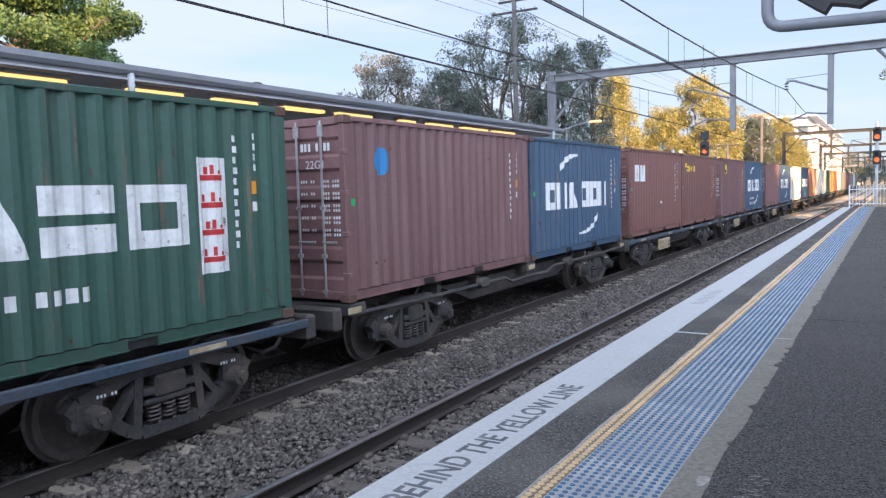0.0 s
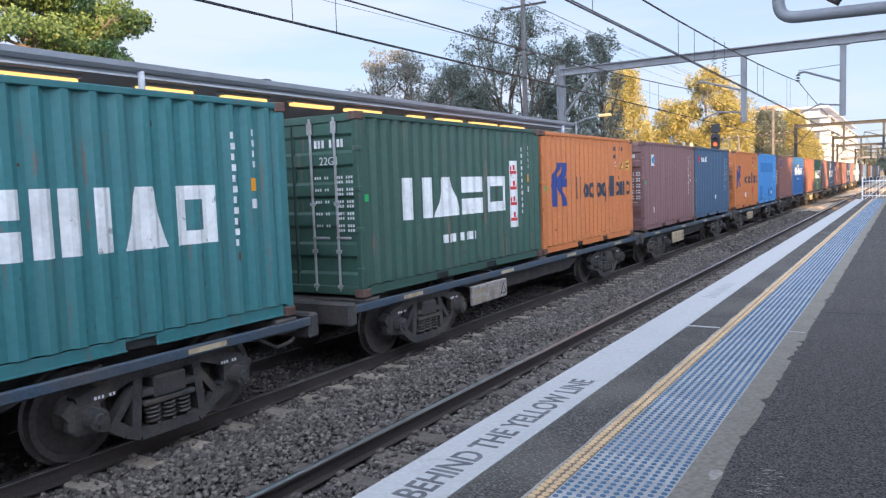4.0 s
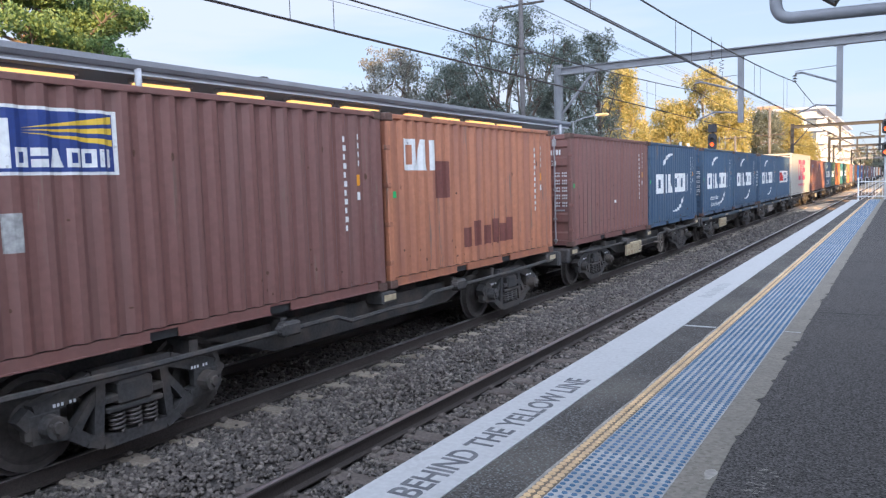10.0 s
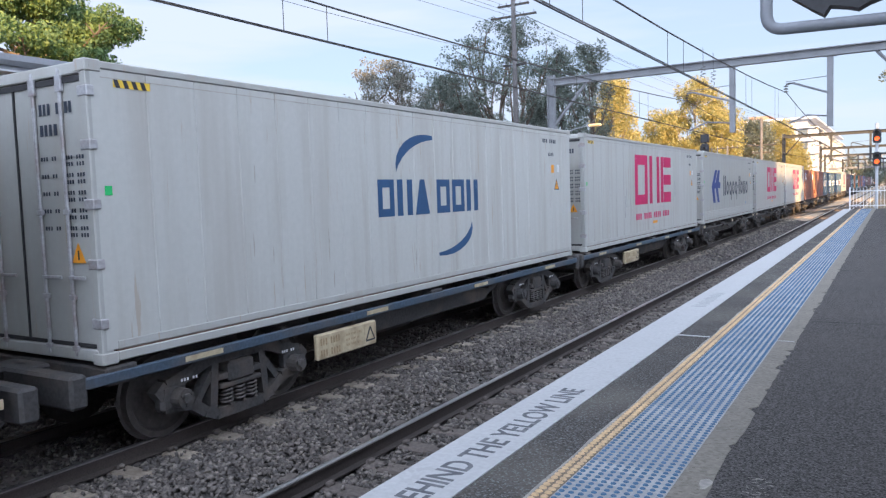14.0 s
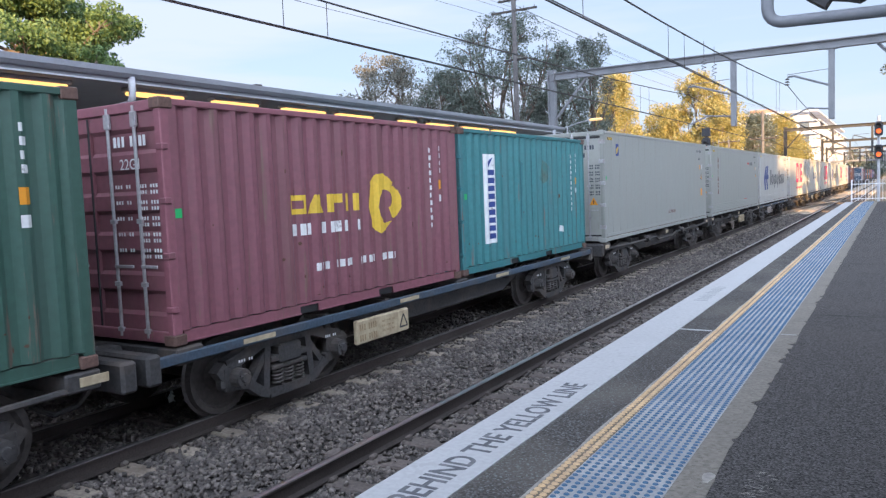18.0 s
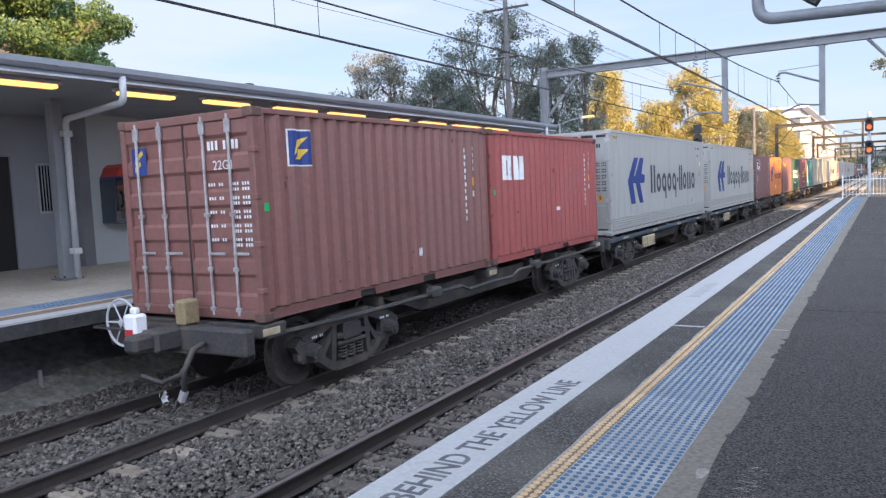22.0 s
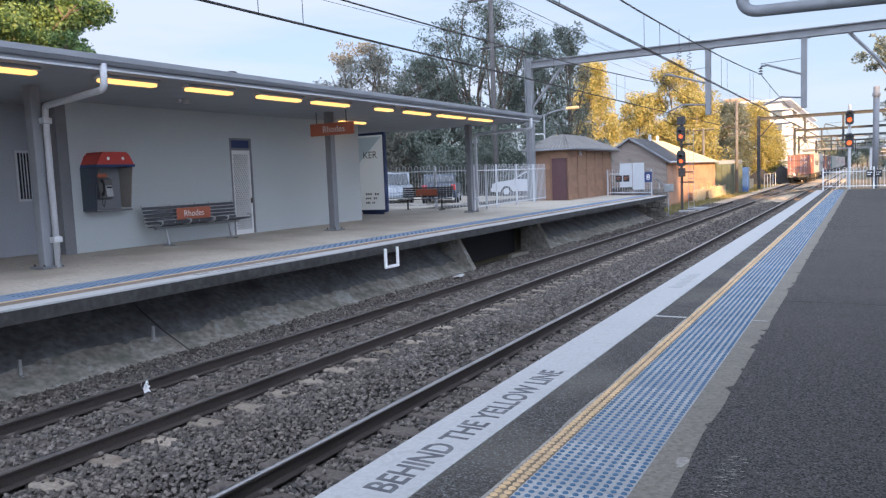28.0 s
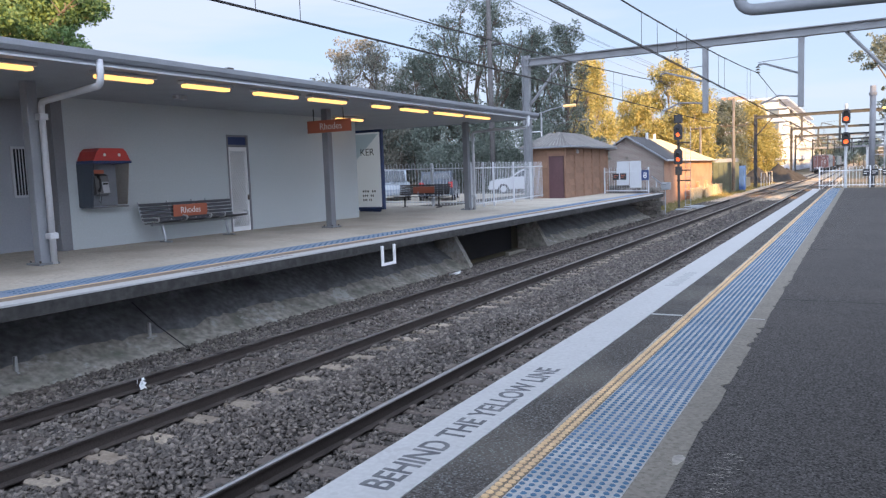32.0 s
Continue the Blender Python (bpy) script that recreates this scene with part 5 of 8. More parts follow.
for i in range(3):
    a = i * 2.094 + 0.5
    cap.rod((0.17, 0.075 * math.cos(a), 0.075 * math.sin(a)), (0.19, 0.075 * math.cos(a), 0.075 * math.sin(a)), 0.016, n=6)
CAP_ME = cap.mesh("axle_cap")
coil = Kit()
for y in (-0.19, 0.0, 0.19):
    pts = [(0.07 * math.cos(a * 0.7), y + 0.07 * math.sin(a * 0.7), 0.20 + a * 0.0048) for a in range(0, 42)]
    coil.path(pts, 0.016, 5)
COIL_ME = coil.mesh("spring", smooth=True)
BOLSTER_ME = Kit().slab(-1.12, 1.12, -0.2, 0.2, 0.46, 0.70, 0.03).mesh("bolster")


sten = Kit()
for yy in (-0.86, 0.70):
    for q in small(yy, 0.615, 0.24, 0.035, 6):
        sten.flat([(1.0835, a, b) for a, b in q])
STENCIL_ME = sten.mesh("stencil", fix=False)


def bogie(root, y):
    top = part("bolster", BOLSTER_ME, STEEL_DARK, root, at=pose(0, y, 0))
    for x in (-1.0, 1.0):
        part("side_frame", FRAME_ME, STEEL_DARK, top, "cast steel side frame", at=pose(x, 0, 0))
        if x > 0:
            part("stencil", STENCIL_ME, INK["white"], top, "small worn white stencil", at=pose(0, 0, 0))["kind"] = "stuff"
        part("spring", COIL_ME, SPRING, top, "coil springs", at=pose(x + math.copysign(0.03, x), 0, 0))
        for s in (-0.9, 0.9):
            part("axle_cap", CAP_ME, STEEL_DARK, top, "round axle cap with bolts", at=pose(x + math.copysign(0.04, x), s, 0.46, 0, 0, 0 if x > 0 else 180))
    return [part("wheelset", WHEEL_ME, WHEEL, top, "steel wheels on an axle", at=pose(0, s, 0.46)) for s in (-0.9, 0.9)]


WAGON_L = 12.25
sill = Kit()
for x in (-1.20, 1.20):
    sill.slab(x - 0.035, x + 0.035, -0.30, WAGON_L + 0.30, 0.825, 0.935, 0.012)
SILL_ME = sill.mesh("side_sill")
spine = Kit().slab(-0.32, 0.32, -0.35, WAGON_L + 0.35, 0.62, 0.96, 0.03)
OUTRIG_ME = Kit().slab(-1.22, 1.22, -0.18, 0.18, 0.80, 0.985, 0.02).mesh("outrigger")
CROSS_ME = Kit().slab(-1.10, 1.10, -0.06, 0.06, 0.74, 0.94, 0.015).mesh("cross_member")
spine.prism([(3.0, 0.62), (9.2, 0.62), (8.0, 0.36), (4.2, 0.36)], 0, -0.28, 0.28)
SPINE_ME = spine.mesh("centre_beam")
deep = Kit()
for x in (-0.9, 0.9):
    deep.prism([(2.9, 0.86), (9.3, 0.86), (8.2, 0.50), (4.0, 0.50)], 0, x - 0.02, x + 0.02)
deep.slab(-0.5, 0.4, 5.0, 6.6, 0.28, 0.60, 0.06)
DEEP_ME = deep.mesh("brake_gear")
bars = Kit()
for x in (-1.19, 1.19):
    bars.path([(x, 0.25, 0.84), (x, 2.0, 0.80), (x, 4.9, 0.80), (x, 5.2, 0.70), (x, 6.1, 0.72), (x, 7.0, 0.70), (x, 7.3, 0.80), (x, 10.2, 0.80), (x, 12.0, 0.84)], 0.032, 6)
    for y in (4.0, 8.2):
        bars.slab(x - 0.10, x + 0.06, y - 0.16, y + 0.16, 0.72, 0.90, 0.03)
        bars.rod((x - 0.02, y - 0.2, 0.82), (x + 0.10, y - 0.2, 0.82), 0.055, n=10)
BARS_ME = bars.mesh("side_rod")
coup = Kit()
coup.slab(-0.16, 0.16, -0.72, -0.30, 0.70, 0.98, 0.04)
coup.slab(-0.14, 0.10, -0.98, -0.68, 0.74, 0.96, 0.05)
coup.path([(0.3, -0.32, 0.62), (0.38, -0.6, 0.45), (0.3, -0.8, 0.40), (0.1, -0.92, 0.5)], 0.03, 6)
COUP_ME = coup.mesh("coupler")
BEAM_ME = Kit().slab(-1.24, 1.24, -0.36, -0.18, 0.66, 0.98, 0.03).mesh("headstock")
plate = Kit().slab(1.16, 1.24, -0.95, 0.35, 0.42, 0.76, 0.02)
PLATE_ME = plate.mesh("name_plate")
BOX_ME = Kit().slab(1.16, 1.243, 0.04, 0.34, 0.43, 0.75, 0.012).mesh("warning_plate")
marks = Kit()
for q in small(-0.9, 0.61, 0.42, 0.10, 8) + small(-0.9, 0.46, 0.48, 0.10, 9) + small(-0.36, 0.65, 0.34, 0.03, 12) + small(-0.36, 0.58, 0.30, 0.03, 11) + small(-0.36, 0.51, 0.33, 0.03, 12):
    marks.flat([(1.2445, y, z) for y, z in q])
MARK_ME = marks.mesh("plate_marking", fix=False)
TRI2 = Kit()
for a, b in (((0.09, 0.50), (0.29, 0.50)), ((0.29, 0.50), (0.19, 0.69)), ((0.19, 0.69), (0.09, 0.50))):
    k2 = arcpath([a, b], 0.025, 1.2445, 1.246)
    TRI2.add(k2.v, k2.f)
TRI2_ME = TRI2.mesh("triangle_mark")
ENDP_ME = Kit().slab(1.219, 1.232, -0.15, 0.15, 0.85, 0.94, 0.005).mesh("end_plate")
REFL_ME = Kit().box(1.2365, 1.241, -0.26, 0.26, 0.855, 0.912).mesh("reflector")
hand = Kit()
for i in range(20):
    a, b = i * math.pi / 10, (i + 1) * math.pi / 10
    hand.rod((0, 0.30 * math.cos(a), 0.30 * math.sin(a)), (0, 0.30 * math.cos(b), 0.30 * math.sin(b)), 0.016, n=6, caps=False)
for i in range(6):
    a = i * math.pi / 3
    hand.rod((0, 0, 0), (0, 0.30 * math.cos(a), 0.30 * math.sin(a)), 0.011, n=5, caps=False)
hand.rod((-0.2, 0, 0), (0.03, 0, 0), 0.04, n=8)
HAND_ME = hand.mesh("hand_wheel")
WHEEL_PAINT = surface("hand_wheel_dust", (0.24, 0.20, 0.17), 0.7, grain=20, vary=0.2, stain=4, dirt=0.3, bump=0.05)


def wagon(kind, plate_y, wheel_y, cream=True):
    """A container wagon. kind: sill (with blue side sills) or spine (bare centre beam with side rods)."""
    root = thing("container_wagon", "dark dusty steel wagon %s on two bogies" % ("with blue sills" if kind == "sill" else "with bare centre beam"), "railway wagon", "wagons of the train")
    part("centre_beam", SPINE_ME, STEEL_DARK, root)
    for y in (0.2, 6.1, WAGON_L - 0.2):
        part("outrigger", OUTRIG_ME, STEEL_DARK, root, at=pose(0, y, 0))
    for y in (2.6, 4.0, 8.2, 9.6):
        part("cross_member", CROSS_ME, STEEL_DARK, root, at=pose(0, y, 0))
    part("brake_gear", DEEP_ME, STEEL_DARK, root)
    part("headstock", BEAM_ME, STEEL_DARK, root)
    part("headstock", BEAM_ME, STEEL_DARK, root, at=pose(0, WAGON_L, 0, 0, 0, 180))
    part("coupler", COUP_ME, STEEL_DARK, root)
    part("coupler", COUP_ME, STEEL_DARK, root, at=pose(0, WAGON_L, 0, 0, 0, 180))
    if kind == "sill":
        part("side_sill", SILL_ME, STEEL_BLUE, root, "blue-grey side sill")
        for y in (1.2, 4.4, 7.6, 10.8):
            part("reflector", REFL_ME, CREAM, root, "dusty cream reflective strip", at=pose(0, y, 0))
    else:
        part("side_rod", BARS_ME, STEEL_DARK, root, "thin side rods and twist-lock arms")
        for y in (0.1, 6.1, WAGON_L - 0.1):
            part("end_plate", ENDP_ME, CREAM, root, "dusty cream end plate", at=pose(0, y, 0))
    if plate_y:
        p = part("name_plate", PLATE_ME, CREAM if cream else PLATE_GREY, root, "stained number plate with unreadable marks", at=pose(0, plate_y, 0))
        part("warning_plate", BOX_ME, CREAM if cream else PLATE_GREY, p, "plate with a triangle")
        part("triangle_mark", TRI2_ME, BLACK, p)
        part("plate_marking", MARK_ME, surface("plate_ink", (0.30, 0.22, 0.13), 0.8, grain=30, vary=0.3, dirt=0.2, bump=0) if "plate_ink" not in bpy.data.materials else bpy.data.materials["plate_ink"], p)["kind"] = "stuff"
    if wheel_y:
        part("hand_wheel", HAND_ME, WHEEL_PAINT, root, "dusty spoked hand brake wheel", at=pose(1.2, wheel_y, 0.52))
    return root, bogie(root, 1.85) + bogie(root, WAGON_L - 1.85)


# loads from the front of the train to its rear; each wagon: kind, name plate, hand wheel, rear load and front load (or one long one)
TRAIN = [
    ("sill", 0, 0, ("slate", "plain"), ("slate", "plain")), ("sill", 0, 0, ("slate", "plain"), ("cream", "plain")), ("spine", 0, 0, ("brown", "plain"), ("slate", "plain")),
    ("sill", 0, 0, ("slate", "plain"), ("brown", "plain")), ("sill", 0, 0, ("cream", "plain"), ("slate", "plain")), ("sill", 0, 0, ("orange", "plain"), ("orange", "plain")),
    ("sill", 0, 0, ("cream", "plain"), ("green", "plain")), ("sill", 0, 0, ("rust", "plain"), ("cream", "plain")), ("sill", 0, 0, ("cream", "plain"), ("blue", "glyphs")),
    ("sill", 4.0, 0, ("maroon", "plain"), ("blue", "swoosh")), ("sill", 4.0, 0, ("maroon", "tag"), ("blue", "swoosh_eco")), ("sill", 4.0, 0, ("brown", "three"), ("brown", "five")),
    ("spine", 0, 0, ("maroon", "round"), ("blue", "swoosh")),
    ("sill", 4.0, 0, ("brown", "patch"), ("green", "crescent")), ("spine", 0, 0, ("brown", "sticker"), ("nile", "nile")), ("sill", 4.0, 0, ("orange", "chevron_faded"), ("sky", "patches")),
    ("sill", 4.0, 0, ("maroon", "label"), ("blue", "head")), ("sill", 4.0, 0, ("green", "crescent"), ("orange", "chevron")), ("sill", 4.0, 0, ("orange", "chevron"), ("teal", "glyphs")),
    ("spine", 7.8, 4.73, ("blue", "swoosh_eco"), ("green", "crescent")), ("sill", 4.0, 0, ("brown", "label"), ("brown", "sticker")), ("spine", 0, 0, ("white", "square")),
    ("sill", 4.0, 0, ("blue", "swoosh"), ("blue", "swoosh_red")), ("sill", 4.0, 0, ("blue", "swoosh_eco"), ("blue", "swoosh")), ("spine", 4.9, 7.38, ("brown", "plain"), ("blue", "swoosh")),
    ("spine", 0, 0, ("brown", "beacon"), ("rust", "three_patch")), ("spine", 0, 0, ("grey", "square")), ("spine", 0, 0, ("white", "square")), ("spine", 0, 0, ("white", "chevron_big")),
    ("sill", 4.0, 0, ("white", "square")), ("sill", 4.0, 0, ("white", "swoosh_big")), ("spine", 0, 0, ("white", "square")), ("sill", 4.0, 0, ("white", "chevron_big")),
    ("spine", 7.2, 4.59, ("dusty", "stack")), ("spine", 0, 0, ("dusty", "notice")), ("sill", 4.0, 0, ("plum", "drop"), ("teal", "column")), ("spine", 0, 0, ("maroon", "five"), ("green", "crescent")),
    ("spine", 0, 0, ("maroon", "beacon"), ("orange", "chevron_faded")), ("sill", 4.0, 0, ("white", "chevron_big")), ("sill", 4.0, 0, ("white", "chevron_big")), ("spine", 0, 0, ("brown", "sticker"), ("red", "three")),
]
def tail_marker(root):
    """What hangs on the last wagon: hand wheel, marker lamp, hose and drawgear."""
    part("hand_wheel", HAND_ME, PALE_GREY, root, "pale spoked hand brake wheel", at=pose(-0.68, -0.55, 1.02, 0, 0, -90))
    box = part("marker_lamp", Kit().slab(-0.44, -0.22, -0.72, -0.52, 0.84, 1.16, 0.03).slab(-0.39, -0.27, -0.66, -0.58, 1.16, 1.24, 0.02), WHITE, root, "white tail marker box")
    part("red_band", Kit().box(-0.40, -0.26, -0.726, -0.7195, 0.86, 0.98), INK["red"], box)
    part("hose", Kit().path([(0.60, -0.40, 0.80), (0.66, -0.62, 0.78), (0.62, -0.74, 0.55), (0.56, -0.70, 0.30)], 0.035, 8), STEEL_DARK, root, "rubber brake hose", smooth=True)
    part("hose_end", Kit().rod((0.56, -0.70, 0.30), (0.52, -0.72, 0.18), 0.05, n=8), ROD, root)
    part("bracket", Kit().slab(0.06, 0.24, -0.36, -0.10, 0.98, 1.30, 0.03), surface("dusty_yellow", (0.26, 0.20, 0.11), 0.8, grain=20, vary=0.2, dirt=0.4, bump=0.1), root, "dusty upright bracket")
    part("hand_rail", Kit().path([(-1.15, -0.36, 0.95), (-1.15, -0.62, 0.95), (-0.6, -0.62, 0.95), (-0.5, -0.36, 0.95)], 0.018, 6), STEEL_DARK, root)


MOVING, WHEELS = [], []
for i, (kind, plate_y, wheel_y, *loads) in enumerate(TRAIN):
    k = i - (len(TRAIN) - len(PASS))
    moment = PASS[k] if k >= 0 else PASS[0] + k * PITCH / SPEED
    y = 8.0 - SPEED * moment
    w, sets = wagon(kind, plate_y, wheel_y, i % 5 != 2)
    if i == len(TRAIN) - 1:
        tail_marker(w)
    MOVING.append((w, y, RAIL))
    WHEELS.append((sets, moment))
    for j, (colour, name) in enumerate(loads):
        c = container(colour, name, len(loads) == 1)
        MOVING.append((c, y + (0.0 if j == 0 else L20 + 0.10), DECK))

# ---- the far platform's building, canopy and furniture ----
WALL = -14.6
building = thing("station_building", "low grey rendered station building under a metal canopy", "building")
main = Kit()
main.box(WALL - 0.25, WALL, 10.1, 14.72, 0.1, 3.42)
main.box(WALL - 0.25, WALL, 15.52, 20.55, 0.1, 3.42)
main.box(WALL - 0.25, WALL, 14.72, 15.52, 2.76, 3.42)
part("front_wall", main, GREY_WALL, building)
part("end_wall", Kit().box(-22, WALL - 0.25, 20.30, 20.55, 0.1, 3.42), GREY_WALL, building)
# return coloured dark: the recess's shade is put into its grey
part("return_wall", Kit().box(WALL - 0.9, WALL - 0.002, 9.85, 10.098, 0.1, 3.42), DARK_GREY, building, "return wall, coloured dark grey for the recess's shade")
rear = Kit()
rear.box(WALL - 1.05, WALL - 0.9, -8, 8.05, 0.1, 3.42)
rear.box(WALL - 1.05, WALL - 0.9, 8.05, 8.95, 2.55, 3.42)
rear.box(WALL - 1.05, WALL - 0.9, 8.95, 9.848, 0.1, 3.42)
# recess's shade put into a darker copy of the wall's grey
part("recessed_wall", rear, surface("shaded_grey_render", (0.34, 0.36, 0.40), 0.85, grain=30, vary=0.05, stain=0.5, dirt=0.12, bump=0.08), building, "grey rendered wall, coloured darker for the recess's shade")
part("back_wall", Kit().box(-22.2, -22, -8, 20.55, 0.1, 3.42), GREY_WALL, building)
blocks = Kit()
for i in range(5):
    blocks.box(WALL, WALL + 0.003, 10.1, 20.55, 0.42 + i * 0.6, 0.426 + i * 0.6)
part("wall_joints", blocks, surface("wall_joint", (0.49, 0.54, 0.57), 0.9, grain=30, vary=0.1, dirt=0.1, bump=0), building, "faint block courses in the render")
bay = thing("barred_window", "narrow barred window with a pale frame", "window")
part("window_frame", Kit().box(WALL - 0.90, WALL - 0.86, 9.46, 9.51, 1.35, 2.42).box(WALL - 0.90, WALL - 0.86, 9.77, 9.82, 1.35, 2.42).box(WALL - 0.90, WALL - 0.86, 9.51, 9.77, 2.37, 2.42).box(WALL - 0.90, WALL - 0.86, 9.51, 9.77, 1.35, 1.40), PALE_GREY, bay)
part("pane", Kit().box(WALL - 0.90, WALL - 0.895, 9.51, 9.77, 1.40, 2.37), surface("dark_pane", (0.03, 0.035, 0.04), 0.15, dirt=0.1, bump=0), bay)
for y in (9.575, 9.64, 9.705):
    part("bar", Kit().rod((WALL - 0.87, y, 1.40), (WALL - 0.87, y, 2.37), 0.012, n=6), PALE_GREY, bay)
dark_door = thing("doorway_door", "dark closed door in the recessed wall", "door")
part("door_leaf", Kit().slab(WALL - 1.0, WALL - 0.95, 8.05, 8.95, 0.2, 2.55, 0.01), BLACK, dark_door)

door = thing("security_door", "closed white mesh security door with dark transom", "door")
part("door_frame", Kit().box(WALL - 0.10, WALL + 0.01, 14.72, 14.77, 0.2, 2.76).box(WALL - 0.10, WALL + 0.01, 15.47, 15.52, 0.2, 2.76).box(WALL - 0.10, WALL + 0.01, 14.77, 15.47, 2.44, 2.50).box(WALL - 0.10, WALL + 0.01, 14.77, 15.47, 2.71, 2.76), DARK_GREY, door, "dark grey door frame")
part("transom_panel", Kit().box(WALL - 0.08, WALL - 0.05, 14.77, 15.47, 2.50, 2.71), NAVY, door, "dark transom")
leaf = part("door_leaf", Kit().box(WALL - 0.06, WALL - 0.02, 14.77, 14.84, 0.2, 2.44).box(WALL - 0.06, WALL - 0.02, 15.40, 15.47, 0.2, 2.44).box(WALL - 0.06, WALL - 0.02, 14.84, 15.40, 2.34, 2.44).box(WALL - 0.06, WALL - 0.02, 14.84, 15.40, 0.2, 0.32), WHITE, door, "white aluminium frame")
part("backing", Kit().box(WALL - 0.09, WALL - 0.07, 14.77, 15.47, 0.2, 2.44), DARK_GREY, door)
mesh = Kit()
for i in range(-8, 28):
    for s in (1, -1):
        z0, z1 = 0.32 + i * 0.11, 0.32 + i * 0.11 + 0.90
        if s < 0:
            z0, z1 = z1, z0
        a, b = (0.32 - z0) / (z1 - z0), (2.34 - z0) / (z1 - z0)
        t0, t1 = max(0, min(a, b)), min(1, max(a, b))
        if t1 > t0:
            mesh.rod((WALL - 0.04, 14.84 + 0.56 * t0, z0 + (z1 - z0) * t0), (WALL - 0.04, 14.84 + 0.56 * t1, z0 + (z1 - z0) * t1), 0.011, n=4, caps=False)
part("grille", mesh, WHITE, leaf, "pale diamond grille")
part("handle", Kit().slab(WALL - 0.02, WALL + 0.03, 15.40, 15.44, 1.02, 1.16, 0.008), STEEL_DARK, leaf)
speaker = thing("wall_light", "small pale twin fitting under the canopy", "light")
part("lamp_box", Kit().slab(-12.84, -12.72, 11.46, 11.54, 3.32, 3.398, 0.01), PALE_GREY, speaker)
part("lamp_box", Kit().slab(-12.78, -12.66, 11.60, 11.72, 3.30, 3.398, 0.012), PALE_GREY, speaker)
vane = thing("roof_fitting", "small dark fitting on the canopy roof", "fitting")
part("stem", Kit().rod((-12.5, 12.80, 3.70), (-12.5, 12.80, 4.02), 0.03, n=6), STEEL_DARK, vane)
part("head", Kit().slab(-12.6, -12.4, 12.72, 12.90, 4.0, 4.07, 0.015).slab(-12.53, -12.47, 12.90, 13.12, 4.01, 4.05, 0.01), STEEL_DARK, vane)

# canopy
canopy = thing("platform_canopy", "long grey metal platform canopy with a deep gutter", "canopy")
FX = -10.3
roof = Kit()
rows_ = 200
for i in range(rows_ + 1):
    y = -8 + 33.8 * i / rows_
    up = 0.018 * (i % 2)
    roof.v += [(FX - 0.02, y, 3.585 + up), (-16.5, y, 3.86 + up), (-22.5, y, 3.60 + up)]
roof.f = [(i * 3 + j, i * 3 + j + 1, i * 3 + 4 + j, i * 3 + 3 + j) for i in range(rows_) for j in range(2)]
part("roof_sheet", roof, ROOF_METAL, canopy, "corrugated grey roof sheet")
part("gutter", Kit().prism([(FX, 3.585), (FX + 0.10, 3.585), (FX + 0.10, 3.50), (FX + 0.05, 3.44), (FX, 3.44)], 1, -8, 25.8), MID_GREY, canopy, "grey metal gutter")
part("fascia", Kit().box(FX - 0.05, FX, -8, 25.8, 3.36, 3.57), MID_GREY, canopy)
part("fascia_trim", Kit().box(FX, FX + 0.02, -8, 25.8, 3.36, 3.385), PALE_GREY, canopy)
part("soffit", Kit().box(-22.4, FX - 0.05, -8, 25.75, 3.40, 3.44), SOFFIT, canopy, "dark soffit")
part("end_fascia", Kit().box(-16.5, FX, 25.75, 25.8, 3.38, 3.60), MID_GREY, canopy)
for y0, y1 in ((3.6, 4.6), (5.3, 7.1), (8.2, 9.3), (10.03, 11.13), (11.9, 13.19), (13.67, 14.97), (16.22, 16.9), (17.58, 18.87), (19.45, 21.03), (21.46, 22.98)):
    lamp = thing("strip_light", "glowing warm fluorescent strip light under the canopy", "light", "strip lights under the canopy")
    part("housing", Kit().slab(-11.02, -10.80, y0 - 0.05, y1 + 0.05, 3.335, 3.40, 0.012), PALE_GREY, lamp)
    part("diffuser", Kit().slab(-11.0, -10.82, y0, y1, 3.275, 3.335, 0.02), TUBE, lamp, "glowing yellow diffuser")
lamp = thing("strip_light", "glowing warm fluorescent strip light under the canopy", "light", "strip lights under the canopy")
part("housing", Kit().slab(-14.0, -13.8, 18.6, 20.0, 3.335, 3.40, 0.012), PALE_GREY, lamp)
part("diffuser", Kit().slab(-13.98, -13.82, 18.65, 19.95, 3.275, 3.335, 0.02), TUBE, lamp, "glowing yellow diffuser")
for i, y in enumerate((0.05, 8.24, 16.68, 25.0)):
    col = thing("canopy_column", "dark grey steel canopy column on a bolted base plate", "column", "canopy columns")
    z = far_z(-12.8)
    # second column's paler grey stands in for haze over it
    part("shaft", Kit().slab(-12.90, -12.70, y - 0.10, y + 0.10, z, 3.40, 0.012), MID_GREY if i == 1 else DARK_GREY, col)
    part("base_plate", Kit().slab(-13.0, -12.6, y - 0.2, y + 0.2, z, z + 0.04, 0.01), DARK_GREY, col)
    for a in (-0.14, 0.14):
        for b in (-0.14, 0.14):
            part("bolt", Kit().rod((-12.8 + a, y + b, z + 0.04), (-12.8 + a, y + b, z + 0.08), 0.018, n=6), STEEL_DARK, col)


def bend(pts, r=0.15, n=5):
    """Round the corners of a line of points."""
    pts = [Vector(p) for p in pts]
    out = [pts[0]]
    for a, b, c in zip(pts, pts[1:], pts[2:]):
        u, w = (a - b).normalized(), (c - b).normalized()
        p, q = b + u * r, b + w * r
        for i in range(n + 1):
            t = i / n
            out.append(p * (1 - t) ** 2 + b * 2 * t * (1 - t) + q * t * t)
    return out + [pts[-1]]


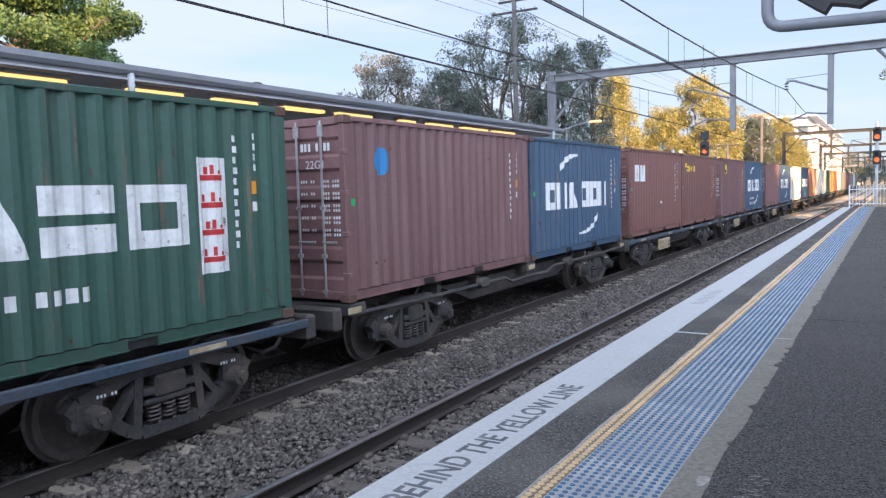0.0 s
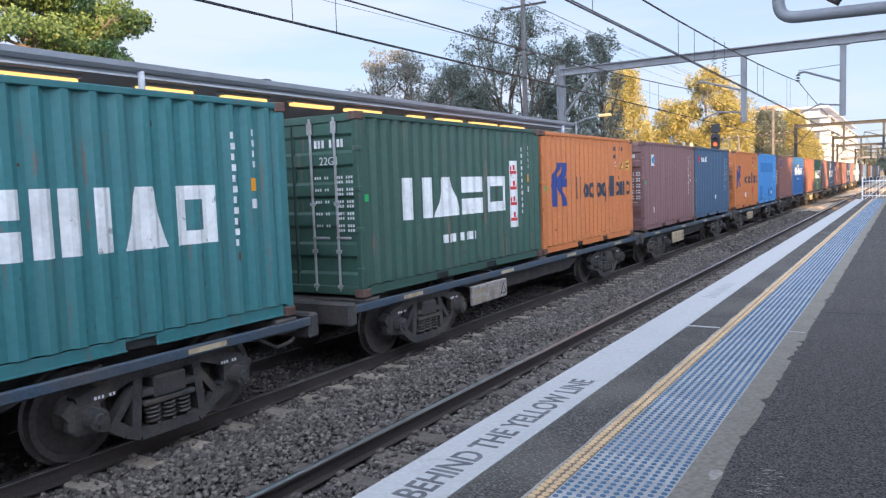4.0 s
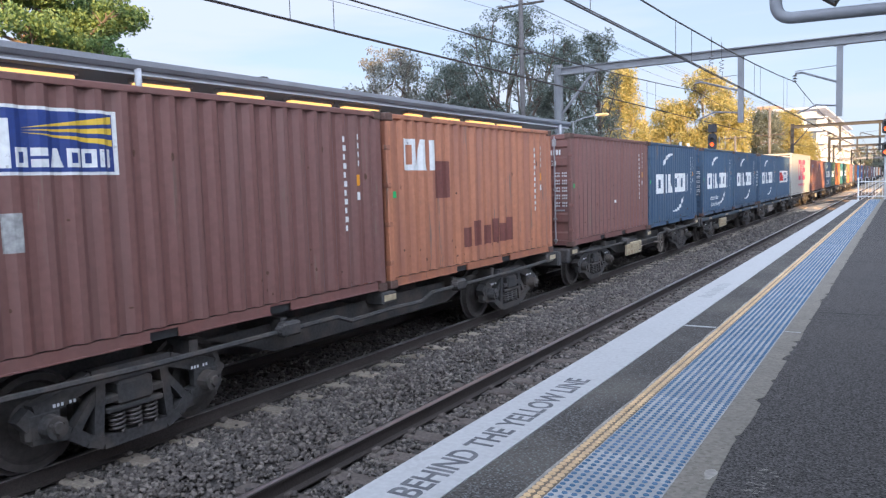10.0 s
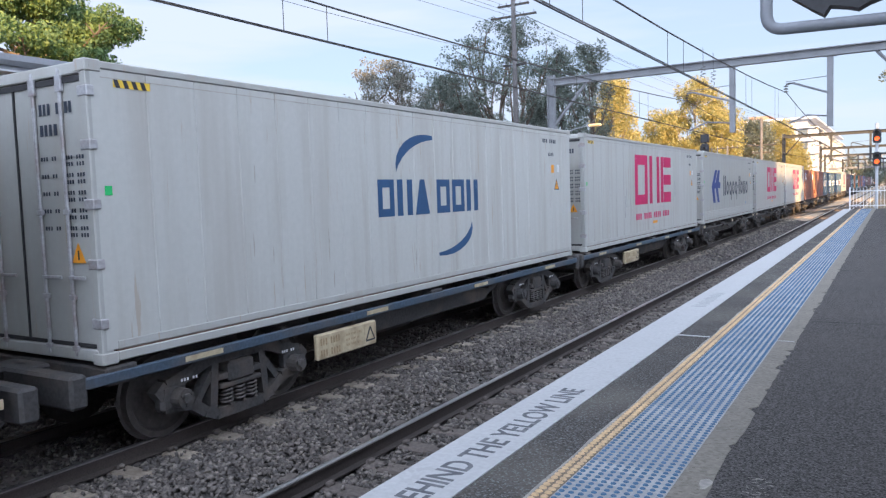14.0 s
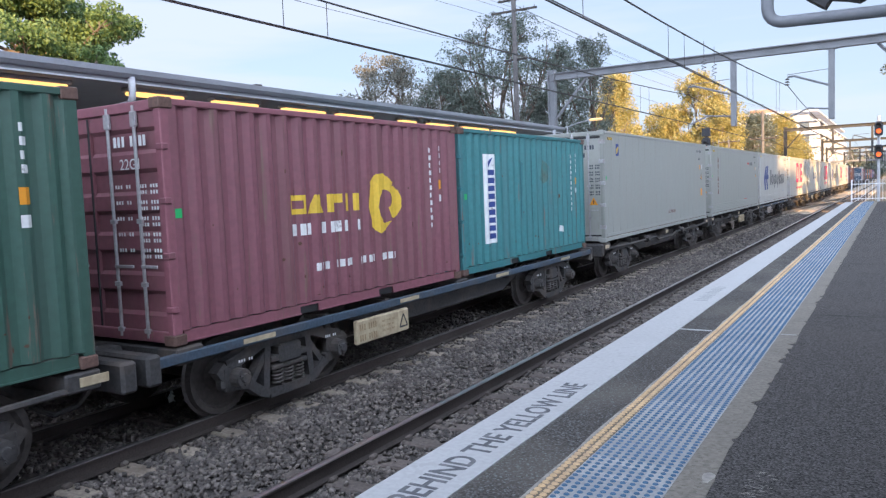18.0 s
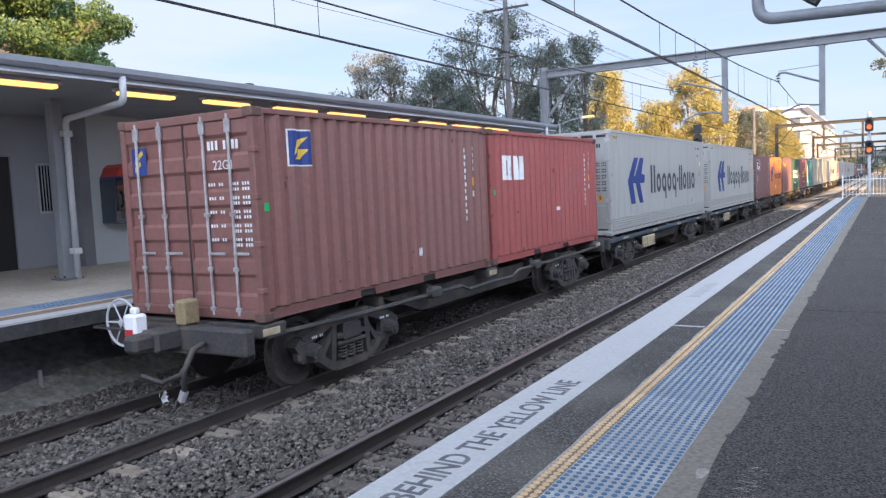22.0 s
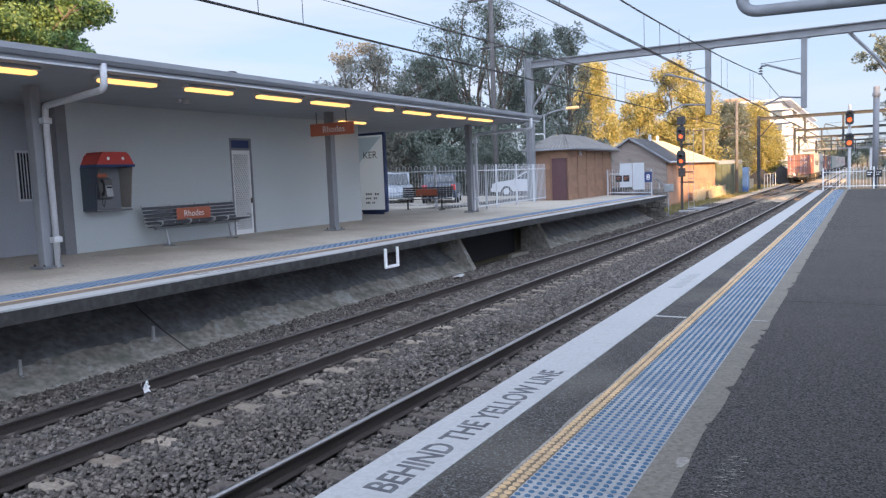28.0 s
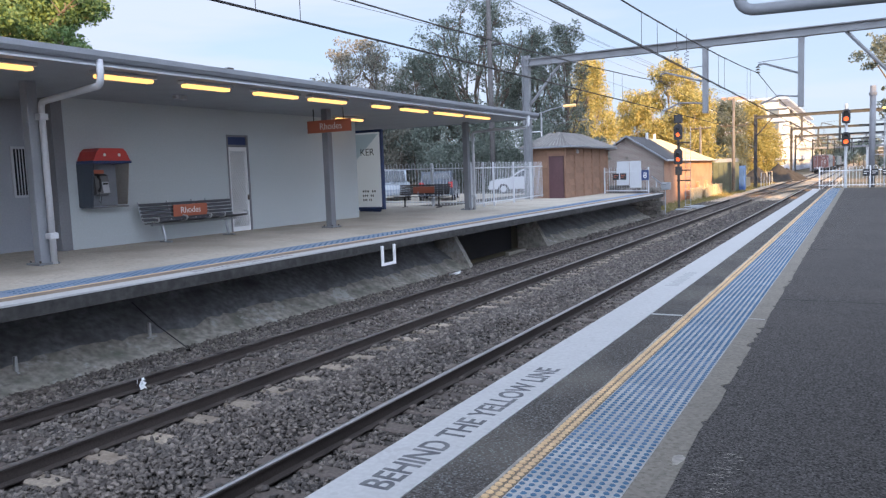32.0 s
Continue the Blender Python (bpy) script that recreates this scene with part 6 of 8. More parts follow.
for y, yc in ((7.80, 8.44), (24.9, 25.3)):
    pipe = thing("downpipe", "pale grey downpipe from the gutter to a column", "pipe", "downpipes")
    part("pipe", Kit().path(bend([(FX + 0.03, y, 3.46), (FX + 0.03, y, 3.07), (-12.62, yc - 0.1, 3.03), (-12.62, yc - 0.1, far_z(-12.6) + 0.01)]), 0.055, 10), PALE_GREY, pipe, smooth=True)
    for z in (0.62, 2.72):
        part("clip", Kit().slab(-12.74, -12.55, yc - 0.18, yc - 0.02, z, z + 0.11, 0.01), PALE_GREY, pipe)

sign = thing("station_name_sign", "orange hanging station name sign with white letters", "sign")
part("board", Kit().slab(-13.32, -11.86, 16.50, 16.54, 2.76, 3.09, 0.006), ORANGE_SIGN, sign)
part("lettering", letters("Rhodes", 0.25, "CENTER"), SIGN_WHITE, sign, "white letters", at=pose(-12.52, 16.497, 2.84, 90, 0, 0))
for x in (-13.1, -12.1):
    part("hanger", Kit().rod((x, 16.52, 3.09), (x, 16.52, 3.42), 0.014, n=6), STEEL_DARK, sign)

# pay phone on the wall
phone = thing("pay_phone", "wall-mounted public phone with a red hood and clear shell", "pay phone")
PY0, PY1 = 10.32, 11.28
hood = Kit().prism([(PY0 + 0.02, 2.06), (PY1 - 0.02, 2.06), (PY1 - 0.12, 2.26), (PY1 - 0.2, 2.33), (PY0 + 0.2, 2.33), (PY0 + 0.12, 2.26)], 0, WALL, WALL + 0.55)
hood_ob = part("hood", hood, surface("red_hood", (0.55, 0.055, 0.045), 0.45, grain=20, vary=0.05, dirt=0.15, bump=0.02), phone, "red moulded hood")
disc = Kit()
for y in (10.62, 10.98):
    k2 = Kit().rod((WALL + 0.55, y, 2.19), (WALL + 0.556, y, 2.19), 0.035, n=12)
    disc.add(k2.v, k2.f)
part("emblem", disc, SIGN_WHITE, hood_ob, "pale round emblem")
part("back_panel", Kit().slab(WALL, WALL + 0.04, PY0 + 0.08, PY1 - 0.02, 1.10, 2.05, 0.01), MID_GREY, phone)
for y in (PY0, PY1 - 0.03):
    # far screen coloured pale to show the light inside the shell
    part("side_screen", Kit().prism([(WALL, 1.08), (WALL + 0.42, 1.08), (WALL + 0.55, 2.02), (WALL, 2.02)], 1, y, y + 0.03) if y == PY0 else Kit().prism([(WALL, 1.12), (WALL + 0.36, 1.12), (WALL + 0.50, 2.02), (WALL, 2.02)], 1, y, y + 0.012), surface("smoked_panel", (0.06, 0.075, 0.10), 0.25, grain=30, vary=0.05, dirt=0.1, bump=0) if y == PY0 else surface("pale_lit_panel", (0.34, 0.32, 0.29), 0.3, grain=30, vary=0.1, dirt=0.2, bump=0), phone, "dark side screen" if y == PY0 else "clear side screen, coloured pale for the light inside")
part("name_band", Kit().slab(WALL + 0.02, WALL + 0.555, PY0 - 0.01, PY1 + 0.01, 2.01, 2.07, 0.008), NAVY, phone, "dark band under the hood")
part("shelf", Kit().slab(WALL, WALL + 0.40, PY0 + 0.03, PY1 - 0.02, 1.06, 1.10, 0.01), DARK_GREY, phone)
unit = part("phone_unit", Kit().prism([(WALL + 0.04, 1.32), (WALL + 0.20, 1.36), (WALL + 0.15, 1.75), (WALL + 0.04, 1.80)], 1, 10.62, 10.96), surface("steel_grey_phone", (0.16, 0.165, 0.175), 0.4, 0.3, grain=30, vary=0.1, dirt=0.1, bump=0.02), phone, "grey steel phone")
part("keypad", Kit().prism([(WALL + 0.205, 1.38), (WALL + 0.215, 1.38), (WALL + 0.185, 1.62), (WALL + 0.172, 1.62)], 1, 10.78, 10.94), PALE_GREY, unit, "pale keypad")
part("screen", Kit().prism([(WALL + 0.19, 1.56), (WALL + 0.202, 1.56), (WALL + 0.196, 1.60), (WALL + 0.184, 1.60)], 1, 10.80, 10.92), BLACK, unit)
part("label", Kit().box(WALL + 0.04, WALL + 0.17, 10.60, 10.85, 1.80, 1.88), ORANGE_SIGN, unit, "red label")
part("handset", Kit().path([(WALL + 0.20, 10.68, 1.74), (WALL + 0.26, 10.68, 1.66), (WALL + 0.26, 10.68, 1.50), (WALL + 0.21, 10.68, 1.42)], [0.035, 0.022, 0.022, 0.035], 8), BLACK, unit)
part("cord", Kit().path([(WALL + 0.2, 10.68, 1.42), (WALL + 0.22, 10.64, 1.22), (WALL + 0.2, 10.7, 1.16), (WALL + 0.17, 10.75, 1.3)], 0.008, 6), STEEL_DARK, unit)

# bench
BENCH_SLAT = surface("bench_slat", (0.085, 0.09, 0.105), 0.5, 0.2, grain=30, vary=0.1, dirt=0.15, bump=0.03)
bench = thing("platform_bench", "dark grey slatted steel bench with an orange name panel", "bench")
SX, SY0, SY1 = -13.98, 11.62, 14.46
sz = far_z(SX)
for y in (12.02, 14.0):
    leg = Kit().path([(SX - 0.1, y, sz + 0.42), (SX - 0.05, y, sz + 0.2), (SX - 0.02, y, sz + 0.04)], 0.035, 8)
    leg.slab(SX - 0.2, SX + 0.18, y - 0.04, y + 0.04, sz, sz + 0.04, 0.01)
    part("leg", leg, GALV, bench)
part("seat_beam", Kit().slab(SX - 0.14, SX - 0.06, SY0 + 0.1, SY1 - 0.1, sz + 0.39, sz + 0.43, 0.01), GALV, bench)
for i in range(6):
    a = i * 0.078
    part("seat_slat", Kit().slab(SX - 0.22 + a, SX - 0.155 + a, SY0, SY1, sz + 0.44 + 0.012 * i - 0.0, sz + 0.465 + 0.012 * i, 0.008), BENCH_SLAT, bench)
for i in range(5):
    part("back_slat", Kit().slab(SX - 0.30 - 0.02 * i, SX - 0.275 - 0.02 * i, SY0, SY1, sz + 0.50 + i * 0.085, sz + 0.565 + i * 0.085, 0.008), BENCH_SLAT, bench)
for y in (SY0 + 0.02, 12.45, 13.2, 13.65, SY1 - 0.02):
    part("arm", Kit().path(bend([(SX - 0.40, y, sz + 0.95), (SX - 0.28, y, sz + 0.47), (SX + 0.24, y, sz + 0.50), (SX + 0.27, y, sz + 0.58), (SX + 0.12, y, sz + 0.60)], 0.05), 0.021, 6), PALE_GREY, bench)
part("name_panel", Kit().slab(SX - 0.262, SX - 0.250, 12.50, 13.56, sz + 0.56, sz + 0.84, 0.004), ORANGE_SIGN, bench, "orange panel with white letters")
part("lettering", letters("Rhodes", 0.21, "CENTER"), SIGN_WHITE, bench, "white letters", at=pose(SX - 0.247, 13.03, sz + 0.635, 90, 0, 90))

# poster case beyond the building
poster = thing("poster_case", "upright poster case with a pale advertisement", "poster")
PYY = 23.4
part("case", Kit().slab(-16.75, -15.50, PYY, PYY + 0.18, 0.30, 3.26, 0.02), NAVY, poster, "dark blue frame")
# sheet's own material glows faintly to brighten the poster
part("sheet", Kit().box(-16.70, -15.56, PYY - 0.004, PYY, 0.40, 3.16), glow("poster_glow", (0.60, 0.64, 0.66), 0.07), poster, "pale poster sheet with a faint glow")
part("poster_shape", Kit().flat([(-16.70, PYY - 0.008, 2.1), (-15.60, PYY - 0.008, 3.1), (-16.70, PYY - 0.008, 3.1)]), glow("poster_glow_blue", (0.36, 0.45, 0.50), 0.05), poster, "grey-blue printed shape")
part("lettering", letters("KER", 0.36), BLACK, poster, "black letters", at=pose(-16.45, PYY - 0.008, 2.32, 90, 0, 0))
pb = Kit()
for i in range(3):
    for q in small(-16.4, 0.95 - i * 0.16, 0.62 - 0.1 * i, 0.08, 6):
        pb.flat([(x, PYY - 0.008, z) for x, z in q])
tagged(part("small_print", pb, BLACK, poster, "unreadable small print"), kind="stuff")
part("foot", Kit().slab(-16.6, -15.7, PYY + 0.02, PYY + 0.16, far_z(-16) - 0.02, 0.31, 0.01), NAVY, poster)

# fences
def fence(name, label, a, b, h, material, spacing=0.115, bow=True, group="platform fences", post=2.4, pale=0.010):
    """Vertical pales with rounded tops between two rails, from a to b on the ground."""
    a, b = Vector(a), Vector(b)
    n = (b - a).length
    w = (b - a) / n
    root = thing(name, label, "fence", group)
    thick = pale
    pale = Kit().path([(0, 0, 0.06), (0, 0, h - 0.05), (0, 0, h)], [thick, thick, thick * 0.4], 6).mesh("pale")
    for i in range(int(n / spacing) + 1):
        p = a + w * i * spacing
        part("pale", pale, material, root, at=Matrix.Translation(p))
    if bow:
        side = w.cross(Vector((0, 0, 1)))
        loop = Kit().path([Vector((0, 0, h - 0.02)) + w * (spacing / 2 - spacing / 2 * math.cos(t)) + Vector((0, 0, 0.07 * math.sin(t))) for t in [k * math.pi / 6 for k in range(7)]], 0.009, 5).mesh("bow_top")
        for i in range(0, int(n / spacing), 2):
            part("bow_top", loop, material, root, at=Matrix.Translation(a + w * i * spacing))
    for z in (0.16, h - 0.18):
        part("rail", Kit().path([a + Vector((0, 0, z)), b + Vector((0, 0, z))], 0.022, 6), material, root)
    for i in range(int(n / post) + 2):
        p = a + w * min(i * post, n)
        part("post", Kit().slab(p.x - 0.035, p.x + 0.035, p.y - 0.035, p.y + 0.035, p.z - 0.02, p.z + h + 0.05, 0.008), material, root)
    return root


fence("car_park_fence", "grey bow-topped steel fence beside the car park", (-17.9, 27.05, 0.26), (-13.2, 27.2, 0.18), 1.72, PALE_GREY, 0.145, pale=0.011)
fence("white_fence", "white bow-topped steel fence at the platform's back", (-12.95, 25.6, 0.17), (-13.75, 36.9, 0.19), 1.72, PALE_GREY, 0.19, True, pale=0.013)
fence("end_fence", "low white steel fence with signs at the platform's end", (-12.2, 40.2, 0.15), (-9.9, 40.45, 0.11), 1.35, PALE_GREY, 0.13, True)
num = thing("car_marker_sign", "navy square sign with a white figure eight", "sign")
part("board", Kit().slab(-10.25, -9.86, 40.36, 40.40, 0.82, 1.36, 0.006), NAVY, num)
part("lettering", letters("8", 0.42, "CENTER"), SIGN_WHITE, num, "white figure", at=pose(-10.055, 40.357, 0.94, 90, 0, 0))
for x in (-11.75, -11.35):
    s = thing("small_sign", "small dark warning sign on the white fence", "sign")
    part("board", Kit().slab(x, x + 0.33, 40.2, 40.23, 0.88, 1.22, 0.006), BLACK, s)
    tagged(part("sign_mark", Kit().box(x + 0.05, x + 0.28, 40.195, 40.2, 1.10, 1.13).box(x + 0.05, x + 0.2, 40.195, 40.2, 1.0, 1.03), ORANGE_SIGN, s, "unreadable red marks"), kind="stuff")

# the second bench, against the car park's fence
bench2 = thing("platform_bench", "dark steel bench with an orange name panel before the fence", "bench")
BX, BY, bz = -15.9, 26.35, far_z(-15)
for x in (-16.4, -14.8):
    part("leg", Kit().slab(x - 0.04, x + 0.04, BY - 0.2, BY + 0.2, bz - 0.02, bz + 0.04, 0.01).slab(x - 0.03, x + 0.03, BY - 0.03, BY + 0.03, bz + 0.04, bz + 0.44, 0.01), STEEL_DARK, bench2)
for i in range(5):
    part("seat_slat", Kit().slab(-16.8, -14.4, BY - 0.22 + i * 0.085, BY - 0.155 + i * 0.085, bz + 0.43, bz + 0.46, 0.008), STEEL_DARK, bench2)
for i in range(5):
    part("back_slat", Kit().slab(-16.8, -14.4, BY + 0.24 + i * 0.015, BY + 0.265 + i * 0.015, bz + 0.52 + i * 0.085, bz + 0.585 + i * 0.085, 0.008), STEEL_DARK, bench2)
for x in (-16.78, -15.6, -14.42):
    part("arm", Kit().path(bend([(x, BY + 0.34, bz + 0.95), (x, BY + 0.22, bz + 0.47), (x, BY - 0.26, bz + 0.50), (x, BY - 0.26, bz + 0.66)], 0.08), 0.017, 6), GALV, bench2)
part("name_panel", Kit().slab(-16.1, -15.1, BY + 0.19, BY + 0.205, bz + 0.58, bz + 0.84, 0.004), ORANGE_SIGN, bench2, "orange panel")

# weatherboard shed
shed = thing("timber_shed", "small brown weatherboard shed with a grey hipped roof", "shed")
HX0, HX1, HY0, HY1, HZ = -14.25, -12.4, 34.6, 41.4, 0.17
BROWN = surface("brown_boards", (0.25, 0.145, 0.095), 0.75, grain=20, vary=0.12, stain=1.5, dirt=0.25, bump=0.1, random_tint=0.08)
part("core", Kit().box(HX0, HX1 - 0.04, HY0 + 0.04, HY1, HZ, 2.58), BROWN, shed)
seg = [HY0 + 0.0 + i * (HY1 - HY0) / 5 for i in range(6)]
for a, b in zip(seg, seg[1:]):
    for i in range(8):
        part("board", Kit().prism([(HX1 - 0.04, HZ + i * 0.295), (HX1 + 0.012, HZ + i * 0.295), (HX1 - 0.03, HZ + (i + 1) * 0.295), (HX1 - 0.04, HZ + (i + 1) * 0.295)], 1, a + 0.07, b - 0.07), BROWN, shed)
for y in seg:
    part("post", Kit().slab(HX1 - 0.04, HX1 + 0.03, y - 0.07, y + 0.07, HZ, 2.56, 0.01), BROWN, shed)
for i in range(8):
    part("board", Kit().prism([(HY0 + 0.04, HZ + i * 0.295), (HY0 - 0.012, HZ + i * 0.295), (HY0 + 0.03, HZ + (i + 1) * 0.295), (HY0 + 0.04, HZ + (i + 1) * 0.295)], 0, HX0, HX1 - 0.95), BROWN, shed)
part("door", Kit().slab(HX1 - 0.85, HX1 - 0.10, HY0 - 0.02, HY0 + 0.04, HZ, 2.2, 0.01), surface("dark_red_door", (0.085, 0.04, 0.045), 0.6, grain=20, vary=0.1, dirt=0.2, bump=0.03), shed, "dark maroon door")
part("eaves_board", Kit().slab(HX0 - 0.35, HX1 + 0.45, HY0 - 0.45, HY1 + 0.45, 2.58, 2.66, 0.02), MID_GREY, shed, "grey eaves")
cx = (HX0 + HX1) / 2
hip = Kit().add([(HX0 - 0.35, HY0 - 0.45, 2.66), (HX1 + 0.45, HY0 - 0.45, 2.66), (HX1 + 0.45, HY1 + 0.45, 2.66), (HX0 - 0.35, HY1 + 0.45, 2.66), (cx, HY0 + 1.6, 3.42), (cx, HY1 - 1.6, 3.42)], [(0, 1, 4), (1, 2, 5, 4), (2, 3, 5), (3, 0, 4, 5), (3, 2, 1, 0)])
part("roof", hip, surface("grey_roof_tiles", (0.19, 0.18, 0.172), 0.85, grain=14, vary=0.15, stain=1, dirt=0.2, bump=0.5), shed, "grey tiled roof")
lean = Kit()
for i in range(14):
    x = HX0 - 0.30 + i * 0.185
    t = abs((x - cx) / (cx - HX0 + 0.35))
    lean.rod((x, HY0 - 0.42, 2.68), (cx + (x - cx) * 0.25, HY0 + 1.6 - 1.5 * 0.25 * t, 3.36), 0.022, n=5)
part("roof_rolls", lean, surface("weathered_rolls", (0.26, 0.25, 0.24), 0.8, grain=10, vary=0.3, dirt=0.3, bump=0.2), shed, "ribbed weathered roof end")
part("bulkhead_lamp", Kit().rod((HX1 + 0.02, HY0 + 1.7, 2.32), (HX1 + 0.02, HY0 + 1.7, 2.52), 0.10, 0.04, 8), PALE_GREY, shed, "small conical lamp")

# street lamp on the platform and the one behind
def street_lamp(x, y, z, h, two=False):
    root = thing("street_lamp", "slim galvanised lamp post with %s" % ("two arms" if two else "one arm and camera"), "street lamp", "lamp posts")
    part("pole", Kit().rod((x, y, z), (x, y, z + h), 0.06, 0.045, 8), GALV, root)
    part("base", Kit().slab(x - 0.16, x + 0.16, y - 0.16, y + 0.16, z - 0.02, z + 0.12, 0.02), GALV, root)
    for s in ((-1, 1) if two else (1,)):
        arm = part("arm", Kit().path([(x, y, z + h - 0.05), (x + 0.5 * s, y, z + h + 0.1), (x + 1.25 * s, y, z + h + 0.22)], 0.03, 6), GALV, root)
        part("lamp_head", Kit().slab(x + s * 1.55 - 0.33, x + s * 1.55 + 0.33, y - 0.1, y + 0.1, z + h + 0.16, z + h + 0.28, 0.04), GALV if two else LAMP_LIT, arm, "lamp head" if two else "lamp head, faintly lit")
    return root


street_lamp(-14.6, 37.2, 0.2, 4.35)
street_lamp(-22.0, 62.0, -0.85, 6.3, True)
cctv = thing("security_camera", "white dome camera on a curved arm", "camera")
part("arm", Kit().path(bend([(-14.6, 37.2, 3.0), (-14.6, 37.15, 3.55), (-15.2, 37.1, 3.55), (-15.2, 37.1, 3.35)], 0.12), 0.025, 6), WHITE, cctv)
part("dome", Kit().rod((-15.2, 37.1, 3.18), (-15.2, 37.1, 3.36), 0.06, 0.11, 10), WHITE, cctv)

# near platform's end
fence("gate_fence", "low white bow-topped fence across the near platform's end", (-2.0, 46.0, 0.0), (2.2, 46.0, 0.0), 1.12, WHITE, 0.16, True)
for x in (0.05, 0.45, 0.95):
    s = thing("small_sign", "small dark warning sign on the white fence", "sign")
    part("board", Kit().slab(x, x + 0.33, 45.92, 45.95, 0.62, 0.98, 0.006), BLACK, s)
    tagged(part("sign_mark", Kit().box(x + 0.05, x + 0.28, 45.915, 45.92, 0.85, 0.88).box(x + 0.05, x + 0.2, 45.915, 45.92, 0.74, 0.77), SIGN_WHITE, s, "unreadable marks"), kind="stuff")
mast = thing("platform_mast", "thick galvanised mast, coloured dark for shade, with a lamp at the platform's end", "mast")
# shaft and collar in dark grey for the shade on them
part("shaft", Kit().rod((0.47, 46.4, 0), (0.47, 46.4, 5.35), 0.16, 0.15, 12), DARK_GREY, mast, smooth=True)
part("collar", Kit().rod((0.47, 46.4, 4.85), (0.47, 46.4, 5.0), 0.20, 0.20, 12), DARK_GREY, mast)
for z in (3.5, 2.6, 1.7):
    part("bracket", Kit().slab(0.47, 1.2, 46.36, 46.44, z, z + 0.06, 0.01), GALV, mast)
part("lamp_head", Kit().slab(0.9, 1.5, 46.3, 46.5, 4.1, 4.22, 0.04), TUBE, mast, "glowing lamp")
part("second_tube", Kit().rod((1.05, 46.4, 0), (1.05, 46.4, 3.9), 0.04, n=8), GALV, mast)

# hanging frame under the near canopy
hang = thing("hanging_screen", "black screen back in a bent grey pipe frame", "display")
HY = 6.0
part("pipe_frame", Kit().path(bend([(-0.80, HY, 4.2), (-0.80, HY, 2.61), (1.4, HY, 2.55)], 0.12, 6), 0.042, 10), MID_GREY, hang, "bent grey pipe", smooth=True)
scr = Kit().prism([(-0.66, 2.86), (-0.50, 2.74), (-0.44, 2.70), (-0.40, 2.76), (-0.30, 2.74), (-0.22, 2.715), (-0.15, 2.75), (0.02, 2.80), (0.05, 2.76), (1.4, 2.80), (1.4, 4.1), (-0.66, 4.1)], 1, HY + 0.15, HY + 0.3)
part("screen_back", scr, BLACK, hang, "black torn-edged panel")
beam_ = thing("canopy_beam", "grey steel canopy beam on a post beside the platform", "beam")
part("beam", Kit().slab(-1.0, 3.4, HY - 0.12, HY + 0.4, 4.1, 4.4, 0.02), MID_GREY, beam_)
part("post", Kit().slab(3.1, 3.35, HY - 0.1, HY + 0.15, 0.0, 4.1, 0.02), MID_GREY, beam_)

# ---- overhead wires and their steel ----
GANTRY_GREY = surface("gantry_grey_paint", (0.19, 0.20, 0.215), 0.6, grain=30, vary=0.08, stain=1.5, dirt=0.2, bump=0.05)
DARK_STEEL = surface("weathered_steel", (0.045, 0.047, 0.05), 0.7, grain=20, vary=0.15, stain=2, dirt=0.25, bump=0.05)

def gantry(y, x0, x1, z, drops, label, arms=True):
    steel = GANTRY_GREY if y < 60 else DARK_STEEL
    root = thing("wire_gantry", label, "gantry", "gantries over the tracks")
    part("beam", Kit().prism([(y - 0.16, z), (y + 0.16, z), (y + 0.16, z + 0.04), (y + 0.03, z + 0.04), (y + 0.03, z + 0.30), (y + 0.16, z + 0.30), (y + 0.16, z + 0.34), (y - 0.16, z + 0.34), (y - 0.16, z + 0.30), (y - 0.03, z + 0.30), (y - 0.03, z + 0.04), (y - 0.16, z + 0.04)], 0, x0, x1), steel, root, "grey steel beam")
    for x in (x0, x1):
        part("mast", Kit().prism([(x - 0.17, y - 0.15), (x - 0.14, y - 0.15), (x - 0.14, y - 0.02), (x + 0.14, y - 0.02), (x + 0.14, y - 0.15), (x + 0.17, y - 0.15), (x + 0.17, y + 0.15), (x + 0.14, y + 0.15), (x + 0.14, y + 0.02), (x - 0.14, y + 0.02), (x - 0.14, y + 0.15), (x - 0.17, y + 0.15)], 2, -1.3, z + 0.5), steel, root, "grey steel mast")
        s = 1 if x == x0 else -1
        part("brace", Kit().rod((x + s * 0.1, y, z - 1.9), (x + s * 1.75, y, z), 0.07, n=6), steel, root)
    for x, wire in drops:
        d = part("drop_post", Kit().slab(x - 0.11, x + 0.11, y - 0.11, y + 0.11, z - 2.78, z, 0.01), steel, root, "hanging grey post")
        part("bracket", Kit().slab(x - 0.22, x + 0.22, y - 0.14, y + 0.14, z - 0.03, z + 0.05, 0.01), steel, d)
        if arms:
            part("upper_arm", Kit().path([(x, y, 5.02), (wire + 0.25, y, 5.55), (wire, y, 5.52)], 0.045, 6), steel, d)
            part("stay", Kit().rod((x, y, 5.70), (wire, y, 5.62), 0.015, n=5), steel, d)
            ins = Kit()
            for i in range(3):
                ins.rod((wire, y, 5.42 - i * 0.11), (wire, y, 5.48 - i * 0.11), 0.10, 0.03, 8)
            part("insulator", ins, STEEL_DARK, d, "dark ribbed insulator")
            part("lower_arm", Kit().path([(x, y, 4.12), (x - 0.6, y, 4.18), (wire + 0.8, y, 4.22), (wire + 0.1, y, 3.92)], 0.035, 6), steel, d)
    return root


gantry(34.0, -14.06, 1.15, 6.48, ((-5.87, -7.75), (-2.19, -3.8)), "grey steel portal over both tracks with wire arms")
gantry(92.0, -10.5, 3.2, 6.45, ((-5.8, -7.7), (-2.1, -3.9)), "grey steel portal over both tracks with wire arms")
